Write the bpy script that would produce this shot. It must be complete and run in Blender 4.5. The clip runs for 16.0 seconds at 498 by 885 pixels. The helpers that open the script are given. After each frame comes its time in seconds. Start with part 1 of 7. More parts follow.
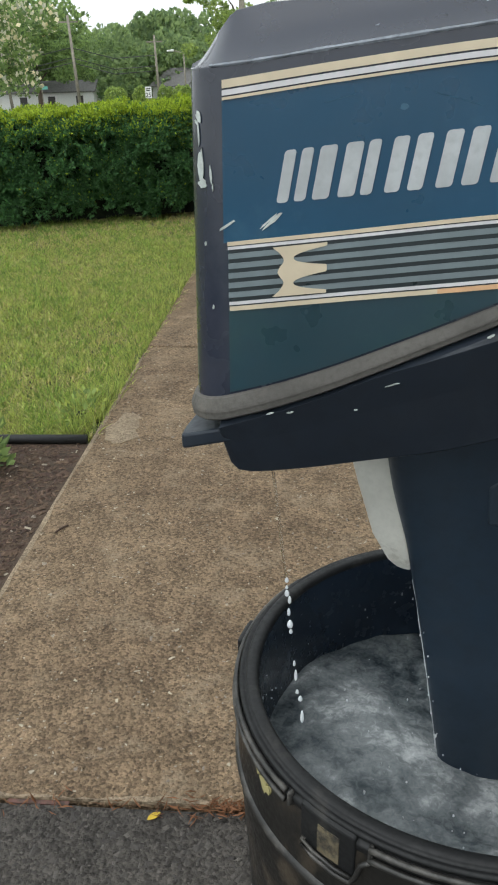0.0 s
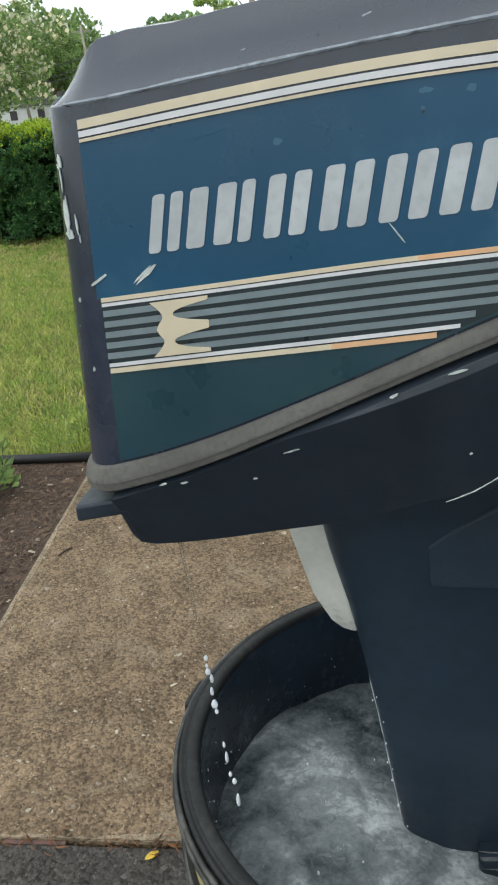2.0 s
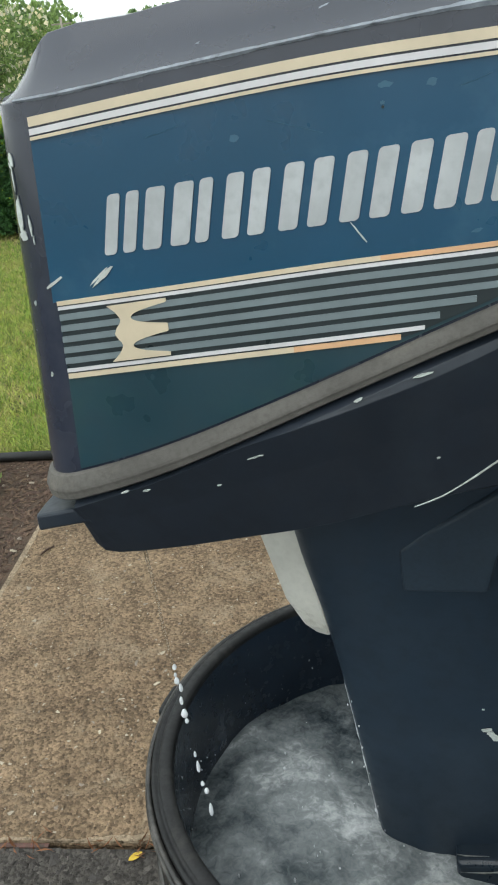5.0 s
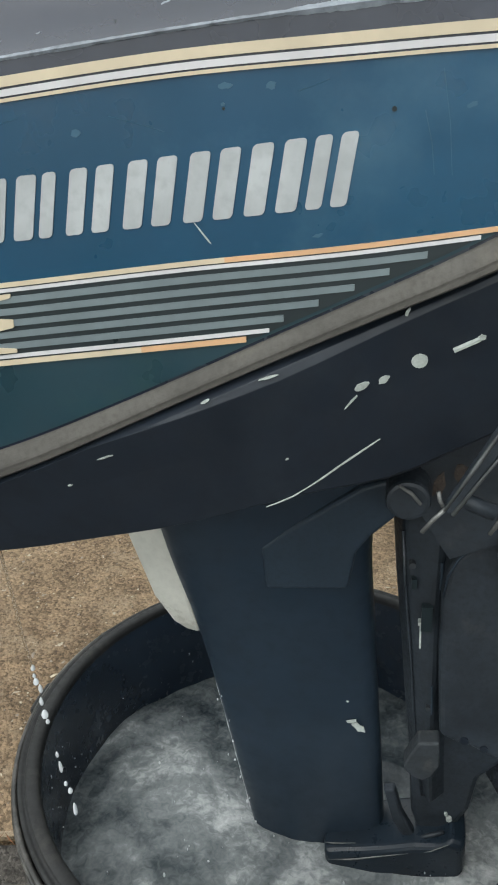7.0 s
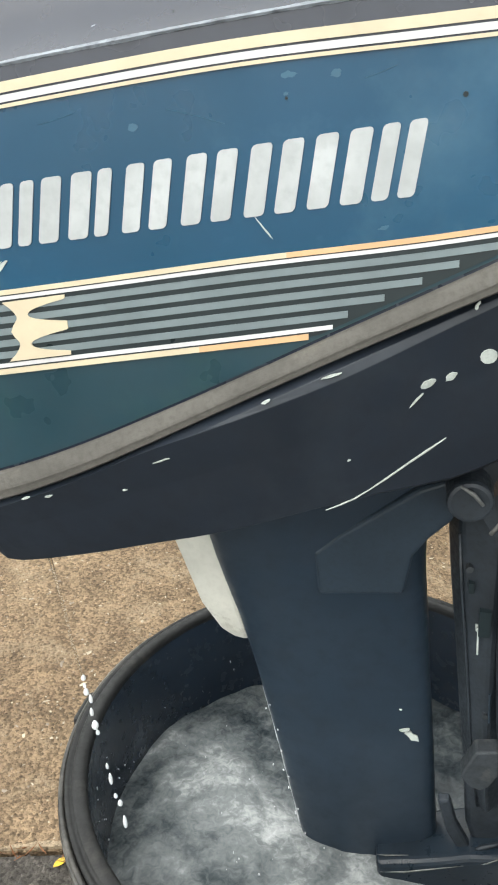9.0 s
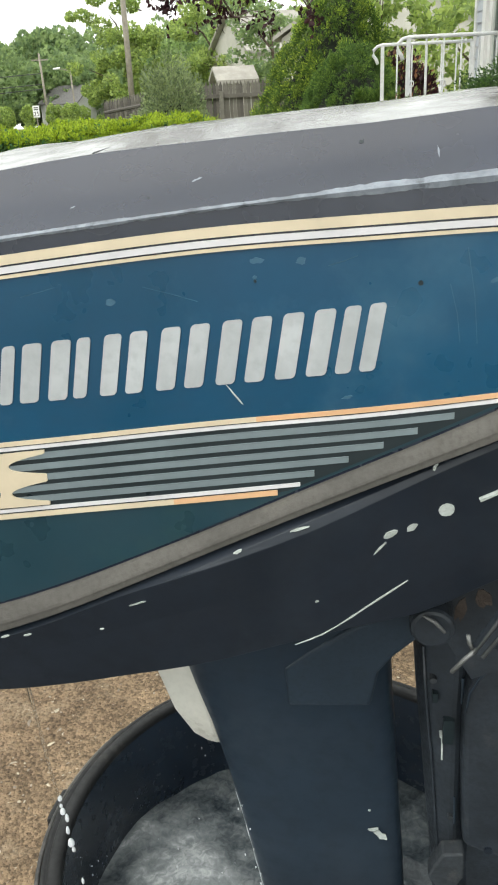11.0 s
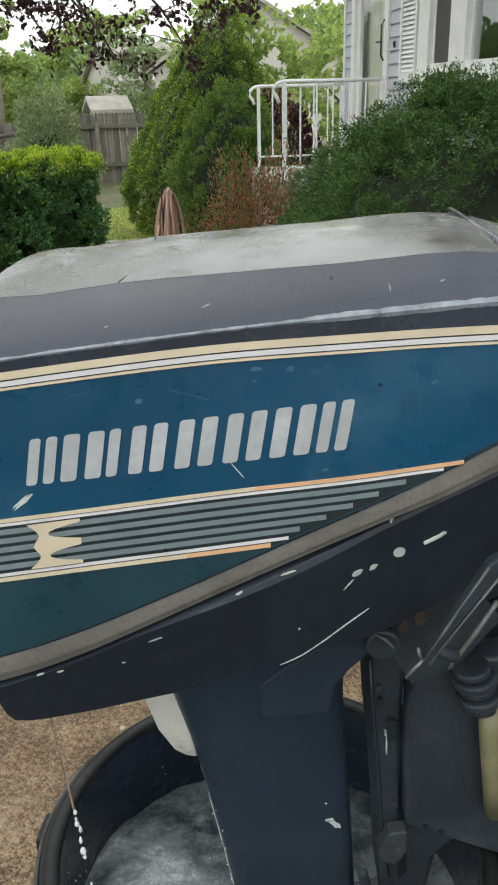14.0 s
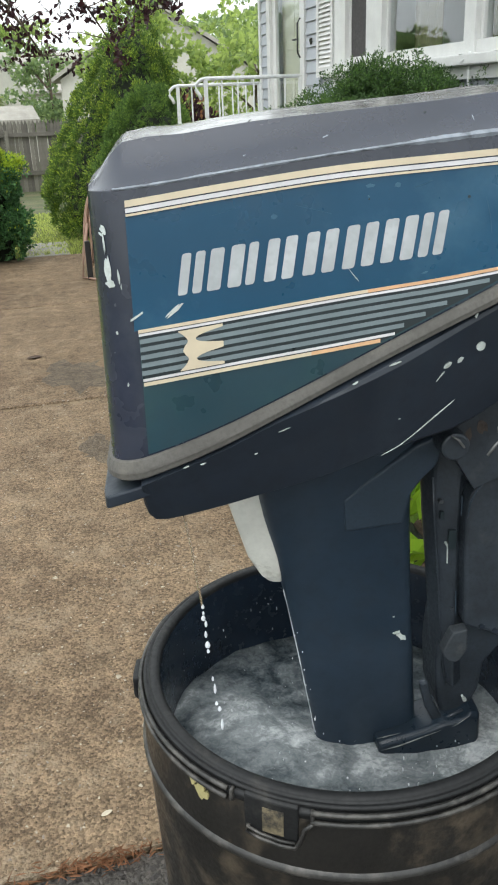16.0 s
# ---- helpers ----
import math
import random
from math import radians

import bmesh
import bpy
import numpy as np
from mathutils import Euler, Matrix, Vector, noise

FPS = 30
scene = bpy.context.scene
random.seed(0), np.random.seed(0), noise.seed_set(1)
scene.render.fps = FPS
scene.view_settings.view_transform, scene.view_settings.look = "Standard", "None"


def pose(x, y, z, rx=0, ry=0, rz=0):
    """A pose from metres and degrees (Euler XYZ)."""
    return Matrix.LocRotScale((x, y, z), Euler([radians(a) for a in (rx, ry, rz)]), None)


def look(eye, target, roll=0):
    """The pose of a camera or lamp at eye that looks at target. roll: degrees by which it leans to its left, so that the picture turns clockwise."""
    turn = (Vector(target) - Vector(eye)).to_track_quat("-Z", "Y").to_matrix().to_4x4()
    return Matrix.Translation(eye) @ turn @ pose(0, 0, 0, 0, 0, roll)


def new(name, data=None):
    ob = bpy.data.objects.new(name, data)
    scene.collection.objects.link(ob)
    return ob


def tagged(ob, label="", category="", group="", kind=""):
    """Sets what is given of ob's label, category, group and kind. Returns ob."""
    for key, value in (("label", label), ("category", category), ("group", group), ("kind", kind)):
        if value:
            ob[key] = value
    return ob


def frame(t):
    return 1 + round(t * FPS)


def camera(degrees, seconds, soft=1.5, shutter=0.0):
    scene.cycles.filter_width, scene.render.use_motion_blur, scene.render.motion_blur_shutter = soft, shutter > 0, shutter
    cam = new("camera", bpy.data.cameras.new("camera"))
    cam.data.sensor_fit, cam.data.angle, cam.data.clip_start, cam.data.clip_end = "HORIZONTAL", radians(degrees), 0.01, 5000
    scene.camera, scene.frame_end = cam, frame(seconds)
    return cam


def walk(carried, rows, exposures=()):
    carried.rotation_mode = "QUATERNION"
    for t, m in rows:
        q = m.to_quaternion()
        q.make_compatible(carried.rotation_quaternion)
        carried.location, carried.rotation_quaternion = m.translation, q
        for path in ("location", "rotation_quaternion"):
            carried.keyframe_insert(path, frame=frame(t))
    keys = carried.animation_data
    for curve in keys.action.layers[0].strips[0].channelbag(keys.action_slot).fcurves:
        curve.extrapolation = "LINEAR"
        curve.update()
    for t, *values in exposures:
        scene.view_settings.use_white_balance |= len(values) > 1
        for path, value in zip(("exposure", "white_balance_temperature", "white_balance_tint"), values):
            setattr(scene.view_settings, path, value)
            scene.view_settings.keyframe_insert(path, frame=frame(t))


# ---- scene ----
cam = camera(32.9, 16.0, soft=2.0)
METRES, EYE, TILT, LEAN, TURN = 0.9, 1.42, -22.6, 0.0, 0.0
PATH = [
    (0, (0.03, 0.116, 1.485), (-0.143, 1.925, 0.649), -1.8),
    (0.5, (0.068, 0.175, 1.485), (-0.13, 1.982, 0.651), -1.7),
    (1, (0.098, 0.184, 1.499), (-0.113, 1.991, 0.668), -3.1),
    (1.5, (0.114, 0.199, 1.499), (-0.114, 2.003, 0.666), -4.6),
    (2, (0.117, 0.204, 1.497), (-0.126, 2.006, 0.664), -5.0),
    (2.5, (0.126, 0.216, 1.498), (-0.108, 2.019, 0.663), -5.2),
    (3, (0.126, 0.214, 1.498), (-0.086, 2.016, 0.657), -5.0),
    (3.5, (0.13, 0.218, 1.498), (-0.099, 2.018, 0.656), -5.6),
    (6, (0.13, 0.222, 1.496), (-0.018, 2.023, 0.638), -4.1),
    (6.5, (0.114, 0.204, 1.524), (0.272, 1.998, 0.653), -0.8),
    (7, (0.169, 0.229, 1.501), (0.157, 2.02, 0.61), -2.2),
    (7.5, (0.205, 0.3, 1.474), (0.17, 2.098, 0.599), -1.8),
    (8, (0.192, 0.28, 1.476), (0.126, 2.077, 0.6), -2.1),
    (8.5, (0.177, 0.295, 1.468), (0.104, 2.092, 0.594), -2.6),
    (9, (0.144, 0.241, 1.493), (0.091, 2.038, 0.618), -3.5),
    (9.5, (0.008, 0.085, 1.561), (0.225, 1.864, 0.673), -2.4),
    (9.8, (-0.027, 0.083, 1.594), (0.175, 1.876, 0.73), -3.3),
    (10, (0.003, 0.121, 1.601), (0.211, 1.929, 0.77), -3.5),
    (10.2, (0.032, 0.149, 1.597), (0.269, 1.957, 0.777), -3.4),
    (12.3, (0.259, 0.356, 1.533), (-0.165, 2.115, 0.681), -2.9),
    (12.5, (0.249, 0.344, 1.549), (-0.165, 2.1, 0.685), -3.6),
    (13, (0.226, 0.291, 1.591), (-0.138, 2.054, 0.721), -3.3),
    (13.5, (0.111, 0.164, 1.634), (0.288, 1.97, 0.793), -0.9),
    (14, (0.063, 0.149, 1.648), (0.373, 1.968, 0.877), -1.3),
    (14.5, (0.01, 0.151, 1.615), (0.358, 1.965, 0.848), -3.7),
    (15, (-0.042, 0.115, 1.613), (0.385, 1.907, 0.836), -4.5),
    (15.5, (-0.096, 0.032, 1.576), (0.387, 1.817, 0.813), -3.4),
    (16, (-0.137, 0.017, 1.544), (0.356, 1.802, 0.787), -2.1),
]
EXPOSURES = [(0.0, 0.42, 6250, 8), (2.0, 0.5, 6150, 6), (3.5, 0.56, 6200, 6), (6.0, 0.65, 6300, 5), (6.5, 0.6, 6300, 6), (7.0, 0.7, 6400, 7), (7.5, 1.05, 6500, 8), (8.0, 1.4, 6600, 8), (8.5, 1.55, 6600, 8), (9.0, 1.4, 6650, 8), (9.5, 1.0, 6800, 8),
    (10.2, 0.95, 6700, 7), (12.3, 1.05, 6600, 8), (12.5, 0.95, 6600, 8), (13.0, 0.65, 6600, 8), (13.5, 0.4, 6600, 8), (14.0, 0.6, 6500, 8), (15.0, 0.9, 6400, 8), (16.0, 0.9, 6300, 8)]
walk(cam, [(t, look(eye, target, roll)) for t, eye, target, roll in PATH], EXPOSURES)

# ---- world, sun and exposure ----
world = bpy.data.worlds.new("overcast_sky")
scene.world = world
world.use_nodes = True
wn, wl = world.node_tree.nodes, world.node_tree.links
sky = wn.new("ShaderNodeTexSky")
sky.sky_type, sky.sun_disc = "NISHITA", False
sky.sun_elevation, sky.sun_rotation = radians(58), radians(215)
sky.air_density, sky.dust_density, sky.ozone_density = 1.0, 6.0, 1.0
grey = wn.new("ShaderNodeHueSaturation")
grey.inputs["Saturation"].default_value = 0.22
wl.new(sky.outputs[0], grey.inputs["Color"])
cloud = wn.new("ShaderNodeMix")
cloud.data_type = "RGBA"
cloud.inputs[0].default_value = 0.8
cloud.inputs[7].default_value = (6.85, 7.1, 7.1, 1)
wl.new(grey.outputs[0], cloud.inputs[6])
wl.new(cloud.outputs[2], wn["Background"].inputs["Color"])
wn["Background"].inputs["Strength"].default_value = 0.15
sun = new("sun", bpy.data.lights.new("sun", "SUN"))
sun.data.energy, sun.data.angle, sun.data.color = 0.25, radians(60), (1.0, 0.96, 0.9)
sun.matrix_world = look((-6, -8, 16), (0, 0, 0))

# ---- materials ----


def mat(name, base, rough=0.6, metal=0.0, vary=0.25, scale=8.0, fine=60.0, bump=0.1, spec=0.5, tint=None, tint_at=(0.55, 0.7), tint_scale=3.0, per="", coat=0.0):
    """A surface with variation at two scales, a patchy second colour and fine relief."""
    m = bpy.data.materials.new(name)
    m.use_nodes = True
    n, l = m.node_tree.nodes, m.node_tree.links
    b = n["Principled BSDF"]
    b.inputs["Roughness"].default_value, b.inputs["Metallic"].default_value = rough, metal
    b.inputs["Specular IOR Level"].default_value = spec
    b.inputs["Coat Weight"].default_value = coat
    b.inputs["Coat Roughness"].default_value = 0.15
    co = n.new("ShaderNodeTexCoord").outputs["Object"]

    def noise_at(s, detail=4.0, rough_=0.6):
        t = n.new("ShaderNodeTexNoise")
        t.inputs["Scale"].default_value, t.inputs["Detail"].default_value, t.inputs["Roughness"].default_value = s, detail, rough_
        l.new(co, t.inputs["Vector"])
        return t.outputs["Fac"]

    def mixed(a, c, fac, kind="MIX"):
        x = n.new("ShaderNodeMix")
        x.data_type, x.blend_type = "RGBA", kind
        for socket, value in ((x.inputs[6], a), (x.inputs[7], c), (x.inputs[0], fac)):
            if hasattr(value, "links"):
                l.new(value, socket)
            else:
                socket.default_value = value if not isinstance(value, tuple) else (*value[:3], 1)
        return x.outputs[2]

    def ramp(fac, lo, hi, a=0.0, c=1.0):
        r = n.new("ShaderNodeMapRange")
        l.new(fac, r.inputs[0])
        for i, v in zip((1, 2, 3, 4), (lo, hi, a, c)):
            r.inputs[i].default_value = v
        return r.outputs[0]

    coarse, grain = noise_at(scale), noise_at(fine, 3.0)
    col = mixed(tuple(c * (1 - vary) for c in base), tuple(min(1, c * (1 + vary)) for c in base), ramp(coarse, 0.3, 0.7))
    col = mixed(col, mixed(col, tuple(c * (1 - vary) for c in base), 0.5), ramp(grain, 0.45, 0.7))
    if tint:
        col = mixed(col, tint, ramp(noise_at(tint_scale, 6.0, 0.7), *tint_at))
    if per:
        if per == "island":
            rnd = n.new("ShaderNodeNewGeometry").outputs["Random Per Island"]
        else:
            rnd = n.new("ShaderNodeObjectInfo").outputs["Random"]
        hsv = n.new("ShaderNodeHueSaturation")
        l.new(ramp(rnd, 0, 1, 0.6, 1.4), hsv.inputs["Value"])
        l.new(ramp(rnd, 0, 1, 0.485, 0.512), hsv.inputs["Hue"])
        l.new(col, hsv.inputs["Color"])
        col = hsv.outputs[0]
    l.new(col, b.inputs["Base Color"])
    l.new(ramp(grain, 0.3, 0.7, max(0.03, rough - 0.12), min(1, rough + 0.12)), b.inputs["Roughness"])
    if bump:
        bp = n.new("ShaderNodeBump")
        bp.inputs["Strength"].default_value, bp.inputs["Distance"].default_value = bump, 0.01
        l.new(grain, bp.inputs["Height"])
        l.new(bp.outputs[0], b.inputs["Normal"])
    return m


def gritty(name, dark, light, stone_scale, pit, big=1.1, mid=9.0, spread=(0.55, 1.6), rough=0.88, stain=None, worn=None):
    """Worn paving: clouded base, single stones of the mix showing, small dark pits."""
    m = bpy.data.materials.new(name)
    m.use_nodes = True
    n, l = m.node_tree.nodes, m.node_tree.links
    b = n["Principled BSDF"]
    b.inputs["Roughness"].default_value, b.inputs["Specular IOR Level"].default_value = rough, 0.25
    co = n.new("ShaderNodeTexCoord").outputs["Object"]

    def tex(kind, scale, **kw):
        t = n.new(kind)
        t.inputs["Scale"].default_value = scale
        for k, v in kw.items():
            t.inputs[k].default_value = v
        l.new(co, t.inputs["Vector"])
        return t

    def to(fac, lo, hi, a, c):
        r = n.new("ShaderNodeMapRange")
        l.new(fac, r.inputs[0])
        for i, v in zip((1, 2, 3, 4), (lo, hi, a, c)):
            r.inputs[i].default_value = v
        return r.outputs[0]

    def times(a, c):
        x = n.new("ShaderNodeMix")
        x.data_type, x.blend_type = "RGBA", "MULTIPLY"
        x.inputs[0].default_value = 1.0
        l.new(a, x.inputs[6])
        l.new(c, x.inputs[7])
        return x.outputs[2]

    ramp = n.new("ShaderNodeValToRGB")
    ramp.color_ramp.elements[0].position, ramp.color_ramp.elements[1].position = 0.32, 0.7
    ramp.color_ramp.elements[0].color, ramp.color_ramp.elements[1].color = (*dark, 1), (*light, 1)
    l.new(tex("ShaderNodeTexNoise", big, Detail=8.0, Roughness=0.65).outputs["Fac"], ramp.inputs[0])
    col = times(ramp.outputs[0], to(tex("ShaderNodeTexNoise", mid, Detail=6.0, Roughness=0.7).outputs["Fac"], 0.3, 0.7, 0.65, 1.3))
    cells = tex("ShaderNodeTexVoronoi", stone_scale)
    sep = n.new("ShaderNodeSeparateColor")
    l.new(cells.outputs["Color"], sep.inputs[0])
    col = times(col, to(sep.outputs[0], 0.0, 1.0, *spread))
    pits = tex("ShaderNodeTexNoise", pit, Detail=3.0, Roughness=0.6).outputs["Fac"]
    col = times(col, to(pits, 0.34, 0.44, 0.58, 1.0))
    if worn:
        patch = to(tex("ShaderNodeTexNoise", 5.5, Detail=9.0, Roughness=0.72, Distortion=0.3).outputs["Fac"], 0.52, 0.68, 0.0, 1.0)
        joint = tex("ShaderNodeTexVoronoi", stone_scale * 0.42)
        joint.feature = "DISTANCE_TO_EDGE"
        grout = to(joint.outputs["Distance"], 0.06, 0.22, 1.0, 0.22)
        both = n.new("ShaderNodeMath")
        both.operation = "MULTIPLY"
        l.new(patch, both.inputs[0])
        l.new(grout, both.inputs[1])
        x = n.new("ShaderNodeMix")
        x.data_type = "RGBA"
        l.new(both.outputs[0], x.inputs[0])
        l.new(col, x.inputs[6])
        x.inputs[7].default_value = (*worn, 1)
        col = x.outputs[2]
    if stain:
        x = n.new("ShaderNodeMix")
        x.data_type = "RGBA"
        l.new(to(tex("ShaderNodeTexNoise", 0.7, Detail=5.0, Distortion=0.5).outputs["Fac"], 0.56, 0.66, 0.0, 0.6), x.inputs[0])
        l.new(col, x.inputs[6])
        x.inputs[7].default_value = (*stain, 1)
        col = x.outputs[2]
    l.new(col, b.inputs["Base Color"])
    bump = n.new("ShaderNodeBump")
    bump.inputs["Strength"].default_value, bump.inputs["Distance"].default_value = 0.7, 0.004
    hsum = n.new("ShaderNodeMath")
    l.new(to(cells.outputs["Distance"], 0.0, 0.7, 1.0, 0.0), hsum.inputs[0])
    l.new(to(pits, 0.3, 0.6, 0.0, 1.5), hsum.inputs[1])
    l.new(hsum.outputs[0], bump.inputs["Height"])
    l.new(bump.outputs[0], b.inputs["Normal"])
    return m


def leafy(name, base, shine=0.5, glow=0.3, spread=0.45):
    """Leaves: each one its own shade, with light passing through."""
    m = bpy.data.materials.new(name)
    m.use_nodes = True
    n, l = m.node_tree.nodes, m.node_tree.links
    b, out = n["Principled BSDF"], n["Material Output"]
    b.inputs["Roughness"].default_value = shine
    b.inputs["Specular IOR Level"].default_value = 0.3
    rnd = n.new("ShaderNodeNewGeometry").outputs["Random Per Island"]
    r = n.new("ShaderNodeValToRGB")
    l.new(rnd, r.inputs[0])
    dark, light = tuple(c * (1 - spread) for c in base), tuple(min(1, c * (1 + spread)) for c in base)
    r.color_ramp.elements[0].color, r.color_ramp.elements[1].color = (*dark, 1), (light[0] * 1.15, light[1], light[2] * 0.8, 1)
    l.new(r.outputs[0], b.inputs["Base Color"])
    tr = n.new("ShaderNodeBsdfTranslucent")
    l.new(r.outputs[0], tr.inputs["Color"])
    mx = n.new("ShaderNodeMixShader")
    mx.inputs[0].default_value = glow
    l.new(b.outputs[0], mx.inputs[1])
    l.new(tr.outputs[0], mx.inputs[2])
    l.new(mx.outputs[0], out.inputs["Surface"])
    return m


def glass(name, tint=(0.9, 0.95, 0.95), rough=0.0, ior=1.45):
    m = bpy.data.materials.new(name)
    m.use_nodes = True
    b = m.node_tree.nodes["Principled BSDF"]
    b.inputs["Base Color"].default_value = (*tint, 1)
    b.inputs["Transmission Weight"].default_value, b.inputs["Roughness"].default_value, b.inputs["IOR"].default_value = 1.0, rough, ior
    return m


COVER = mat("slate_navy_gloss_paint", (0.016, 0.021, 0.038), 0.24, vary=0.25, scale=6, fine=26, bump=0.015, spec=0.6, coat=0.25, tint=(0.06, 0.067, 0.09), tint_at=(0.54, 0.85), tint_scale=5)
# dusty top paint, paled so its colour carries the sky's reflection
TOPSHEEN = mat("weathered_top_paint_with_sky_sheen", (0.12, 0.116, 0.11), 0.22, vary=0.2, scale=4, fine=20, bump=0.01, spec=0.7, tint=(0.23, 0.222, 0.21), tint_at=(0.5, 0.8), tint_scale=3)
NAVY = mat("navy_black_paint", (0.015, 0.021, 0.031), 0.44, vary=0.18, scale=9, fine=60, bump=0.01, spec=0.42, tint=(0.03, 0.039, 0.05), tint_at=(0.52, 0.8), tint_scale=5)
LEG = mat("dark_blue_paint", (0.018, 0.031, 0.048), 0.42, vary=0.18, scale=8, fine=60, bump=0.01, tint=(0.032, 0.046, 0.064), tint_at=(0.52, 0.8), tint_scale=5)
WETDARK = mat("wet_dark_blue_paint", (0.013, 0.022, 0.033), 0.35, vary=0.2, scale=30, fine=120, bump=0.05, spec=0.4)
LEGPANEL = mat("dull_grey_paint", (0.0225, 0.036, 0.052), 0.44, vary=0.18, scale=14, fine=240, bump=0.03)
BLUE = mat("blue_decal", (0.0025, 0.056, 0.117), 0.34, vary=0.2, scale=6, fine=24, bump=0.0, spec=0.45, tint=(0.05, 0.13, 0.195), tint_at=(0.55, 0.9), tint_scale=7)
TEAL = mat("dark_teal_decal", (0.011, 0.04, 0.056), 0.36, vary=0.25, scale=6, fine=24, bump=0.0, tint=(0.022, 0.06, 0.062), tint_at=(0.5, 0.75), tint_scale=8)
BLACKDECAL = mat("black_decal", (0.013, 0.022, 0.026), 0.38, vary=0.15, scale=15, fine=30, bump=0.0)
CREAM = mat("cream_stripe", (0.63, 0.535, 0.385), 0.45, vary=0.12, scale=30, fine=120, bump=0.0)
APRICOT = mat("apricot_stripe", (0.66, 0.4, 0.22), 0.45, vary=0.12, scale=30, fine=120, bump=0.0)
WHITE = mat("white_stripe", (0.64, 0.625, 0.64), 0.45, vary=0.12, scale=30, fine=120, bump=0.0)
GREYSTRIPE = mat("grey_green_stripe", (0.17, 0.21, 0.225), 0.42, vary=0.15, scale=20, fine=60, bump=0.0)
SILVER = mat("silver_lettering", (0.42, 0.44, 0.45), 0.4, 0.1, vary=0.18, scale=18, fine=120, bump=0.0)
RUBBER = mat("weathered_grey_rubber", (0.1, 0.094, 0.084), 0.75, vary=0.25, scale=18, fine=260, bump=0.12, tint=(0.17, 0.155, 0.13), tint_at=(0.55, 0.75), tint_scale=12)
SCUFF = mat("scuffed_bare_edge", (0.22, 0.245, 0.28), 0.5, vary=0.35, scale=60, fine=300, bump=0.1, tint=(0.1, 0.11, 0.13), tint_at=(0.56, 0.68), tint_scale=80)
HAZE = mat("hazy_rubbed_decal", (0.04, 0.115, 0.18), 0.5, vary=0.25, scale=60, bump=0.0)
CHIP = mat("chipped_primer", (0.5, 0.54, 0.51), 0.6, vary=0.25, scale=60, fine=400, bump=0.2)
FIN = mat("white_plastic", (0.62, 0.61, 0.55), 0.45, vary=0.12, scale=16, fine=200, bump=0.05, tint=(0.35, 0.33, 0.28), tint_at=(0.62, 0.75), tint_scale=30)
BRACKET = mat("grimy_dark_casting", (0.031, 0.039, 0.049), 0.45, 0.1, vary=0.35, scale=18, fine=220, bump=0.06, tint=(0.07, 0.074, 0.078), tint_at=(0.58, 0.76), tint_scale=14)
TABGREY = mat("worn_grey_casting", (0.1, 0.108, 0.11), 0.5, 0.15, vary=0.35, scale=40, fine=220, bump=0.08, tint=(0.2, 0.2, 0.185), tint_at=(0.55, 0.72), tint_scale=60)
TABDARK = mat("worn_dark_grey_casting", (0.034, 0.04, 0.046), 0.55, 0.1, vary=0.35, scale=40, fine=220, bump=0.08, tint=(0.09, 0.09, 0.085), tint_at=(0.55, 0.72), tint_scale=60)
RUSTY = mat("rusty_brown_grime", (0.06, 0.045, 0.036), 0.8, vary=0.35, scale=60, fine=260, bump=0.2)
BARE = mat("worn_bare_metal", (0.2, 0.205, 0.2), 0.5, 0.4, vary=0.35, scale=60, fine=300, bump=0.15)
YELLOWED = mat("yellowed_hose", (0.2, 0.185, 0.1), 0.5, vary=0.25, scale=20, bump=0.1)
CAN = mat("black_scuffed_plastic", (0.014, 0.013, 0.0115), 0.42, vary=0.4, scale=14, fine=160, bump=0.08, tint=(0.12, 0.093, 0.064), tint_at=(0.5, 0.74), tint_scale=11)
# wet black plastic, its navy and blue-grey paint in shade and reflection
CANIN = mat("wet_plastic_with_painted_reflection", (0.016, 0.026, 0.042), 0.22, vary=0.3, scale=9, fine=60, bump=0.05, tint=(0.06, 0.075, 0.095), tint_at=(0.58, 0.75), tint_scale=14)
RIM = mat("grey_black_rim_plastic", (0.013, 0.0135, 0.014), 0.55, vary=0.3, scale=18, fine=200, bump=0.04, spec=0.35, tint=(0.05, 0.047, 0.042), tint_at=(0.58, 0.74), tint_scale=14)
RING = mat("dusty_worn_ring_plastic", (0.03, 0.029, 0.027), 0.42, vary=0.35, scale=30, fine=200, bump=0.05, tint=(0.12, 0.112, 0.1), tint_at=(0.48, 0.7), tint_scale=26)
LABEL = mat("tan_worn_label", (0.17, 0.14, 0.085), 0.7, vary=0.5, scale=45, bump=0.3, tint=(0.035, 0.031, 0.026), tint_at=(0.46, 0.6), tint_scale=75)
YELLOW = mat("yellow_paint_splash", (0.42, 0.37, 0.17), 0.6, vary=0.15, scale=60, bump=0.2)
CONCRETE = gritty("weathered_aggregate_concrete", (0.148, 0.102, 0.063), (0.25, 0.18, 0.112), 140, 60, spread=(0.58, 1.55), worn=(0.325, 0.25, 0.168))
DAMP = gritty("damp_aggregate_concrete", (0.105, 0.08, 0.054), (0.17, 0.132, 0.09), 140, 60, spread=(0.6, 1.5), rough=0.7)
PATCH = gritty("pale_mortar", (0.26, 0.2, 0.135), (0.36, 0.285, 0.195), 170, 80, spread=(0.8, 1.25))
ASPHALT = gritty("old_asphalt", (0.05, 0.045, 0.04), (0.082, 0.073, 0.063), 125, 60, spread=(0.6, 1.5))
PEBBLE = mat("pale_pebble", (0.34, 0.29, 0.22), 0.8, vary=0.3, scale=30, fine=90, bump=0.2, per="island")
GRIT = mat("asphalt_stone", (0.07, 0.062, 0.054), 0.8, vary=0.3, scale=50, bump=0.3, per="island")
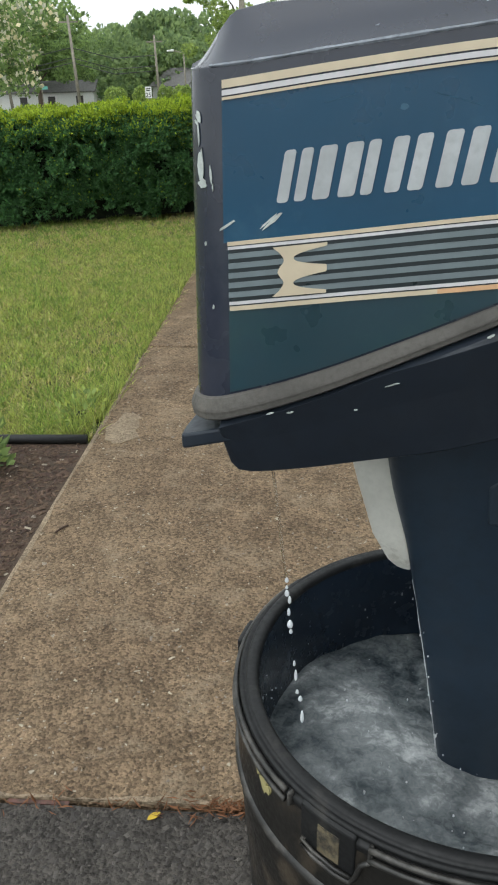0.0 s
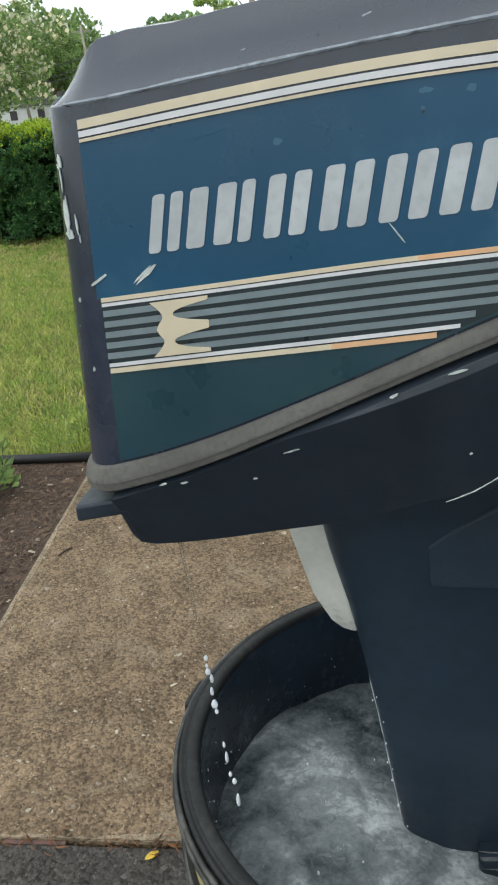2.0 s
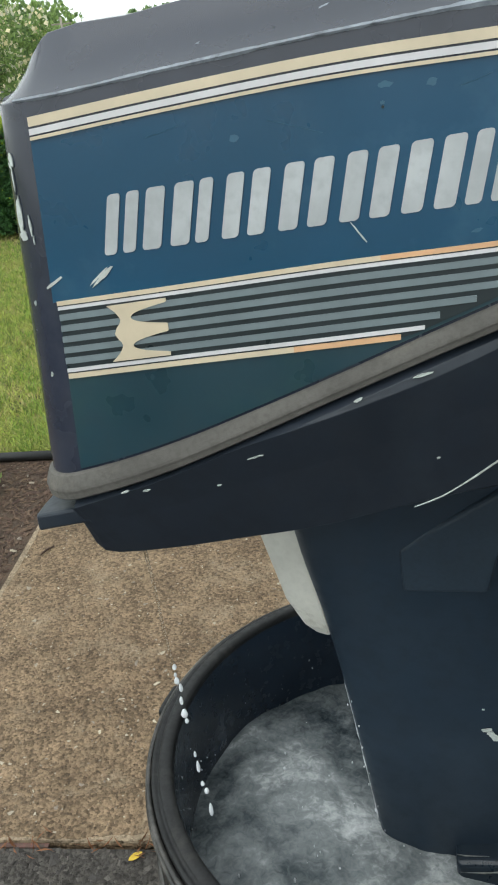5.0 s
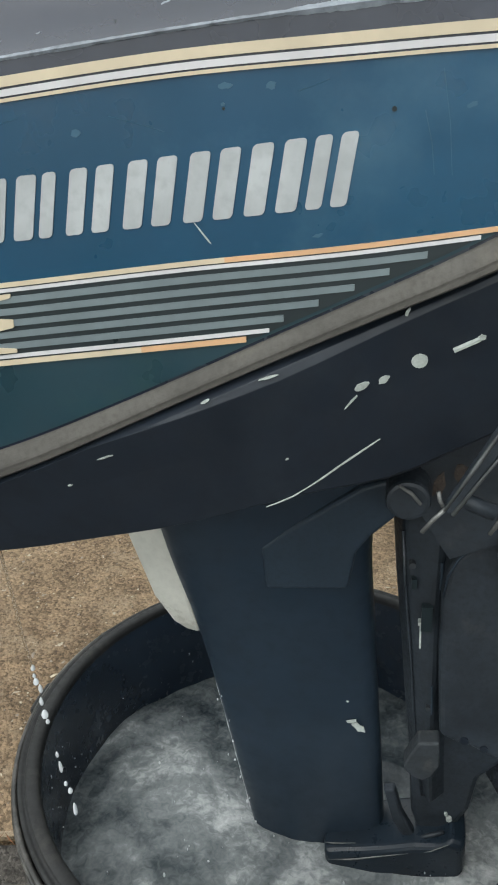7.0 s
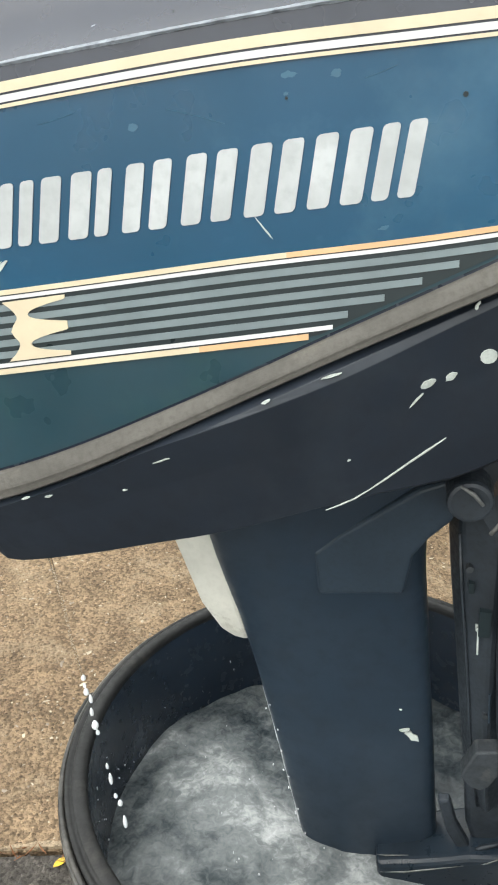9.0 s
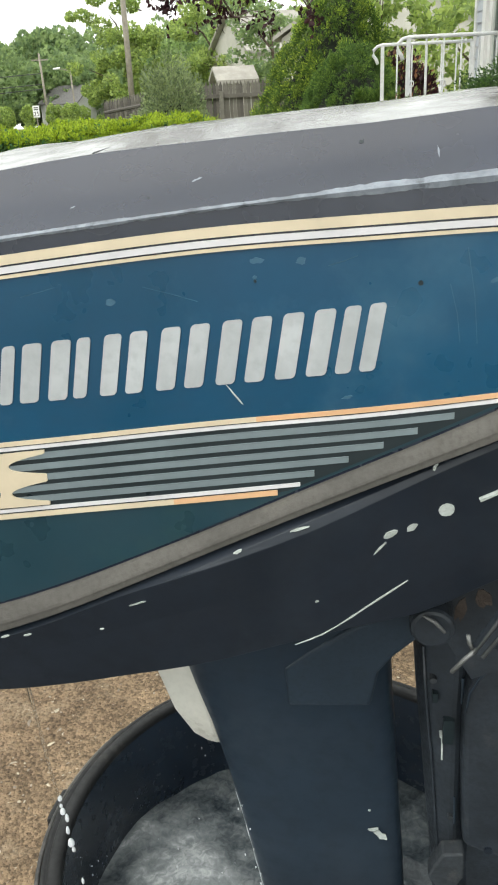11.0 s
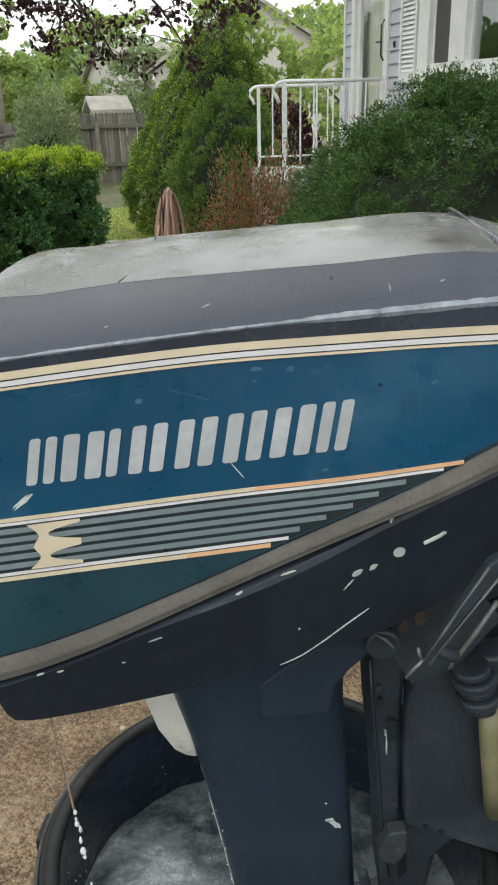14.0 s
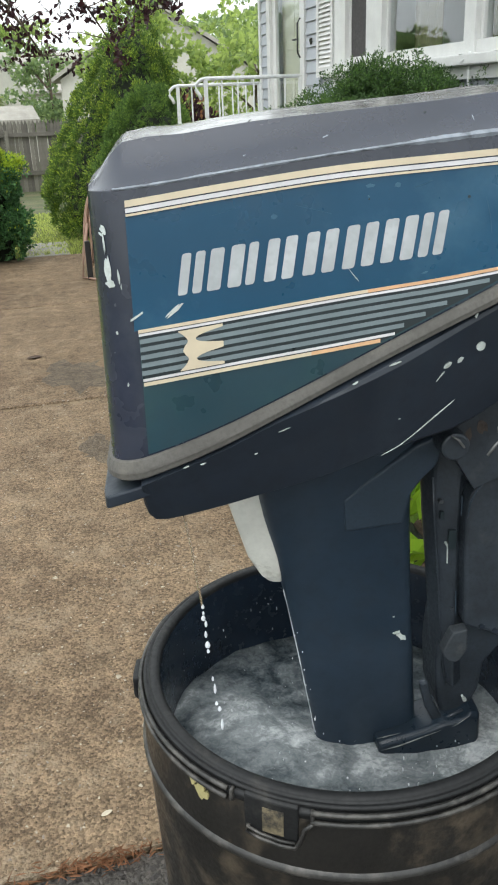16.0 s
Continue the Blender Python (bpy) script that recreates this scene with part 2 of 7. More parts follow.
SOIL = mat("dark_mulch_soil", (0.078, 0.052, 0.034), 0.9, vary=0.4, scale=9, fine=80, bump=0.9)
BARK = mat("bark_mulch_chip", (0.11, 0.07, 0.047), 0.85, vary=0.4, scale=40, bump=0.3, per="island")
TURF = mat("lawn_soil", (0.085, 0.1, 0.035), 0.9, vary=0.4, scale=1.3, fine=70, bump=0.5, tint=(0.14, 0.115, 0.065), tint_at=(0.5, 0.68), tint_scale=1.1)
GRASS = leafy("grass_blade", (0.37, 0.47, 0.15), 0.55, 0.45, 0.5)
GRASS_DEEP = leafy("deep_green_blade", (0.25, 0.4, 0.1), 0.5, 0.4, 0.5)
DRYGRASS = leafy("dry_grass_blade", (0.5, 0.47, 0.24), 0.6, 0.2, 0.3)
HEDGE_DARK = leafy("dark_hedge_leaf", (0.085, 0.21, 0.09), 0.4, 0.35)
HEDGE_NEW = leafy("new_growth_hedge_leaf", (0.34, 0.48, 0.06), 0.45, 0.4, 0.4)
ARB_MID = leafy("arborvitae_dark_tip", (0.19, 0.32, 0.08), 0.5, 0.35, 0.35)
ARB_DEEP = leafy("deep_arborvitae_spray", (0.085, 0.17, 0.05), 0.5, 0.3)
ARB = leafy("arborvitae_spray", (0.11, 0.205, 0.05), 0.5, 0.35)
ARB_TIP = leafy("arborvitae_tip", (0.36, 0.5, 0.09), 0.5, 0.4, 0.35)
YEW = leafy("yew_needle", (0.045, 0.1, 0.032), 0.4, 0.15)
YEW_TIP = leafy("yew_tip", (0.1, 0.2, 0.055), 0.4, 0.2, 0.35)
PLUM = leafy("purple_plum_leaf", (0.04, 0.017, 0.024), 0.35, 0.3, 0.45)
REDLEAF = leafy("coppery_shrub_leaf", (0.23, 0.125, 0.08), 0.5, 0.25)
MAPLE = leafy("maple_leaf", (0.225, 0.35, 0.15), 0.5, 0.5)
LIME = leafy("bright_young_leaf", (0.32, 0.45, 0.16), 0.5, 0.45, 0.35)
WOODS = leafy("woodland_leaf", (0.25, 0.37, 0.19), 0.6, 0.5, 0.3)
SILVERLEAF = leafy("silvery_olive_leaf", (0.22, 0.3, 0.17), 0.5, 0.2, 0.35)
BLOSSOM = leafy("white_blossom", (0.75, 0.75, 0.62), 0.6, 0.3, 0.15)
BROADLEAF = leafy("broad_green_leaf", (0.2, 0.36, 0.03), 0.4, 0.3, 0.3)
TRUNK = mat("tree_bark", (0.12, 0.09, 0.065), 0.9, vary=0.4, scale=12, fine=60, bump=0.8)
# near-black colour that puts the shade between leaves into the foliage cores
SHADE = mat("painted_inner_shade", (0.014, 0.02, 0.01), 0.95, vary=0.4, scale=9, fine=60, bump=0.6)
POLE = mat("weathered_pole_wood", (0.3, 0.27, 0.22), 0.85, vary=0.25, scale=3, bump=0.3)
WIRE = mat("utility_cable", (0.06, 0.06, 0.06), 0.6)
FENCE = mat("grey_weathered_picket", (0.16, 0.147, 0.125), 0.85, vary=0.25, scale=4, fine=60, bump=0.4, per="object")
SIDING = mat("grey_aluminium_siding", (0.4, 0.425, 0.46), 0.5, vary=0.08, scale=3, fine=120, bump=0.05, per="")
PALEWALL = mat("pale_clapboard", (0.55, 0.53, 0.47), 0.6, vary=0.1, scale=2, fine=30, bump=0.1)
PALEROOF = mat("pale_weathered_roof", (0.36, 0.34, 0.3), 0.9, vary=0.2, scale=2, bump=0.3)
TRIM = mat("white_painted_trim", (0.68, 0.68, 0.66), 0.5, vary=0.08, scale=6, fine=90, bump=0.05)
CREAMDOOR = mat("cream_painted_door", (0.66, 0.62, 0.5), 0.45, vary=0.05, scale=5, fine=60, bump=0.03)
RAIL = mat("white_painted_iron", (0.76, 0.77, 0.76), 0.4, vary=0.1, scale=25, bump=0.1)
DARK = mat("black_hardware", (0.02, 0.02, 0.02), 0.4)
GLASS = glass("window_glass")
STORMGLASS = glass("thin_storm_pane", ior=1.15)
CURTAIN = mat("beige_curtain", (0.2, 0.16, 0.11), 0.9, vary=0.2, scale=9, bump=0.2)
SCREEN = mat("dark_insect_screen", (0.06, 0.055, 0.055), 0.8, vary=0.15, scale=20, bump=0.1)
# dark plaster colour puts the room's dimness into the paint
ROOM = mat("room_plaster_painted_dim", (0.1, 0.092, 0.08), 0.9)
SHINGLE = mat("grey_roof_shingle", (0.16, 0.155, 0.15), 0.9, vary=0.3, scale=4, bump=0.5)
HOSE = mat("pinkish_garden_hose", (0.37, 0.235, 0.175), 0.5, vary=0.2, scale=14, bump=0.05)
STONE = mat("grey_step_stone", (0.33, 0.31, 0.27), 0.85, vary=0.2, scale=5, bump=0.3)
STRAW = mat("dry_pine_straw", (0.2, 0.085, 0.035), 0.8, vary=0.3, scale=30)
DEADLEAF = mat("pale_dry_leaf", (0.6, 0.53, 0.4), 0.7, vary=0.15, scale=40)
BROWNLEAF = mat("brown_dry_leaf", (0.08, 0.05, 0.035), 0.8, vary=0.2, scale=40)
GOLDLEAF = mat("yellow_fallen_leaf", (0.65, 0.45, 0.04), 0.6, vary=0.2, scale=40)
STREET = mat("grey_street", (0.16, 0.16, 0.165), 0.9, vary=0.1, scale=0.5, bump=0.1)
CARPAINT = mat("dark_teal_car_paint", (0.02, 0.06, 0.075), 0.25, 0.2, vary=0.05, coat=0.6)
CARWHITE = mat("white_car_paint", (0.75, 0.76, 0.78), 0.25, 0.0, vary=0.05, coat=0.6)
TAIL = mat("red_lamp_glass", (0.5, 0.02, 0.02), 0.2)
SIGN = mat("white_sign_face", (0.8, 0.8, 0.78), 0.5, vary=0.05)
GREENSIGN = mat("green_sign_face", (0.15, 0.42, 0.36), 0.5, vary=0.05)

# ---- building helpers ----
rng = np.random.default_rng(7)


def mesh_np(name, verts, faces, smooth=False):
    me = bpy.data.meshes.new(name)
    faces = np.asarray(faces, dtype=np.int32)
    n, k = faces.shape
    me.vertices.add(len(verts))
    me.vertices.foreach_set("co", np.asarray(verts, dtype=np.float32).ravel())
    me.loops.add(n * k)
    me.loops.foreach_set("vertex_index", faces.ravel())
    me.polygons.add(n)
    me.polygons.foreach_set("loop_start", np.arange(0, n * k, k, dtype=np.int32))
    me.polygons.foreach_set("use_smooth", np.full(n, smooth))
    me.update(calc_edges=True)
    me.validate()
    return me


def done(name, bm, material, smooth=False):
    me = bpy.data.meshes.new(name)
    bmesh.ops.recalc_face_normals(bm, faces=bm.faces)
    bm.to_mesh(me)
    bm.free()
    if smooth:
        me.polygons.foreach_set("use_smooth", np.full(len(me.polygons), True))
    me.materials.append(material)
    return me


def part(name, bm, material, parent=None, label="", smooth=False):
    """One mesh object from a bmesh (or a mesh) under a thing or under a part."""
    if isinstance(bm, bmesh.types.BMesh):
        me = done(name, bm, material, smooth)
    else:
        me = bm
        if material and not me.materials:
            me.materials.append(material)
    ob = new(name, me)
    if parent:
        ob.parent = parent
    return tagged(ob, label)


def empty(name, m=None, label="", category="", group="", kind=""):
    ob = new(name)
    ob.empty_display_size = 0.05
    if m:
        ob.matrix_world = m
    return tagged(ob, label, category, group, kind)


def rounded(ob, width=0.003, segments=2, angle=28):
    b = ob.modifiers.new("edge", "BEVEL")
    b.width, b.segments, b.limit_method, b.angle_limit = width, segments, "ANGLE", radians(angle)
    b.harden_normals = False
    return ob


def box(x0, y0, z0, x1, y1, z1, bevel=0.0):
    bm = bmesh.new()
    bmesh.ops.create_cube(bm, size=1)
    for v in bm.verts:
        v.co = Vector((x0 + (v.co.x + 0.5) * (x1 - x0), y0 + (v.co.y + 0.5) * (y1 - y0), z0 + (v.co.z + 0.5) * (z1 - z0)))
    if bevel:
        bmesh.ops.bevel(bm, geom=list(bm.edges), offset=bevel, segments=2, affect="EDGES", profile=0.5)
    return bm


def loft(sections, close=True):
    """Skin over rings of equal length, capped at both ends."""
    bm = bmesh.new()
    rings = [[bm.verts.new(p) for p in s] for s in sections]
    k = len(rings[0])
    for a, b in zip(rings, rings[1:]):
        for i in range(k if close else k - 1):
            j = (i + 1) % k
            bm.faces.new((a[i], a[j], b[j], b[i]))
    if close:
        bm.faces.new(rings[0])
        bm.faces.new(rings[-1][::-1])
    return bm


def tube(points, radius, sides=8, flat=1.0):
    """A round bar along a line; radius may be a list."""
    pts = [Vector(p) for p in points]
    rad = radius if isinstance(radius, (list, tuple)) else [radius] * len(pts)
    rings = []
    up = Vector((0.13, 0.31, 0.94)).normalized()
    for i, p in enumerate(pts):
        d = (pts[min(i + 1, len(pts) - 1)] - pts[max(i - 1, 0)]).normalized()
        a = d.cross(up)
        if a.length < 0.05:
            a = d.cross(Vector((1, 0, 0)))
        a.normalize()
        b = d.cross(a).normalized()
        rings.append([p + (a * math.cos(t) + b * math.sin(t) * flat) * rad[i] for t in (2 * math.pi * k / sides for k in range(sides))])
    return loft(rings)


def revolve(profile, steps=64, centre=(0, 0)):
    """Turns (radius, z) points round the vertical."""
    k = len(profile)
    verts, faces = [], []
    for s in range(steps):
        a = 2 * math.pi * s / steps
        verts += [(centre[0] + r * math.cos(a), centre[1] + r * math.sin(a), z) for r, z in profile]
    for s in range(steps):
        t = (s + 1) % steps
        faces += [(s * k + i, t * k + i, t * k + i + 1, s * k + i + 1) for i in range(k - 1)]
    return mesh_np("turned", verts, faces, True)


def curve(points):
    """A smooth line through (x, y) points as a function."""
    xs, ys = np.array([p[0] for p in points]), np.array([p[1] for p in points])
    slope = np.gradient(ys, xs)

    def at(x):
        x = min(max(x, xs[0]), xs[-1])
        i = min(int(np.searchsorted(xs, x, side="right")) - 1, len(xs) - 2)
        h = xs[i + 1] - xs[i]
        t = (x - xs[i]) / h
        a, b = ys[i] + slope[i] * h * t * (1 - t) ** 2, ys[i + 1] - slope[i + 1] * h * (1 - t) * t ** 2
        k = t * t * (3 - 2 * t)
        return float(a * 1.0 - ys[i] * k + b - ys[i + 1] * (1 - k))

    return at


def leaves(name, P, D, size, width, material, parent=None, label="", fold=0.25, jitter=0.35):
    """Many small four-cornered leaves at P, each pointing along D, as one mesh."""
    n = len(P)
    D = D + rng.normal(0, jitter, (n, 3))
    D /= np.linalg.norm(D, axis=1)[:, None] + 1e-9
    side = np.cross(D, rng.normal(0, 1, (n, 3)))
    side /= np.linalg.norm(side, axis=1)[:, None] + 1e-9
    up = np.cross(side, D)
    s = size * rng.uniform(0.65, 1.35, n)[:, None]
    base = P - D * s * 0.5
    mid = P + up * s * fold * 0.4
    verts = np.stack([base, mid + side * s * width * 0.5, P + D * s * 0.5, mid - side * s * width * 0.5], axis=1).reshape(-1, 3)
    i = np.arange(n)[:, None] * 4
    faces = np.concatenate([i + [[0, 1, 2]], i + [[0, 2, 3]]]).astype(np.int32)
    me = mesh_np(name, verts, faces)
    me.materials.append(material)
    return part(name, me, None, parent, label)


def lumps(d, seed, k=14, sharp=8.0):
    """Uneven swelling over a set of directions."""
    r = np.random.default_rng(seed)
    c = r.normal(0, 1, (k, 3))
    c /= np.linalg.norm(c, axis=1)[:, None]
    return np.max(np.exp(sharp * (d @ c.T - 1)) * r.uniform(0.5, 1.0, k), axis=1)


def dome(n, seed):
    r = np.random.default_rng(seed)
    d = r.normal(0, 1, (n, 3))
    d /= np.linalg.norm(d, axis=1)[:, None]
    return d, r

# ---- ground ----


def fall(x, y):
    """Height of the land: level round the house, falling gently towards the street."""
    return 0.0 if y < 10 else (-0.042 * (y - 10) if y < 25 else (-0.63 - 0.028 * (y - 25) if y < 60 else -1.61 - 0.06 * (y - 60)))


def land(x0, x1, y0, y1, rows, cols=2, drop=0.0):
    bm = bmesh.new()
    grid = []
    for j in range(rows + 1):
        y = y0 + (y1 - y0) * j / rows
        grid.append([bm.verts.new((x0 + (x1 - x0) * i / cols, y, fall(0, y) - drop)) for i in range(cols + 1)])
    for a, b in zip(grid, grid[1:]):
        for i in range(cols):
            bm.faces.new((a[i], a[i + 1], b[i + 1], b[i]))
    return bm


ground = part("ground", land(-400, 400, -200, 700, 180, 8, 0.03), TURF)
tagged(ground, "green lawn and land falling away to the street", "ground", kind="structure")
driveway = part("driveway", box(-12, -8, -0.2, 12, 1.425, -0.004), ASPHALT)
tagged(driveway, "old dark grey asphalt driveway with coarse stones", "driveway", kind="structure")
PATH_L, PATH_R = -0.96, 0.86
path = empty("pavement", None, "brown weathered aggregate concrete path with open joints", "path", kind="structure")
for y0, y1 in ((1.44, 4.605), (4.631, 7.137), (7.158, 9.68)):
    slab = part("slab", box(PATH_L, y0, -0.12, PATH_R, y1, 0.0, 0.01), CONCRETE, path)
pr = random.Random(8)
patch = [(-0.845 + 0.1 * pr.uniform(0.5, 1.25) * math.cos(t), 3.48 + 0.17 * pr.uniform(0.55, 1.3) * math.sin(t)) for t in (2 * math.pi * k / 18 for k in range(18))]
part("mortar_patch", loft([[(x, y, -0.01) for x, y in patch], [(x, y, 0.003) for x, y in patch]]), PATCH, path, "pale mortar patch at the path edge")
for px, py, rx, ry, seed in ((0.2, 5.1, 0.22, 0.36, 4), (0.17, 3.85, 0.09, 0.2, 6), (0.42, 4.4, 0.08, 0.16, 9)):
    rr = random.Random(seed)
    ring = [(px + rx * rr.uniform(0.55, 1.2) * math.cos(t), py + ry * rr.uniform(0.55, 1.2) * math.sin(t)) for t in (2 * math.pi * k / 22 for k in range(22))]
    part("damp_patch", loft([[(x, y, -0.01) for x, y in ring], [(x, y, 0.0012) for x, y in ring]]), DAMP, path, "damp darker patch on the concrete")


def chipped_edge(along, across, width, seed, n=90):
    """A pale crumbled strip along an edge of the concrete: (start, end) along it, the edge's place across it."""
    rr = random.Random(seed)
    a, b = [], []
    w = width
    for k in range(n + 1):
        w = min(width * 1.6, max(width * 0.15, w + rr.uniform(-0.45, 0.45) * width))
        t = along[0] + (along[1] - along[0]) * k / n
        a.append((t, across))
        b.append((t, across + w))
    return a + b[::-1]


for pts, swap in ((chipped_edge((1.46, 4.5), PATH_L + 0.002, 0.012, 3), True), (chipped_edge((PATH_L + 0.02, PATH_R - 0.3), 1.4415, 0.012, 5), False)):
    ring = [(c, t) if swap else (t, c) for t, c in pts]
    part("crumbled_edge", loft([[(x, y, -0.012) for x, y in ring], [(x, y, 0.0014) for x, y in ring]]), PATCH, path, "pale crumbled edge of the concrete")
joint_dirt = part("joint_fill", box(PATH_L + 0.01, 1.43, -0.12, PATH_R - 0.01, 9.67, -0.03), SOIL, path, "dark soil in the joints")
bed_left = part("mulch_bed", box(-6, 0.9, -0.2, PATH_L - 0.004, 3.325, -0.012), SOIL)
tagged(bed_left, "dark brown bark mulch bed beside the path", "flower bed", kind="structure")
bed_right = part("mulch_bed", box(PATH_R + 0.004, 1.43, -0.2, 2.75, 9.5, -0.01), SOIL)
tagged(bed_right, "dark mulch planting bed along the house", "flower bed", kind="structure")
edging = part("bed_edging", tube([(-6, 3.34, 0.0), (-3, 3.325, 0.004), (-1.6, 3.325, 0.006), (-0.975, 3.335, 0.006)], 0.021, 10), DARK, None, "", True)
tagged(edging, "black plastic edging strip between lawn and mulch", "garden edging")
street = part("road", land(-160, -2, 27, 36, 4, 4, -0.02), STREET)
street.matrix_world = pose(-6, 8, -0.05, 0, 0, 22)
tagged(street, "pale grey asphalt street beyond the lawn", "street", kind="structure")


def scatter_chips(name, n, x0, x1, y0, y1, size, material, label, category, z=0.0, flat=0.5, tall=0.3):
    """Loose small stones or chips lying on the ground."""
    c = np.stack([rng.uniform(x0, x1, n), rng.uniform(y0, y1, n), np.full(n, z)], 1)
    a = rng.uniform(0, 2 * np.pi, n)
    s = size * rng.lognormal(0, 0.45, n)
    t = s * flat * rng.uniform(0.5, 1.0, n)
    ux = np.stack([np.cos(a), np.sin(a), rng.normal(0, 0.15, n)], 1) * s[:, None]
    uy = np.stack([-np.sin(a), np.cos(a), rng.normal(0, 0.15, n)], 1) * t[:, None]
    up = np.zeros((n, 3))
    up[:, 2] = s * tall
    v = np.stack([c - ux - uy, c + ux - uy * 0.7, c + ux * 0.8 + uy, c - ux * 0.9 + uy, c + up + ux * 0.2, c + up * 0.8 - ux * 0.3], 1).reshape(-1, 3)
    i = np.arange(n)[:, None] * 6
    f = np.concatenate([i + [q] for q in ([0, 1, 4], [0, 4, 5], [1, 2, 4], [2, 3, 5], [2, 5, 4], [3, 0, 5])])
    me = mesh_np(name, v, f)
    me.materials.append(material)
    return tagged(part(name, me, None), label, category, kind="stuff")


scatter_chips("path_pebbles", 9000, PATH_L + 0.02, PATH_R - 0.05, 1.46, 5.0, 0.003, PEBBLE, "pale pebbles exposed in the worn concrete", "pebbles", -0.0004, 0.75, 0.16)
scatter_chips("asphalt_stones", 9000, -1.6, 1.2, 0.75, 1.425, 0.0046, GRIT, "coarse grey stones in the asphalt", "asphalt stones", -0.004, 0.8, 0.3)
scatter_chips("mulch_grit", 260, -2.0, PATH_L - 0.01, 1.5, 3.3, 0.006, PEBBLE, "pale bits among the mulch", "mulch bits", -0.008, 0.7, 0.4)
scatter_chips("bark_mulch", 16000, -2.4, PATH_L - 0.02, 1.5, 3.31, 0.009, BARK, "loose dark bark mulch", "mulch", -0.01, 0.4, 0.3)
scatter_chips("bark_mulch", 4000, PATH_R + 0.02, 2.0, 1.5, 9.3, 0.016, BARK, "loose dark bark mulch", "mulch", -0.008, 0.4, 0.3)


def lawn(name, n, x0, x1, y0, y1, height, material, label, keep=None, lean=0.5):
    x, y = rng.uniform(x0, x1, n), y0 + (y1 - y0) * rng.uniform(0, 1, n) ** 1.25
    if keep is not None:
        k = keep(x, y)
        x, y = x[k], y[k]
        n = len(x)
    z = np.array([fall(0, b) for b in y]) - 0.03
    patch = 0.75 + 0.45 * np.sin(x * 2.1 + 1.3 * np.sin(y * 1.7)) * np.sin(y * 1.9 + x)
    h = height * rng.uniform(0.5, 1.3, n) * patch + 0.025
    a = rng.uniform(0, 2 * np.pi, n)
    w = 0.0013 + 0.00034 * y
    side = np.stack([np.cos(a), np.sin(a), np.zeros(n)], 1) * w[:, None]
    tip = np.stack([rng.normal(0, lean, n) * h, rng.normal(0, lean, n) * h, h], 1)
    p = np.stack([x, y, z], 1)
    mid = p + tip * 0.55
    mid[:, 2] += h * 0.12
    v = np.stack([p - side, p + side, mid + side * 0.8, mid - side * 0.8, p + tip], 1).reshape(-1, 3)
    i = np.arange(n)[:, None] * 5
    f = np.concatenate([i + [q] for q in ([0, 1, 2], [0, 2, 3], [3, 2, 4])])
    me = mesh_np(name, v, f)
    me.materials.append(material)
    return tagged(part(name, me, None), label, "grass", kind="stuff")


on_lawn = lambda x, y: (x < PATH_L - 0.012 + 0.05 * np.sin(y * 5.1) * (np.sin(y * 13) > 0.3)) & ((y > 3.375) | (x < -6))
bare = lambda x, y: rng.uniform(0, 1, len(x)) < np.clip(1.1 - 0.95 * np.clip((y - 7.0 - 0.3 * np.sin(x * 3)) / 1.2, 0, 1), 0.12, 1) * (0.75 + 0.25 * np.sin(x * 4.3 + 2 * np.sin(y * 2.7)) * np.sin(y * 3.9 + x))
on_thin = lambda x, y: on_lawn(x, y) & bare(x, y)
tuft_x, tuft_y = rng.uniform(-4.6, -0.9, 900), rng.uniform(3.38, 9.4, 900)


def in_tufts(x, y):
    """Blades that stand close together in clumps."""
    near = np.zeros(len(x), bool)
    for k in range(0, len(x), 6000):
        near[k:k + 6000] = ((x[k:k + 6000, None] - tuft_x) ** 2 + (y[k:k + 6000, None] - tuft_y) ** 2).min(1) < 0.0032
    return near & on_lawn(x, y)


lawn("lawn_grass", 170000, -4.6, -0.9, 3.38, 9.4, 0.03, GRASS, "short mown green lawn with thin patches", on_thin, 0.75)
lawn("grass_tufts", 90000, -4.6, -0.9, 3.38, 9.4, 0.04, GRASS_DEEP, "longer darker tufts in the lawn", in_tufts, 0.6)
lawn("dry_grass", 45000, -4.6, -0.9, 3.38, 9.4, 0.02, DRYGRASS, "dry straw-coloured blades among the lawn", on_lawn, 0.9)
lawn("lawn_grass", 16000, -0.2, 3.0, 9.75, 16, 0.05, GRASS, "green lawn behind the hedge gap")
lawn("lawn_grass", 12000, -9, -3.6, 7.5, 16, 0.05, GRASS, "green lawn beyond the end of the hedge")
lawn("edge_weeds", 1500, -1.12, -0.93, 3.4, 7.6, 0.075, GRASS, "longer grass hanging over the path edge", lambda x, y: x < -0.95)

# ---- outboard motor ----
# Its own axes: u forward along the cover's side, w across it away from the road side, z up from the cover's middle.
U, W = Vector((0.9825, -0.1863, 0)), Vector((0.1863, 0.9825, 0))
MOTOR = Matrix.Translation((0, 0.7128, 1.40)) @ Matrix(((U.x, W.x, 0, 0), (U.y, W.y, 0, 0), (0, 0, 1, 0), (0, 0, 0, 1)))
motor = empty("outboard_motor", MOTOR, "old dark blue outboard boat motor running in a water-filled can", "outboard motor")
TUMBLE, MIDW = 0.0919, 0.145

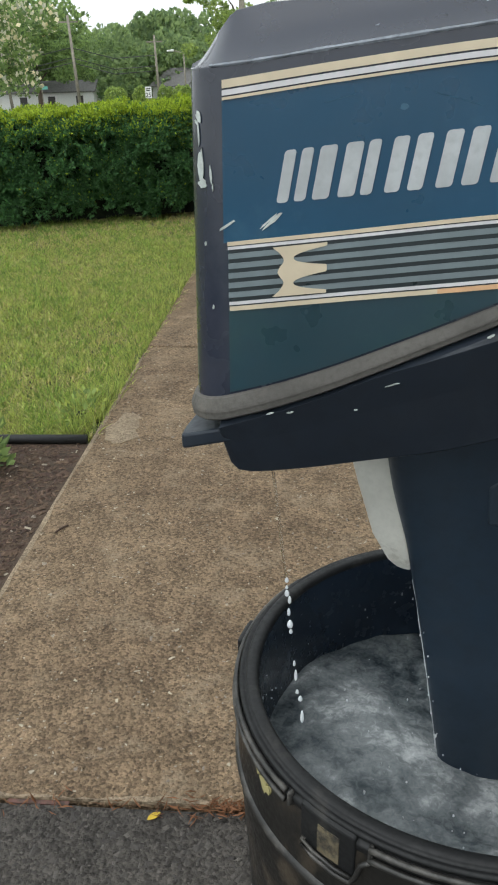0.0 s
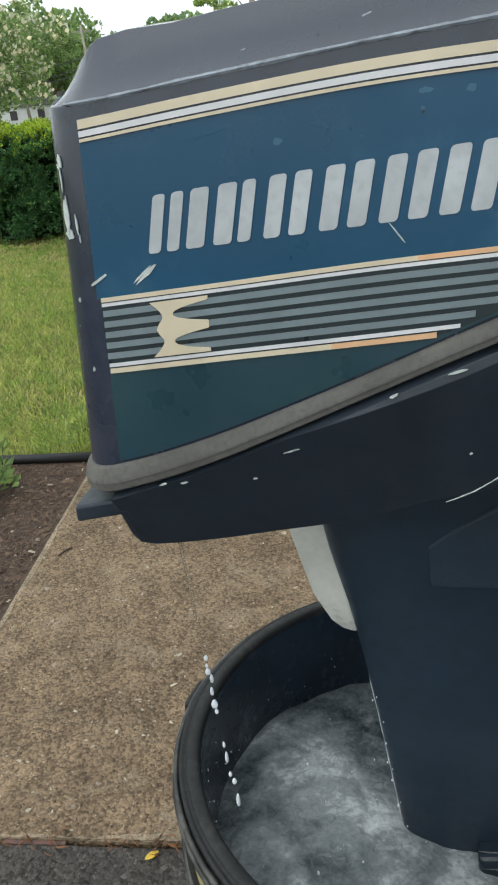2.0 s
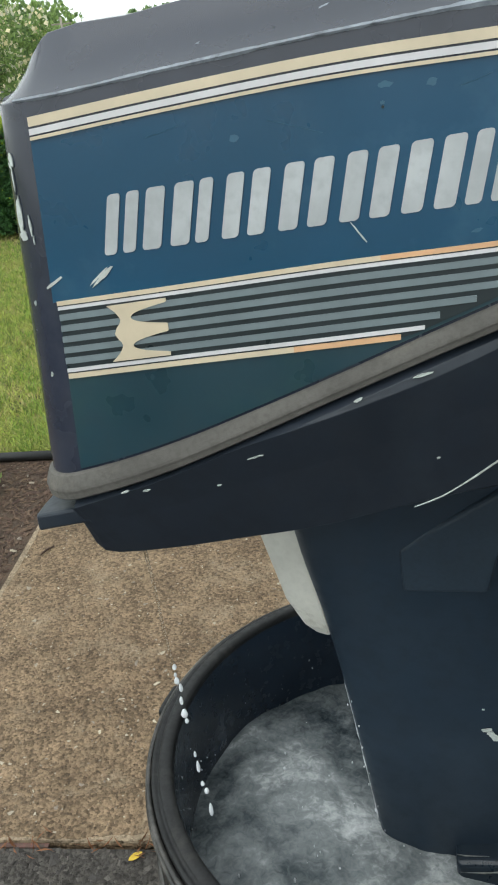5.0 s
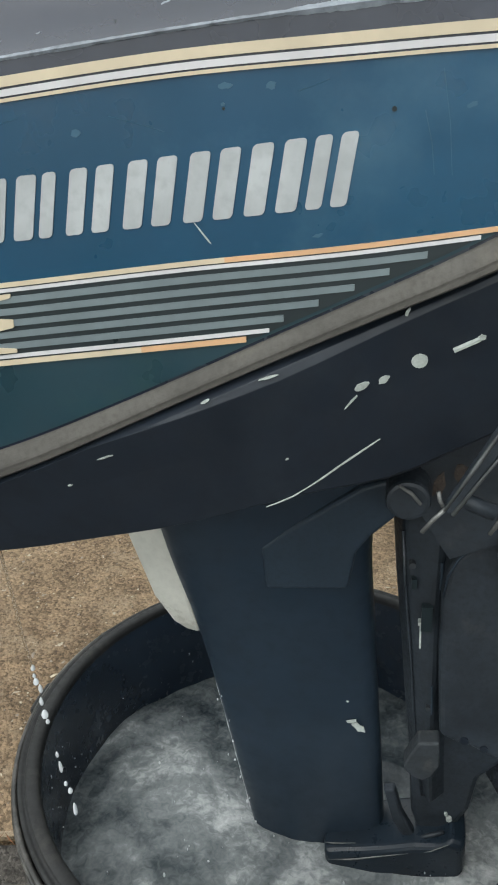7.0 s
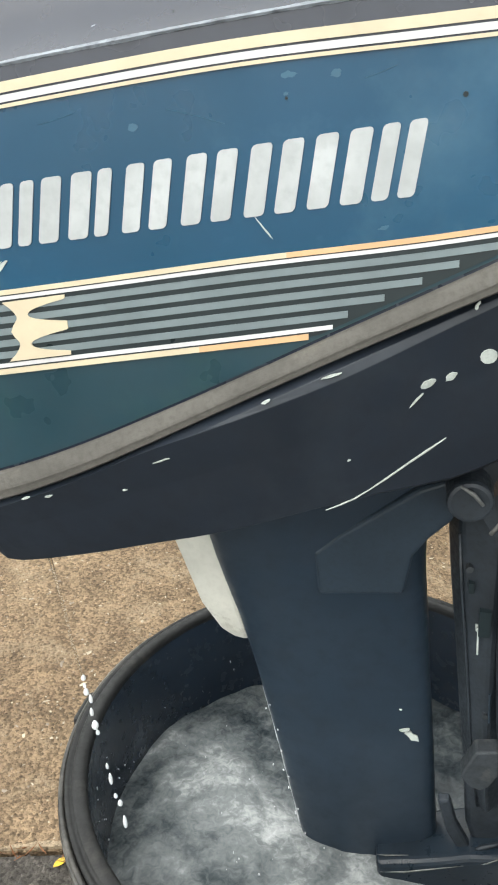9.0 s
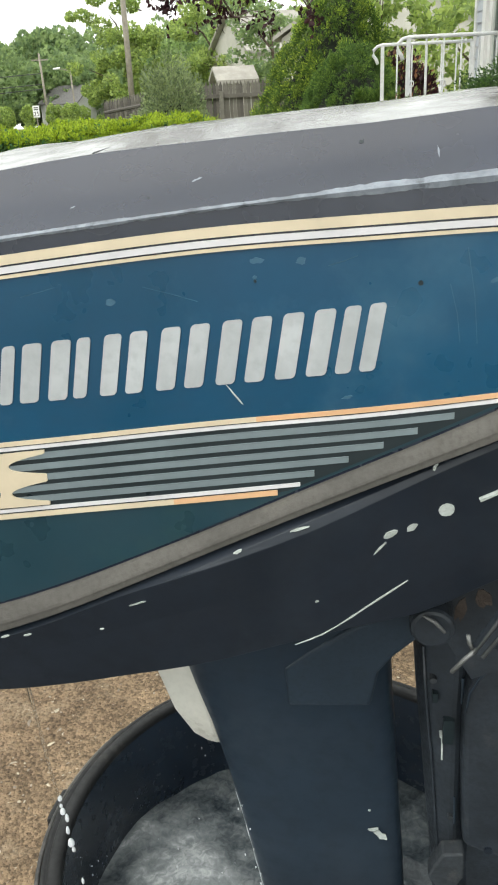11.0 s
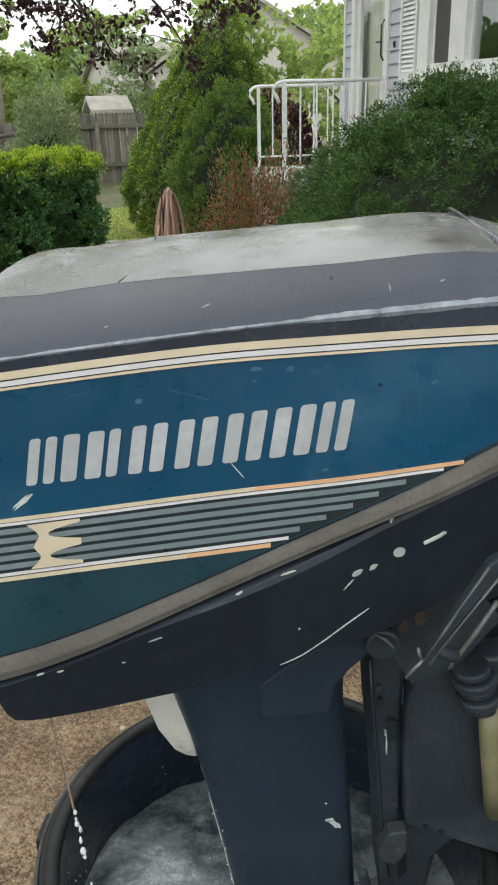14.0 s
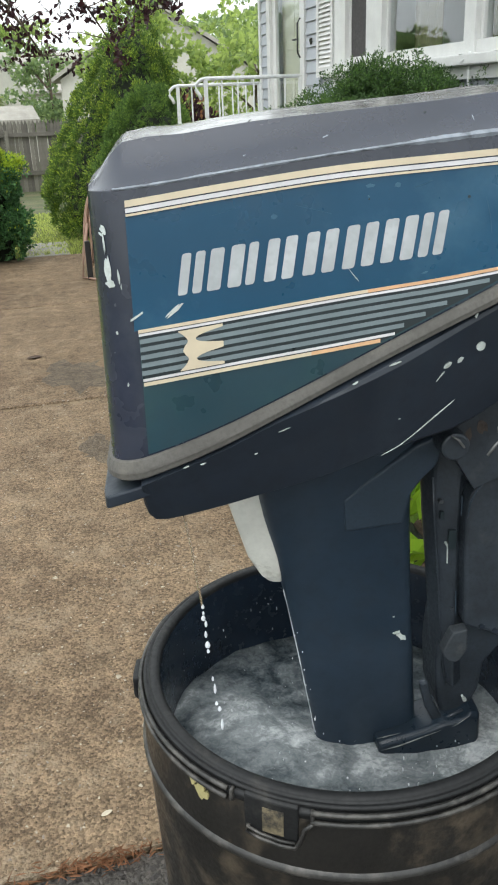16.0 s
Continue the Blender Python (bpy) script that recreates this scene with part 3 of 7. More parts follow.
bevel_z = curve([(-0.08, 0.0765), (-0.04, 0.0785), (0.043, 0.088), (0.136, 0.0985), (0.27, 0.1105), (0.33, 0.115), (0.43, 0.112)])
top_z = curve([(-0.08, 0.078), (-0.072, 0.0795), (-0.045, 0.110), (0.0, 0.1165), (0.07, 0.1255), (0.13, 0.130), (0.22, 0.136), (0.33, 0.142), (0.36, 0.138), (0.43, 0.116)])
trim_hi = curve([(-0.08, -0.156), (-0.062, -0.1535), (-0.019, -0.1425), (0.032, -0.1245), (0.0835, -0.1025), (0.134, -0.0795), (0.185, -0.0555), (0.235, -0.0325), (0.276, -0.0132), (0.31, 0.0045), (0.33, 0.0155), (0.43, 0.07)])
trim_lo = curve([(-0.08, -0.172), (-0.0588, -0.171), (-0.02, -0.161), (0.031, -0.142), (0.083, -0.118), (0.134, -0.0935), (0.185, -0.0695), (0.245, -0.0425), (0.293, -0.0215), (0.332, -0.002), (0.43, 0.05)])
ledge_z = curve([(-0.08, -0.186), (-0.01, -0.16), (0.01, -0.1525), (0.0745, -0.1235), (0.137, -0.1), (0.194, -0.0765), (0.246, -0.0515), (0.3115, -0.0215), (0.43, 0.031)])
under_z = curve([(-0.046, -0.2), (-0.042, -0.213), (-0.03, -0.2195), (0.0, -0.2165), (0.066, -0.2035), (0.12, -0.192), (0.165, -0.178), (0.207, -0.167), (0.26, -0.156), (0.3, -0.135), (0.43, -0.08)])
REAR, ROUND = -0.072, 0.032


def inset(u):
    """How far the side steps in where the cover rounds its rear corner."""
    d = (REAR + ROUND) - u
    return 0.0 if d <= 0 else ROUND - math.sqrt(max(0, ROUND ** 2 - d * d))


def side_w(u, z, out=0.0):
    return TUMBLE * z - out + inset(u)


def hollow(k):
    """Rise of the upper bevel: flat at its foot, steeper towards the top."""
    return 0.62 * k + 0.38 * k * k


def cover_section(u):
    zb, zv, zt = trim_hi(u) - 0.006, bevel_z(u), top_z(u)
    half = []
    for k in range(7):
        z = zb + (zv - zb) * k / 6
        half.append((side_w(u, z), z))
    e = side_w(u, zv)
    top_in = max(0.045, e + 0.006) if zt - zv > 0.004 else e + 0.004
    for k in (0.2, 0.4, 0.6, 0.8):
        half.append((e + (top_in - e) * k, zv + (zt - zv) * hollow(k)))
    half.append((top_in, zt))
    half.append((top_in + (MIDW - top_in) * 0.5, zt + 0.0035))
    ring = [(u, w, z) for w, z in half] + [(u, MIDW, zt + 0.005)] + [(u, 2 * MIDW - w, z) for w, z in half[::-1]]
    return ring


stations = [-0.072, -0.0705, -0.067, -0.061, -0.053, -0.045, -0.04] + [-0.02 + 0.03 * i for i in range(12)] + [0.335, 0.36, 0.4, 0.43]
cover = rounded(part("engine_cover", loft([cover_section(u) for u in stations]), COVER, motor, "slate grey painted engine cover with scuffed bevelled edges"), 0.0045, 3, 24)
cover.data.polygons.foreach_set("use_smooth", np.full(len(cover.data.polygons), True))
cover.data.set_sharp_from_angle(angle=radians(22))
cover.data.materials.append(TOPSHEEN)
# upward faces take the paler colour with the sky sheen painted in
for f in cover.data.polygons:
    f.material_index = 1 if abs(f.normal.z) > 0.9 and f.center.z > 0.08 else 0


def on_side(u, z, out=0.001):
    return (u, side_w(u, z, out), z)


def strip(lo, hi, u0, u1, out=0.001, n=40, ends=None):
    """A thin raised band on the cover's side between two lines."""
    bm = bmesh.new()
    rows = []
    for i in range(n + 1):
        u = u0 + (u1 - u0) * i / n
        a, b = lo(u), max(lo(u) + 1e-5, hi(u))
        rows.append([bm.verts.new(on_side(u, a, out)), bm.verts.new(on_side(u, b, out)), bm.verts.new(on_side(u, b, out - 0.001)), bm.verts.new(on_side(u, a, out - 0.001))])
    for p, q in zip(rows, rows[1:]):
        for k in range(4):
            bm.faces.new((p[k], p[(k + 1) % 4], q[(k + 1) % 4], q[k]))
    bm.faces.new(rows[0])
    bm.faces.new(rows[-1][::-1])
    return bm


top_line = curve([(-0.04, 0.070), (0.0426, 0.0803), (0.136, 0.0902), (0.2313, 0.0959), (0.27, 0.098), (0.38, 0.102)])
mid_line = curve([(-0.0375, -0.0355), (0.037, -0.0266), (0.135, -0.0145), (0.234, -0.0038), (0.3035, 0.0056), (0.4, 0.018)])
low_line = curve([(-0.036, -0.0842), (0.035, -0.075), (0.135, -0.0625), (0.25, -0.0475), (0.4, -0.028)])
cut = lambda gap: (lambda u: trim_hi(u) + gap)
between = lambda f, d: (lambda u: f(u) - d)


def meets(f, gap):
    """Where a line running forward reaches the rising rubber seal."""
    u = -0.03
    while u < 0.37 and f(u) > trim_hi(u) + gap:
        u += 0.001
    return u


part("blue_panel", strip(lambda u: max(mid_line(u) - 0.001, trim_hi(u) + 0.004), between(top_line, 0.011), -0.041, 0.375), BLUE, motor, "deep blue decal with hazy scuffs")
part("teal_panel", strip(lambda u: trim_hi(u) + 0.002, lambda u: max(trim_hi(u) + 0.0022, mid_line(u) - 0.001), -0.0375, 0.3), TEAL, motor, "dark teal lower decal")
part("band_ground", strip(lambda u: max(low_line(u) + 0.001, trim_hi(u) + 0.004), lambda u: max(trim_hi(u) + 0.0042, mid_line(u) - 0.002), -0.037, meets(mid_line, 0.009), 0.0016), BLACKDECAL, motor, "near-black ground behind the striped band")
for name, d0, d1, m in (("stripe", 0.0, 0.0052, CREAM), ("stripe", 0.0064, 0.0098, WHITE), ("stripe", 0.0108, 0.0126, CREAM)):
    part(name, strip(between(top_line, d1), between(top_line, d0), -0.0405, 0.375, 0.0022), m, motor)
end = meets(mid_line, 0.0035)
part("stripe", strip(between(mid_line, 0.0026), mid_line, -0.0378, 0.16, 0.0024), CREAM, motor)
part("stripe", strip(between(mid_line, 0.0026), mid_line, 0.16, end, 0.0024), APRICOT, motor)
part("stripe", strip(between(mid_line, 0.0054), between(mid_line, 0.0034), -0.0376, end - 0.014, 0.0024), WHITE, motor)
span = lambda u: (mid_line(u) - 0.0068) - (low_line(u) + 0.0078)
for k in range(5):
    hi = lambda u, k=k: mid_line(u) - 0.0068 - span(u) * (k / 5 + 0.04)
    lo = lambda u, k=k: mid_line(u) - 0.0068 - span(u) * (k / 5 + 0.15)
    part("stripe", strip(lo, hi, -0.0372, meets(lo, 0.0068), 0.0024), GREYSTRIPE, motor)
lend = meets(low_line, 0.0045)
part("stripe", strip(lambda u: low_line(u) + 0.0042, lambda u: low_line(u) + 0.0064, -0.0368, lend + 0.013, 0.0024), WHITE, motor)
part("stripe", strip(low_line, lambda u: low_line(u) + 0.0031, -0.0365, 0.11, 0.0024), CREAM, motor)
part("stripe", strip(low_line, lambda u: low_line(u) + 0.0031, 0.11, lend, 0.0024), APRICOT, motor)

# the maker's word as plain slanted blocks of its letters' size
base_line, cap_line = (lambda u: -0.0083 + 0.1039 * u), (lambda u: 0.0253 + 0.113 * u)


def block(u0, u1, lean=0.006, r=0.0022):
    """One slanted block with rounded corners."""
    bm = bmesh.new()
    h = cap_line(u0) - base_line(u0)
    flat = []
    for cu, cv, a0 in ((u1 - r, h - r, 0), (u0 + r, h - r, 90), (u0 + r, r, 180), (u1 - r, r, 270)):
        for k in range(4):
            a = radians(a0 + 30 * k)
            flat.append((cu + r * math.cos(a), cv + r * math.sin(a)))
    front, back = [], []
    for u, v in flat:
        uu = u + lean * v / h - 0.002
        z = base_line(uu) + v
        front.append(bm.verts.new(on_side(uu, z, 0.0017)))
        back.append(bm.verts.new(on_side(uu, z, 0.0005)))
    bm.faces.new(front)
    for i in range(len(front)):
        j = (i + 1) % len(front)
        bm.faces.new((front[i], back[i], back[j], front[j]))
    return bm


for u0, u1 in ((-0.0005, 0.0195), (0.024, 0.053), (0.0565, 0.0645), (0.0725, 0.0975), (0.1055, 0.1325), (0.1395, 0.1665), (0.1725, 0.2005), (0.2050, 0.2265)):
    stroke = (u1 - u0) * 0.40
    for a0, a1 in (((u0, u0 + stroke), (u1 - stroke, u1)) if u1 - u0 > 0.012 else ((u0, u1),)):
        part("lettering_bar", block(a0, a1), SILVER, motor, "silver bar of the worn side lettering")


def emblem():
    """Cream emblem: one waisted block with three tapering prongs."""
    left = curve([(0.0, -0.001), (0.003, 0.0005), (0.0075, 0.0035), (0.0125, 0.001), (0.0175, -0.0045)])
    rows = []
    for k in range(71):
        v = -0.0175 + 0.035 * k / 70
        a = abs(v)
        right = 0.034
        if 0.0024 < a < 0.0152:
            right = 0.0105 + 0.0235 * (abs(a - 0.0088) / 0.0064) ** 2.2
        row = []
        for u, out in ((left(a), 0.0031), (right, 0.0031), (right, 0.0022), (left(a), 0.0022)):
            row.append(on_side(u, (mid_line(u) - 0.0068 + low_line(u) + 0.0078) / 2 + v * 0.98, out))
        rows.append(row)
    return loft(rows)


part("emblem", emblem(), CREAM, motor, "cream three-pronged emblem")

part("seam", tube([(0.066 + 0.008 * min(1, (w - 0.045) / 0.03), w, top_z(0.07) - 0.0004 + 0.0035 * min(1, max(0, (w - 0.045) / 0.05))) for w in np.linspace(0.047, 0.22, 9)], 0.0006, 6), TABDARK, motor, "dark seam across the top")
part("front_lip", tube([(0.336, 0.03, top_z(0.336) - 0.012), (0.337, 0.046, top_z(0.336) + 0.0015)] + [(0.338, w, top_z(0.336) + 0.0035) for w in (0.08, 0.145, 0.24)], 0.0028, 8), COVER, motor, "raised front lip of the cover", True)

# rubber seal between the two covers


def outline(out, z_of):
    """Plan line round the cover: road side, rear, far side."""
    pts = [(u, 0.0) for u in np.linspace(0.43, REAR + ROUND, 34)]
    pts += [(REAR + ROUND - ROUND * math.sin(a), ROUND - ROUND * math.cos(a)) for a in np.linspace(0.2, math.pi / 2, 6)]
    far = [(u, 2 * MIDW - w) for u, w in pts[::-1]]
    line = []
    for i, (u, w) in enumerate(pts + far):
        near = i < len(pts)
        z = z_of(u)
        ww = w + TUMBLE * z if near else w - TUMBLE * z
        d = Vector((0, -1)) if u > REAR + ROUND else Vector((u - (REAR + ROUND), w - ROUND)).normalized()
        if not near:
            d = Vector((0, 1)) if u > REAR + ROUND else Vector((u - (REAR + ROUND), (2 * MIDW - w) - ROUND)).normalized() * Vector((1, 1)).x
            d = Vector((d[0], -d[1])) if u <= REAR + ROUND else d
        line.append(Vector((u + d[0] * out, ww + d[1] * out, z)))
    return line


def skirt(levels):
    """Skin through several plan lines, each (out, height line)."""
    lines = [outline(o, z) for o, z in levels]
    bm = bmesh.new()
    rows = [[bm.verts.new(p) for p in ln] for ln in lines]
    for a, b in zip(rows, rows[1:]):
        for i in range(len(a) - 1):
            bm.faces.new((a[i], a[i + 1], b[i + 1], b[i]))
    return bm


mixz = lambda t: (lambda u: trim_hi(u) * (1 - t) + trim_lo(u) * t)
seal = part("rubber_seal", skirt([(-0.004, mixz(-0.02)), (0.0012, mixz(0.0)), (0.0032, mixz(0.06)), (0.0048, mixz(0.3)), (0.0058, mixz(0.5)), (0.006, mixz(0.6)), (0.0054, mixz(0.72)), (0.005, mixz(0.9)), (0.0024, mixz(1.0)), (-0.008, mixz(1.02))]), RUBBER, motor, "weathered grey rubber seal")

# lower cover
lower_out = curve([(-0.08, 0.004), (0.1, 0.0085), (0.18, 0.006), (0.27, -0.004), (0.43, -0.015)])


def lower_section(u):
    o = lower_out(u)
    zt, zl, zu = trim_lo(u) - 0.001, ledge_z(u), under_z(u)
    zl = max(zl, zu + 0.004)
    g = inset(u + 0.024)
    half = [(TUMBLE * zt - (o - 0.008) + g, zt), (TUMBLE * zt - o + 0.001 + g, zt - 0.004), (TUMBLE * zl - o + g, zl)]
    for k in (0.35, 0.7, 0.92):
        z = zl + (zu - zl) * k
        half.append((TUMBLE * zl - o + g + 0.003 + 0.015 * k ** 1.4, z))
    half.append((TUMBLE * zl - o + g + 0.03, zu))
    return [(u, w, z) for w, z in half] + [(u, 2 * MIDW - w, z) for w, z in half[::-1]]


low_st = [-0.046, -0.042, -0.036, -0.025, -0.01] + [0.01 + 0.02 * i for i in range(18)] + [0.39, 0.43]
rounded(part("lower_cover", loft([lower_section(u) for u in low_st]), NAVY, motor, "chipped navy black lower cover"), 0.005, 4, 20)


def rear_ledge():
    """Tray lip that sticks out behind under the seal."""
    slope = lambda u: -0.1845 + 0.24 * (u + 0.081)
    ring = [(-0.0815, 0.02), (-0.0795, 0.004), (-0.0775, 0.0), (-0.0, 0.002), (-0.0, 2 * MIDW - 0.002), (-0.0775, 2 * MIDW), (-0.0795, 2 * MIDW - 0.004), (-0.0815, 2 * MIDW - 0.02)]
    top = [(u, w + TUMBLE * -0.18, slope(u)) for u, w in ring]
    low = [(u, w + TUMBLE * -0.18, slope(u) - 0.0125) for u, w in ring]
    return loft([top, low])


rounded(part("rear_ledge", rear_ledge(), NAVY, motor, "thin protruding lip under the seal"), 0.002, 2, 30)

def chip_shape(cu, cz, length, thick, tilt, seed, on=None, rough=1.0, n=12):
    """An uneven flake of bare primer lying on a side face."""
    r = random.Random(seed)
    bm = bmesh.new()
    ring = []
    for k in range(n):
        t = 2 * math.pi * k / n
        x, y = math.cos(t) * length * (1 - rough * r.uniform(-0.1, 0.4)), math.sin(t) * thick * (1 - rough * r.uniform(-0.2, 0.5))
        u, z = cu + x * math.cos(tilt) - y * math.sin(tilt), cz + x * math.sin(tilt) + y * math.cos(tilt)
        ring.append((u, on(u, z), z))
    f = [bm.verts.new(p) for p in ring]
    b = [bm.verts.new((p[0], p[1] + 0.0012, p[2])) for p in ring]
    bm.faces.new(f)
    for i in range(n):
        j = (i + 1) % n
        bm.faces.new((f[i], b[i], b[j], f[j]))
    return bm


# drive leg down into the water
leg_rear = curve([(-0.9, 0.1785), (-0.60, 0.1335), (-0.36, 0.092), (-0.25, 0.0685), (-0.15, 0.0605)])
leg_front = curve([(-0.9, 0.268), (-0.6, 0.262), (-0.36, 0.246), (-0.26, 0.241), (-0.235, 0.243), (-0.215, 0.252), (-0.2, 0.27), (-0.15, 0.28)])


LEGW = 0.132


leg_fat = curve([(-0.95, 0.022), (-0.46, 0.022), (-0.38, 0.0265), (-0.3, 0.043), (-0.25, 0.05), (-0.15, 0.054)])


def leg_section(z):
    fat = leg_fat(z)
    a, b = leg_rear(z), leg_front(z)
    c, h = (a + b) / 2, (b - a) / 2
    ring = []
    for k in range(28):
        t = 2 * math.pi * k / 28
        x, y = math.cos(t), math.sin(t)
        ring.append((c + h * math.copysign(abs(x) ** 0.75, x), LEGW + fat * math.copysign(abs(y) ** 0.55, y), z))
    return ring


part("drive_leg", loft([leg_section(z) for z in (-0.92, -0.75, -0.6, -0.48, -0.44, -0.4, -0.37, -0.34, -0.32, -0.3, -0.28, -0.265, -0.25, -0.235, -0.22, -0.2, -0.17)]), LEG, motor, "dark blue drive leg with a paint chip", True)


def plate(points, w0, w1, bevel=0.0):
    """A flat shape in the side plane, from depth w0 to w1."""
    bm = loft([[(u, w0, z) for u, z in points], [(u, w1, z) for u, z in points]])
    return bm


panel = [(0.158, -0.2545), (0.1775, -0.2365), (0.2338, -0.1935), (0.252, -0.186), (0.262, -0.2), (0.2567, -0.2196), (0.2415, -0.236), (0.2304, -0.2534), (0.2246, -0.2885), (0.161, -0.294)]
panel_w = lambda z: 0.0762 - 0.08 * (z + 0.19)
rounded(part("leg_panel", loft([[(u, panel_w(z), z) for u, z in panel], [(u, 0.125, z) for u, z in panel]]), LEGPANEL, motor, "dull blue-grey raised panel on the leg"), 0.0035, 3, 30)


def deflector():
    """White fin behind the leg, narrowing to a rounded tip."""
    c = 0.129
    rows = []
    for z, u0, u1, h0, h1 in ((-0.225, 0.027, 0.0755, 0.011, 0.018), (-0.28, 0.0415, 0.0815, 0.011, 0.018), (-0.335, 0.0575, 0.0905, 0.011, 0.017), (-0.362, 0.072, 0.095, 0.009, 0.013), (-0.371, 0.0805, 0.0955, 0.006, 0.009), (-0.3745, 0.0865, 0.0945, 0.004, 0.005)):
        rows.append([(u0, c - h0, z), (u1, c - h1, z), (u1, c + h1, z), (u0, c + h0, z)])
    return loft(rows)


rounded(part("deflector", deflector(), FIN, motor, "white plastic deflector with grimy edges"), 0.003, 2, 30)
foot_side = [(0.206, -0.597), (0.222, -0.5925), (0.24, -0.589), (0.262, -0.583), (0.29, -0.574), (0.312, -0.571), (0.322, -0.562), (0.335, -0.566), (0.336, -0.6), (0.32, -0.64), (0.25, -0.665), (0.212, -0.66)]
foot_cut = lambda k, grow: [(0.272 + (u - 0.272) * grow, z - (0.004 if k else 0.0) * (z > -0.61)) for u, z in foot_side]
rounded(part("leg_foot", loft([[(u, w, z) for u, z in foot_cut(k, grow)] for k, w, grow in ((1, 0.092, 0.93), (0, 0.097, 0.985), (0, 0.108, 1.0), (0, 0.15, 1.0))]), WETDARK, motor, "dark wet foot of the leg at the water line"), 0.003, 2, 30)
# thin pale tubes stand in for highlights on the wet foot
for line, fat in (([(0.211, 0.0925, -0.606), (0.232, 0.0915, -0.601), (0.255, 0.0915, -0.593), (0.284, 0.0915, -0.583)], 0.0009), ([(0.207, 0.103, -0.5965), (0.216, 0.1, -0.5925), (0.236, 0.1, -0.5885)], 0.0008), ([(0.287, 0.0925, -0.583), (0.304, 0.0925, -0.5775), (0.319, 0.0925, -0.566)], 0.0006)):
    part("wet_edge", tube(line, [fat * k for k in ((0.4, 1, 0.8, 0.3) if len(line) == 4 else (0.4, 1, 0.4))], 6), BARE, motor, "pale highlight modelled along the wet edge", True)

# swivel and clamp brackets in front of the leg
SWIVEL = ((-0.17, 0.256, 0.3), (-0.25, 0.2555, 0.2915), (-0.3, 0.2595, 0.2915), (-0.36, 0.266, 0.293), (-0.43, 0.2725, 0.295), (-0.49, 0.279, 0.297), (-0.53, 0.2855, 0.3))
rounded(part("swivel_bracket", loft([[(a, 0.136, z), (a + 0.009, 0.113, z), (b, 0.101, z), (b + 0.016, 0.118, z), (b + 0.016, 0.19, z), (a + 0.02, 0.19, z)] for z, a, b in SWIVEL]), BRACKET, motor, "grimy dark swivel bracket"), 0.004, 2, 30)
part("casting_rib", tube([(a + 0.0085, 0.1125, z) for z, a, b in SWIVEL[1:]], 0.0013, 8), BRACKET, motor, "dull worn edge of the casting", True)
rounded(part("lower_bracket", plate([(0.284, -0.45), (0.31, -0.43), (0.372, -0.44), (0.372, -0.468), (0.342, -0.505), (0.337, -0.545), (0.322, -0.578), (0.295, -0.59), (0.285, -0.556), (0.281, -0.5)], 0.115, 0.18), BRACKET, motor, "dark lower end of the mount"), 0.005, 2, 30)
rounded(part("strut", plate([(0.259, -0.522), (0.2695, -0.5195), (0.277, -0.549), (0.297, -0.59), (0.287, -0.597), (0.268, -0.56)], 0.106, 0.116), BRACKET, motor, "worn diagonal strut above the foot"), 0.003, 2, 30)
part("strut", tube([(0.288, 0.104, -0.582), (0.302, 0.104, -0.571), (0.3155, 0.106, -0.5665)], [0.0035, 0.0025, 0.002], 8), BRACKET, motor, "", True)
rounded(part("bracket_tab", plate([(0.274, -0.4535), (0.2845, -0.4285), (0.302, -0.4257), (0.3035, -0.452), (0.2975, -0.4645), (0.2907, -0.4702), (0.2825, -0.4672), (0.2762, -0.4605)], 0.074, 0.09), TABDARK, motor, "rounded worn grey tab"), 0.002, 2, 30)
clamp_line = [(0.3017, -0.4283), (0.2965, -0.35), (0.2948, -0.2872), (0.297, -0.268), (0.303, -0.2535), (0.3125, -0.242), (0.327, -0.2338), (0.35, -0.2295)]
rounded(part("clamp_bracket", plate(clamp_line + [(0.47, -0.225), (0.47, -0.5), (0.3565, -0.4525), (0.343, -0.447), (0.3284, -0.4384), (0.315, -0.4345)], 0.085, 0.12), BRACKET, motor, "dark clamp bracket with a rounded shoulder"), 0.005, 3, 30)
part("worn_edge", tube([(u + 0.0012, 0.0849, z - 0.0012) for u, z in clamp_line[2:]], [0.0005, 0.001, 0.0013, 0.0013, 0.0011, 0.0005], 6), LEGPANEL, motor, "worn shoulder edge", True)


def disc(cu, cz, r, w0, w1, n=24, hole=0.0):
    return plate([(cu + r * math.cos(2 * math.pi * k / n), cz + r * math.sin(2 * math.pi * k / n)) for k in range(n)], w0, w1)


rounded(part("back_plate", plate([(0.3, -0.13), (0.48, -0.06), (0.48, -0.56), (0.345, -0.5), (0.318, -0.44), (0.312, -0.3)], 0.15, 0.19), BRACKET, motor, "broad dark back plate of the mount"), 0.004, 2, 30)
rounded(part("steering_arm", plate([(0.284, -0.1535), (0.2895, -0.1555), (0.3075, -0.1235), (0.336, -0.0775), (0.45, -0.07), (0.45, -0.056), (0.333, -0.0635), (0.3265, -0.069), (0.3, -0.1215)], -0.019, -0.008), BRACKET, motor, "worn dark steering arm"), 0.002, 2, 30)
part("worn_edge", tube([(0.2845, -0.0192, -0.152), (0.3, -0.0192, -0.1222), (0.312, -0.0192, -0.0985), (0.327, -0.0192, -0.07)], [0.0008, 0.0014, 0.001, 0.0016], 6), TABGREY, motor, "paint rubbed off the arm", True)
part("worn_edge", tube([(0.2895, -0.0192, -0.1545), (0.3075, -0.0192, -0.1235), (0.3355, -0.0192, -0.078)], [0.0014, 0.0008, 0.0012], 6), TABGREY, motor, "", True)
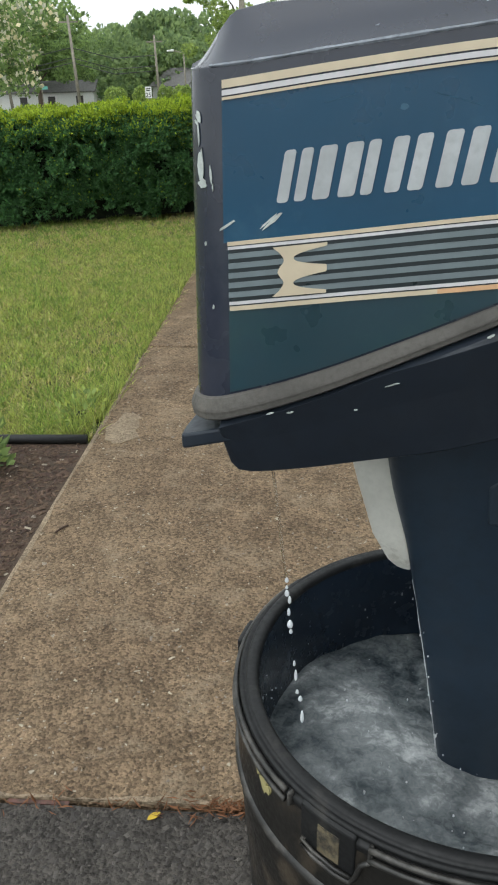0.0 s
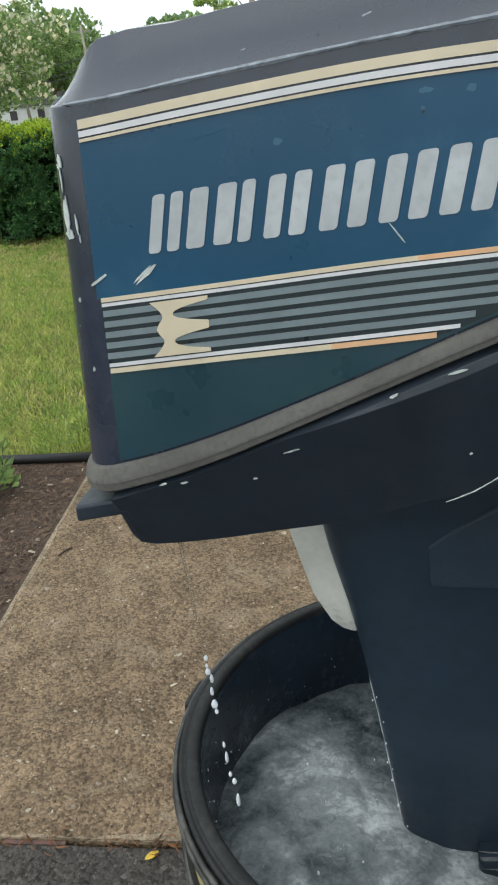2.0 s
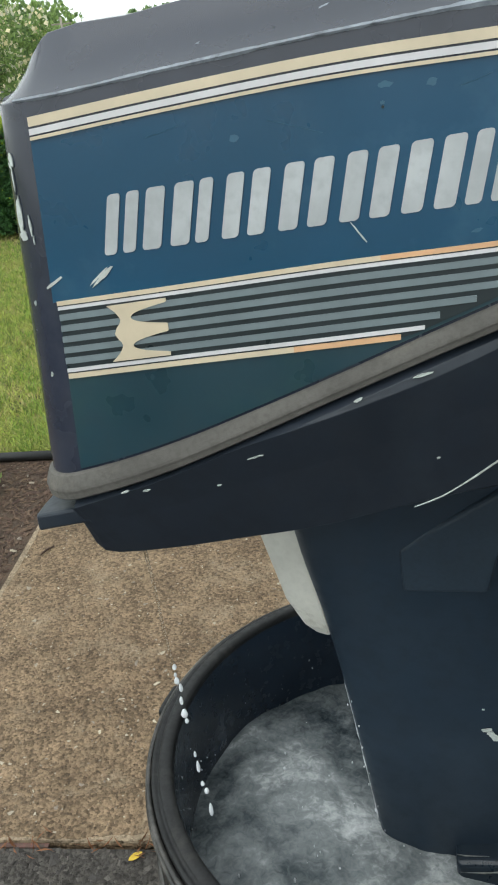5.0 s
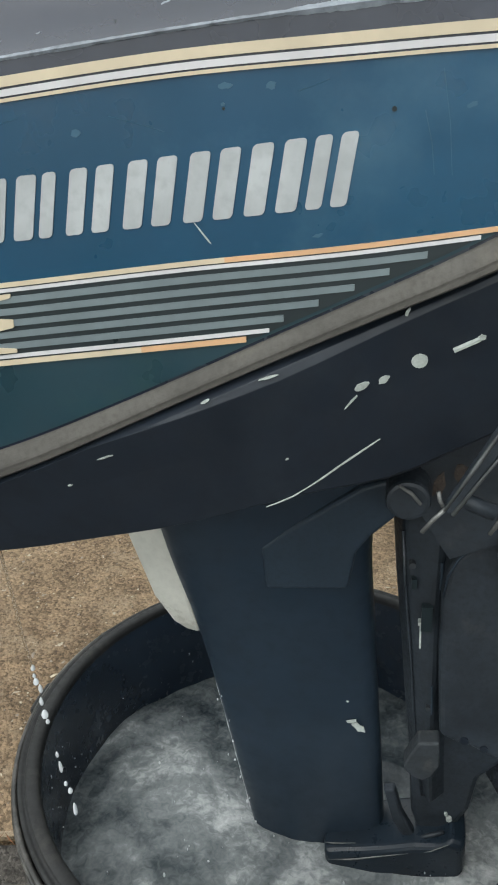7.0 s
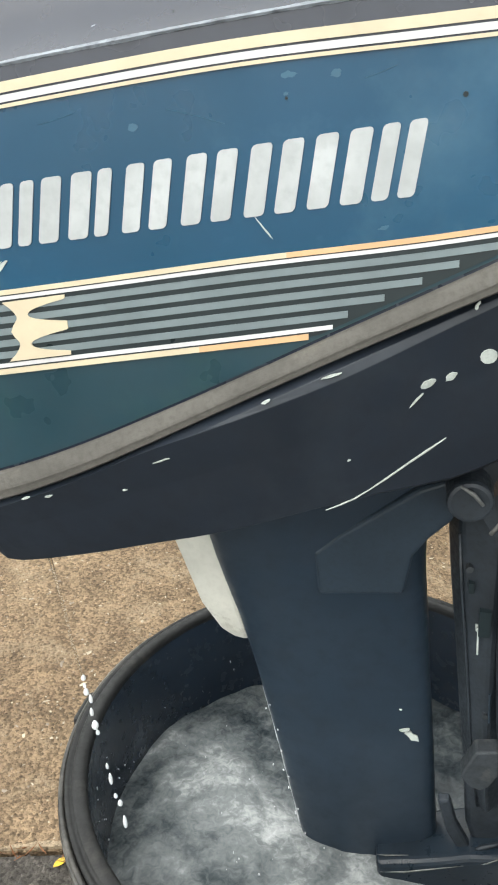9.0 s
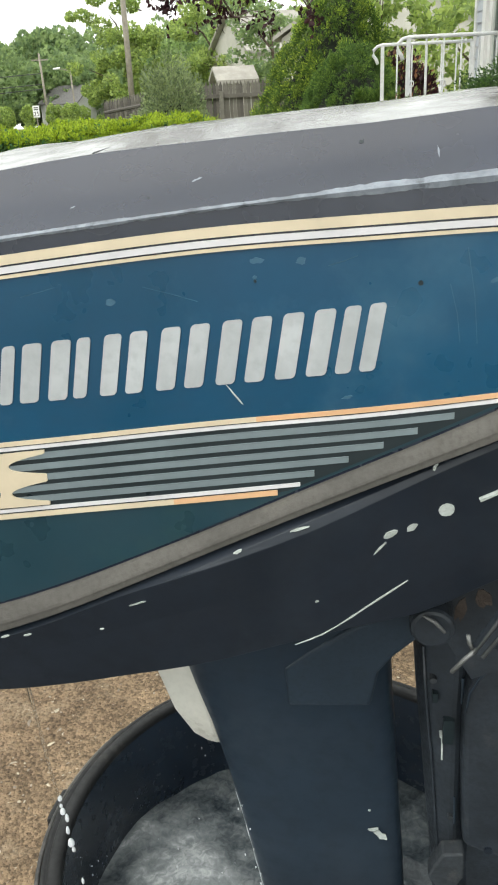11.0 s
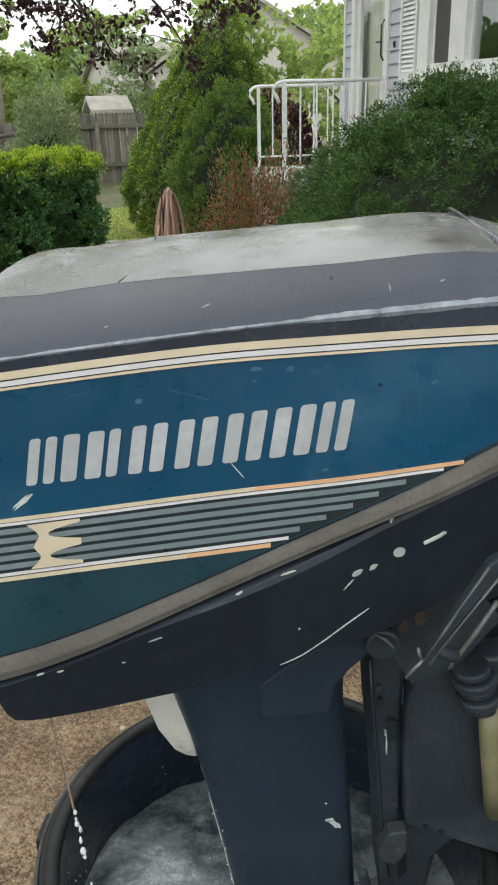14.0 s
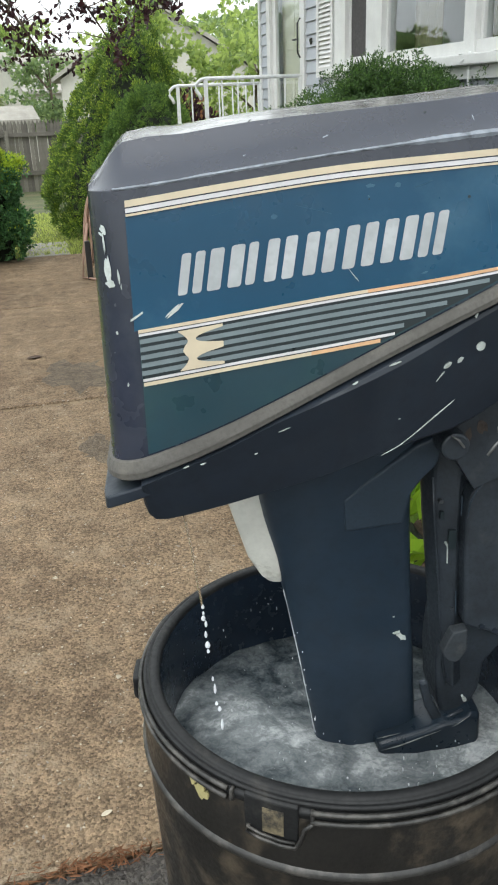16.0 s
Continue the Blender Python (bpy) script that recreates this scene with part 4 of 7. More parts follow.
part("control_rod", tube([(0.273, -0.015, -0.1698), (0.2795, -0.016, -0.1595), (0.2865, -0.016, -0.151)], 0.0014, 8), BARE, motor, "thin worn rod end", True)
part("control_rod", tube([(0.2808, -0.016, -0.1415), (0.282, -0.016, -0.1475), (0.2838, -0.016, -0.1508)], 0.0013, 8), BARE, motor, "", True)
part("control_rod", tube([(0.3172, 0.03, -0.1966), (0.3229, 0.03, -0.1856), (0.3364, 0.03, -0.161), (0.3515, 0.03, -0.131)], [0.0014, 0.002, 0.0024, 0.002], 8), BARE, motor, "bent worn rod", True)
part("link_sleeve", tube([(0.291, 0.0, -0.1525), (0.302, 0.0, -0.1575), (0.315, 0.0, -0.1625)], [0.0042, 0.005, 0.005], 12), BRACKET, motor, "dark sleeve across the mount", True)
part("link_plate", plate([(0.262, -0.16), (0.33, -0.12), (0.37, -0.18), (0.335, -0.23), (0.297, -0.248), (0.277, -0.215)], 0.075, 0.1), BRACKET, motor, "dark link plate")
part("rust_spot", chip_shape(0.2865, -0.187, 0.005, 0.012, -0.2, 5, lambda u, z: 0.0745), RUSTY, motor, "rusty patch beside the pivot")
part("rust_spot", chip_shape(0.301, -0.178, 0.006, 0.008, 0.5, 8, lambda u, z: 0.0745), RUSTY, motor)
part("hose_sleeve", tube([(0.366, 0.066, -0.262), (0.3695, 0.064, -0.3), (0.3775, 0.066, -0.355), (0.385, 0.075, -0.4)], 0.0105, 12), YELLOWED, motor, "yellowed hose sleeve", True)
for k, r in enumerate((0.017, 0.021, 0.017, 0.021, 0.016)):
    a = Vector((0.346 + 0.003 * k, 0.068, -0.222 - 0.0095 * k))
    rounded(part("bellows_ring", tube([a, a + Vector((0.0016, 0, -0.0085))], r, 18), BRACKET, motor), 0.0025, 2, 30)
rounded(part("pivot_knuckle", disc(0.2655, -0.188, 0.0152, 0.05, 0.13, 24), BRACKET, motor, "worn pivot knuckle"), 0.003, 2, 30)
# ribs, painted slot shade, bolts and small fittings of the mount
# black blocks on the surface stand in for shade inside two slots
part("slot", box(0.2815, 0.0985, -0.3335, 0.29, 0.104, -0.31), BLACKDECAL, motor, "black block painted as the shade in a slot")
part("slot", box(0.2725, 0.1045, -0.298, 0.2765, 0.11, -0.289), BLACKDECAL, motor)
for u, w, z, r, m in ((0.2725, 0.1045, -0.2764, 0.0028, TABDARK), (0.2812, 0.1015, -0.3292, 0.0018, CHIP), (0.292, 0.1, -0.415, 0.0022, TABDARK), (0.322, 0.083, -0.43, 0.0034, NAVY), (0.338, 0.083, -0.437, 0.0034, NAVY), (0.3193, 0.1115, -0.557, 0.0026, CHIP), (0.3165, 0.1125, -0.552, 0.0016, CHIP)):
    part("bolt", disc(u, z, r, w, w + 0.008, 10), m, motor)
part("worn_edge", tube([(0.2815, 0.1015, -0.331), (0.2822, 0.1015, -0.3525)], 0.0008, 6), CHIP, motor)
part("worn_edge", tube([(0.294, 0.0995, -0.268), (0.2945, 0.0995, -0.292)], 0.0011, 6), LEGPANEL, motor)
part("worn_edge", tube([(0.294, 0.0995, -0.39), (0.2955, 0.0995, -0.42)], 0.0009, 6), LEGPANEL, motor)
part("control_rod", tube([(0.2585, 0.045, -0.173), (0.267, 0.046, -0.179), (0.2735, 0.048, -0.188)], [0.0008, 0.0014, 0.0012], 8), BARE, motor, "", True)
part("fuel_hose", tube([(0.3, 0.12, -0.23), (0.315, 0.1, -0.222), (0.335, 0.09, -0.2), (0.36, 0.08, -0.17), (0.4, 0.08, -0.15)], 0.0055, 10), DARK, motor, "thin black fuel hose", True)


# worn paint


def lower_w(u, z, lift=0.0007):
    zl, zu, o = ledge_z(u), under_z(u), lower_out(u)
    if z > zl:
        return TUMBLE * z - o - lift
    k = min(1, max(0, (zl - z) / max(0.01, zl - zu)))
    return TUMBLE * zl - o + 0.003 * min(1, k * 3) + 0.015 * k ** 1.4 - lift


for cu, cz, ln, th, tl in ((0.2352, -0.0847, 0.0055, 0.0022, 0.4), (0.2469, -0.0812, 0.0042, 0.0022, 0.5), (0.2995, -0.0575, 0.0026, 0.0026, 0.3), (0.2295, -0.0945, 0.006, 0.0009, 0.9), (0.1477, -0.091, 0.003, 0.0011, 0.5), (0.1835, -0.0765, 0.0055, 0.0007, 0.3), (0.2585, -0.0405, 0.0032, 0.001, 1.2), (0.0841, -0.1297, 0.0055, 0.0006, 0.35), (0.058, -0.152, 0.0015, 0.0007, 0.2), (0.010, -0.156, 0.003, 0.0008, 0.3), (-0.005, -0.1578, 0.003, 0.0007, 0.3), (0.192, -0.133, 0.0014, 0.0008, 0.3)):
    part("paint_chip", chip_shape(cu, cz, ln, th, tl, int(cu * 9000), lower_w), CHIP, motor)
part("paint_chip", chip_shape(0.2664, -0.0702, 0.0047, 0.0045, 0.0, 2, lower_w, rough=0.1), CHIP, motor, "round bare spot")
part("paint_chip", tube([(u, lower_w(u, z), z) for u, z in ((0.2845, -0.0645), (0.291, -0.0615), (0.298, -0.0582))], 0.0016, 6), CHIP, motor, "straight bare streak")
scratch_line = curve([(0.177, -0.1705), (0.1942, -0.1622), (0.2064, -0.1534), (0.2252, -0.1378), (0.2463, -0.1212)])
scratch = [(u, scratch_line(u)) for u in np.linspace(0.1775, 0.2463, 9)]
part("scratch", tube([(u, lower_w(u, z, 0.0), z) for u, z in scratch], [0.0003, 0.0005, 0.0006, 0.0004, 0.0007, 0.0007, 0.0008, 0.0007, 0.0003], 5), CHIP, motor, "long pale scratch")
on_cover = lambda u, z: side_w(max(u, REAR + 0.001), z, 0.0007)
for cu, cz, ln, th, tl in ((-0.0605, 0.047, 0.0028, 0.0042, 0.4), (-0.0625, 0.043, 0.0012, 0.0035, 0.9), (-0.0608, 0.036, 0.0011, 0.009, 0.05), (-0.0593, 0.015, 0.0031, 0.0125, 0.02), (-0.0578, 0.003, 0.005, 0.0036, 0.15), (-0.0505, 0.01, 0.0009, 0.007, 0.1), (-0.049, 0.001, 0.0005, 0.003, 0), (-0.056, -0.038, 0.0012, 0.0016, 0), (-0.0500, -0.083, 0.001, 0.0016, 0)):
    part("paint_chip", chip_shape(cu, cz, ln, th, tl, int(cz * 9000 + 77), on_cover), CHIP, motor)
for cu, cz, ln, th, tl in ((-0.004, -0.0195, 0.011, 0.0013, 0.72), (-0.009, -0.0215, 0.009, 0.0008, 0.72), (-0.038, -0.024, 0.007, 0.0012, 0.55), (0.148, 0.001, 0.008, 0.0005, -0.9)):
    part("scratch", chip_shape(cu, cz, ln, th, tl, int(cu * 7000 + 5), lambda u, z: side_w(u, z, 0.0017)), CHIP, motor)
part("paint_chip", chip_shape(0.2345, -0.453, 0.0085, 0.0038, -0.7, 3, lambda u, z: 0.1095), CHIP, motor)
part("paint_chip", chip_shape(0.229, -0.447, 0.0058, 0.002, 0.25, 6, lambda u, z: 0.1095), CHIP, motor)
part("paint_chip", chip_shape(0.225, -0.425, 0.0012, 0.0008, 0, 4, lambda u, z: 0.1095), CHIP, motor)


def worn_edge(u0, u1, seed, line, offs, thick):
    """An uneven pale line where the paint has rubbed off an edge."""
    r = random.Random(seed)
    n = int((u1 - u0) / 0.0028)
    bm = bmesh.new()
    rows = []
    h = 0.5
    for i in range(n + 1):
        u = u0 + (u1 - u0) * i / n
        h = min(1, max(0.25, h + r.uniform(-0.22, 0.22)))
        t = thick * h * (min(1, (u - u0) / 0.01 + 0.05)) * min(1, (u1 - u) / 0.01 + 0.05)
        w, z = line(u)
        rows.append([bm.verts.new((u, w + offs[0] * 1.0 - 0.0006, z - t * 0.75)), bm.verts.new((u, w - 0.0012, z + 0.0008)), bm.verts.new((u, w + t * 1.0, z + t * 0.62 + 0.0016))])
    for a, b in zip(rows, rows[1:]):
        for k in range(2):
            bm.faces.new((a[k], a[k + 1], b[k + 1], b[k]))
    return bm


# hazy spots, painted dent shade and fine scratches on the decal and the bevel
for cu, cz, ln, th, tl in ((0.1625, 0.0731, 0.004, 0.0018, 0.1), (0.186, 0.0727, 0.0035, 0.002, 0.2), (0.0815, 0.052, 0.0038, 0.0022, 0.0), (0.1613, 0.0645, 0.0014, 0.001, 0.0), (0.284, 0.062, 0.003, 0.0012, 0.3), (0.21, 0.0, 0.003, 0.0012, 0.3)):
    part("scuff_spot", chip_shape(cu, cz, ln, th, tl, int(cu * 5000), lambda u, z: side_w(u, z, 0.0013)), HAZE, motor)
for cu, cz, r in ((0.2471, 0.0608, 0.0013), (0.1615, 0.0625, 0.0008)):
    part("rivet", disc(cu, cz, r, side_w(cu, cz, 0.0014), side_w(cu, cz, 0.0), 12), BLACKDECAL, motor)
for u0, z0, u1, z1 in ((0.2698, 0.0784, 0.2768, 0.0295), (0.262, 0.06, 0.268, 0.03), (0.1, 0.06, 0.13, 0.052), (0.2, 0.07, 0.215, 0.075), (0.03, 0.055, 0.05, 0.06)):
    part("fine_scratch", tube([(u0, side_w(u0, z0, 0.001), z0), ((u0 + u1) / 2 + 0.001, side_w(u0, (z0 + z1) / 2, 0.001), (z0 + z1) / 2), (u1, side_w(u1, z1, 0.001), z1)], 0.00025, 4), HAZE, motor)


def on_bevel(u, z, lift=0.0002):
    zv, zt = bevel_z(u), top_z(u)
    rise = min(1, max(0, (z - zv) / max(0.005, zt - zv)))
    k = (math.sqrt(0.62 ** 2 + 4 * 0.38 * rise) - 0.62) / (2 * 0.38)
    return side_w(u, zv) + (0.045 - side_w(u, zv)) * k - lift


for cu, cz, ln, th, tl in ((0.129, 0.112, 0.0034, 0.0006, 0.35), (0.2545, 0.1225, 0.0005, 0.003, 0.1), (0.06, 0.1, 0.0018, 0.0004, 0.3), (0.29, 0.126, 0.0024, 0.0005, 0.3), (-0.01, 0.099, 0.0024, 0.0004, 0.3)):
    part("scuff_spot", chip_shape(cu, cz, ln, th, tl, int(cu * 6000 + 11), on_bevel), SCUFF, motor)
# flat black flakes painted as the shade in two small dents
for cu, cz, r in ((0.2155, 0.1275, 0.0016), (0.103, 0.104, 0.0009)):
    part("dent", chip_shape(cu, cz, r, r * 0.7, 0.4, int(cu * 3000), on_bevel), BLACKDECAL, motor)
bev_line = lambda u: (side_w(u, bevel_z(u)), bevel_z(u))
for u0, u1, t in ((-0.05, 0.1, 0.0012), (0.092, 0.2, 0.002), (0.19, 0.37, 0.003)):
    part("worn_edge", worn_edge(u0, u1, int(u1 * 1000), bev_line, (0, 0), t), SCUFF, motor, "paint rubbed off the bevel edge")

# ---- trash can with churned water ----
CX, CY, WATER = 0.1875, 0.804, 0.797
can = empty("trash_can", Matrix.Translation((CX, CY, 0)), "scuffed black plastic trash can filled with water", "trash can")
body = revolve([(0.0, 0.0), (0.205, 0.0), (0.212, 0.01), (0.225, 0.4), (0.2415, 0.80), (0.2425, 0.8225), (0.243, 0.842), (0.2412, 0.893), (0.239, 0.905)], 96)
part("body", body, CAN, can, "dusty black tapered wall")
part("hoop", revolve([(0.2415, 0.826), (0.2445, 0.8275), (0.2465, 0.831), (0.2465, 0.834), (0.2445, 0.8375), (0.2415, 0.839)], 96), RING, can, "raised ring with dusty worn edge")
wall = revolve([(0.2195, 0.915), (0.2185, 0.90), (0.216, 0.80), (0.2, 0.1), (0.19, 0.03), (0.0, 0.03)], 96)
part("inner_wall", wall, CANIN, can, "wet black inside with bluish reflection in its colour")
rim = revolve([(0.2195, 0.913), (0.2198, 0.9185), (0.2215, 0.9215), (0.225, 0.9225), (0.2315, 0.922), (0.2325, 0.9205), (0.2335, 0.9175), (0.2355, 0.9185), (0.2382, 0.9188), (0.2397, 0.917), (0.2395, 0.9148), (0.2375, 0.913), (0.2375, 0.911), (0.2395, 0.9098), (0.241, 0.909), (0.2416, 0.9068), (0.2412, 0.904), (0.2405, 0.9025), (0.24, 0.9)], 128)
part("rim", rim, RIM, can, "stepped grey-black rim with two beads")


def at_rim(angle, r, z):
    a = radians(angle)
    return Vector((r * math.cos(a), r * math.sin(a), z))


def latch(a0, a1):
    """Raised catch on the rim with a tan label and a wire-like loop."""
    rows = []
    for k in range(7):
        a = a0 + (a1 - a0) * k / 6
        rows.append([at_rim(a, r, z) for r, z in ((0.231, 0.9195), (0.2428, 0.914), (0.2438, 0.893), (0.2438, 0.872), (0.2405, 0.868), (0.233, 0.89))])
    return loft(rows)


catch = rounded(part("catch", latch(-135.5, -122.0), RIM, can, "moulded catch block"), 0.002, 2, 30)
part("label", loft([[at_rim(-130.6 + 5.2 * k / 5, r, z) for r, z in ((0.2437, 0.9055), (0.2446, 0.893), (0.2446, 0.876), (0.2426, 0.876), (0.2426, 0.893), (0.242, 0.9055))] for k in range(6)]), LABEL, catch, "worn tan label")
loop = [at_rim(a, r, z) for a, r, z in ((-134.2, 0.2445, 0.879), (-134.6, 0.246, 0.871), (-131, 0.247, 0.8685), (-126, 0.247, 0.8665), (-122.6, 0.246, 0.8665), (-121.4, 0.2455, 0.876), (-120.4, 0.2455, 0.892), (-118.6, 0.2455, 0.9005))]
part("loop", tube(loop, 0.0024, 6), RING, catch, "raised loop", True)
part("loop", tube([p + Vector((0, 0, 0.006)) for p in loop[1:5]], 0.0016, 6), RING, catch, "", True)
for a0, a1 in ((-119, -39), (-221, -138)):
    for dz, r in ((0.9115, 0.2428), (0.9015, 0.2442)):
        part("bead", tube([at_rim(a, r, dz) for a in range(a0, a1, 3)], 0.0028, 8), RING, can, "raised dusty bead", True)
    rounded(part("bead_step", loft([[at_rim(a, r, z) for r, z in ((0.238, 0.9145), (0.2448, 0.9135), (0.2462, 0.8995), (0.239, 0.897))] for a in np.linspace(a0 - 0.2, a0 + 0.7, 3) + (0 if a0 == -119 else 82)]), RING, can), 0.002, 2, 30)
tab = rounded(part("handle_lug", loft([[at_rim(a, r, z) for r, z in ((0.231, 0.91), (0.2535, 0.907), (0.2535, 0.879), (0.24, 0.866))] for a in (159.5, 162.5, 165.5, 168.5)]), RIM, can, "square lug on the rim"), 0.003, 2, 30)
for a, z, s, seed in ((-148.6, 0.889, 0.0085, 1), (-146.9, 0.8845, 0.0042, 5), (-151.2, 0.895, 0.0048, 2)):
    r = random.Random(seed)
    ring = [(s * r.uniform(0.5, 1.2) * math.cos(t), s * 1.4 * r.uniform(0.5, 1.2) * math.sin(t)) for t in (2 * math.pi * k / 10 for k in range(10))]
    part("paint_splash", loft([[at_rim(a + x * 230, 0.2436, z + y) for x, y in ring], [at_rim(a + x * 230, 0.2405, z + y) for x, y in ring]]), YELLOW, can, "yellow paint splash")

# water: a churned, frothing surface
FOAM = bpy.data.materials.new("churned_water")
FOAM.use_nodes = True
fn, fl = FOAM.node_tree.nodes, FOAM.node_tree.links
fb = fn["Principled BSDF"]
fb.inputs["Roughness"].default_value, fb.inputs["IOR"].default_value = 0.12, 1.33
fco = fn.new("ShaderNodeTexCoord").outputs["Object"]
f1, f2 = fn.new("ShaderNodeTexNoise"), fn.new("ShaderNodeTexNoise")
for node, s, d, q in ((f1, 15.0, 5.0, 0.58), (f2, 130.0, 3.0, 0.6)):
    node.inputs["Scale"].default_value, node.inputs["Detail"].default_value, node.inputs["Roughness"].default_value = s, d, q
    node.inputs["Distortion"].default_value = 0.9
    fl.new(fco, node.inputs["Vector"])
fr = fn.new("ShaderNodeValToRGB")
fr.color_ramp.elements[0].position, fr.color_ramp.elements[1].position = 0.4, 0.92
fr.color_ramp.elements[0].color, fr.color_ramp.elements[1].color = (0.03, 0.04, 0.048, 1), (0.75, 0.77, 0.77, 1)
for at, c in ((0.5, (0.085, 0.1, 0.108, 1)), (0.68, (0.23, 0.25, 0.255, 1))):
    fr.color_ramp.elements.new(at).color = c
# froth gathers along the near wall and round the leg
froth = None
for fx, fy, reach in ((0.02, -0.2, 0.12), (0.05, -0.07, 0.08), (-0.12, -0.15, 0.11), (0.15, -0.1, 0.1), (-0.06, -0.02, 0.07), (-0.13, 0.08, 0.06)):
    dist = fn.new("ShaderNodeVectorMath")
    dist.operation = "DISTANCE"
    dist.inputs[1].default_value = (fx, fy, 0)
    fl.new(fco, dist.inputs[0])
    near = fn.new("ShaderNodeMapRange")
    near.interpolation_type = "SMOOTHSTEP"
    for i, v in zip((1, 2, 3, 4), (0.0, reach * 1.7, 0.225, 0.0)):
        near.inputs[i].default_value = v
    fl.new(dist.outputs["Value"], near.inputs[0])
    if froth is None:
        froth = near.outputs[0]
    else:
        most = fn.new("ShaderNodeMath")
        most.operation = "MAXIMUM"
        fl.new(froth, most.inputs[0])
        fl.new(near.outputs[0], most.inputs[1])
        froth = most.outputs[0]
whole = fn.new("ShaderNodeMath")
grainy = fn.new("ShaderNodeMix")
grainy.inputs[0].default_value = 0.3
fl.new(f1.outputs["Fac"], grainy.inputs[2])
fl.new(f2.outputs["Fac"], grainy.inputs[3])
fl.new(grainy.outputs[0], whole.inputs[0])
fl.new(froth, whole.inputs[1])
fl.new(whole.outputs[0], fr.inputs[0])
fl.new(fr.outputs[0], fb.inputs["Base Color"])
fbump = fn.new("ShaderNodeBump")
fbump.inputs["Strength"].default_value, fbump.inputs["Distance"].default_value = 0.12, 0.003
fl.new(grainy.outputs[0], fbump.inputs["Height"])
fl.new(fbump.outputs[0], fb.inputs["Normal"])


def water_height(x, y):
    """Churned level: slow heave, sharp little crests, boiling froth in front of the leg and a hollow behind it."""
    heave = 0.005 * noise.fractal(Vector((x * 13, y * 13, 3.1)), 0.9, 2.0, 3)
    crest = (1 - abs(noise.noise(Vector((x * 26 + 0.4, y * 26, 5.2))))) ** 4
    fine = noise.fractal(Vector((x * 75, y * 75, 8.0)), 0.8, 2.1, 3)
    boil = math.exp(-((x - 0.03) ** 2 / 0.02 + (y + 0.17) ** 2 / 0.004)) + 0.3 * math.exp(-((x - 0.17) ** 2 + (y + 0.06) ** 2) / 0.004) + 0.8 * math.exp(-((x + 0.06) ** 2 + (y + 0.04) ** 2) / 0.003) + 0.5 * math.exp(-((x + 0.13) ** 2 + (y + 0.05) ** 2) / 0.004)
    puff = abs(noise.fractal(Vector((x * 24, y * 24, 1.7)), 1.1, 2.0, 3))
    near_leg = math.exp(-((x - 0.035) ** 2 / 0.006 + y * y / 0.0016))
    return heave + 0.0008 * crest + 0.0005 * fine + 0.005 * boil * puff + 0.005 * boil - 0.012 * near_leg - 0.011 * math.exp(-((x - 0.09) ** 2 / 0.006 + (y + 0.065) ** 2 / 0.0016)) + 0.012 * max(0.0, min(1.0, (-x - 0.02) / 0.16)) + 0.007 * math.exp(-((x + 0.11) ** 2 + (y - 0.02) ** 2) / 0.005)


verts, faces = [(0, 0, water_height(0, 0))], []
RN, AN = 105, 320
for i in range(1, RN + 1):
    for k in range(AN):
        r, a = 0.2168 * i / RN, 2 * math.pi * k / AN
        x, y = r * math.cos(a), r * math.sin(a)
        verts.append((x, y, water_height(x, y)))
tri = [(0, 1 + k, 1 + (k + 1) % AN) for k in range(AN)]
for i in range(RN - 1):
    for k in range(AN):
        a, b = 1 + i * AN + k, 1 + i * AN + (k + 1) % AN
        c, d = a + AN, b + AN
        tri += [(a, c, d), (a, d, b)]
wm = mesh_np("water", verts, tri, True)
wm.materials.append(FOAM)
water = part("water", wm, None)
water.location = (CX, CY, WATER)
tagged(water, "grey frothing water churned by the running motor", "water")

DROP = glass("frothy_water_drop", (0.9, 0.93, 0.96), 0.15, 1.33)
DROP.node_tree.nodes["Principled BSDF"].inputs["Transmission Weight"].default_value = 0.35


def drop_mesh(stretch):
    bm = bmesh.new()
    bmesh.ops.create_uvsphere(bm, u_segments=10, v_segments=8, radius=1)
    for v in bm.verts:
        v.co.z *= stretch
        v.co.x *= 1 - 0.25 * v.co.z / stretch
        v.co.y *= 1 - 0.25 * v.co.z / stretch
    return done("drop", bm, DROP, True)


THREAD = glass("clear_water", (0.86, 0.82, 0.74), 0.25, 1.12)
THREAD.node_tree.nodes["Principled BSDF"].inputs["Transmission Weight"].default_value = 0.93
stream = empty("telltale_stream", Matrix.Translation((0.0236, 0.71, WATER)), "broken stream of falling cooling water drops", "water drops")
r = random.Random(4)
z = 0.287
shapes = [drop_mesh(s) for s in (1.3, 2.2, 3.4)]
while z > 0.12:
    d = part("drop", r.choice(shapes), None, stream)
    s = r.uniform(0.0012, 0.0029)
    d.location, d.scale = (-0.08 * z + r.uniform(-0.0015, 0.0015), r.uniform(-0.0015, 0.0015), z), (s, s, s * 1.2)
    z -= r.choice((0.007, 0.009, 0.012, 0.02, 0.034))
part("thread", tube([(-0.034, 0.01, 0.395), (-0.0285, 0.004, 0.35), (-0.0262, 0.001, 0.322), (-0.023, 0.0, 0.288)], [0.0013, 0.001, 0.0012, 0.001], 8), THREAD, stream, "thin unbroken thread of water", True)


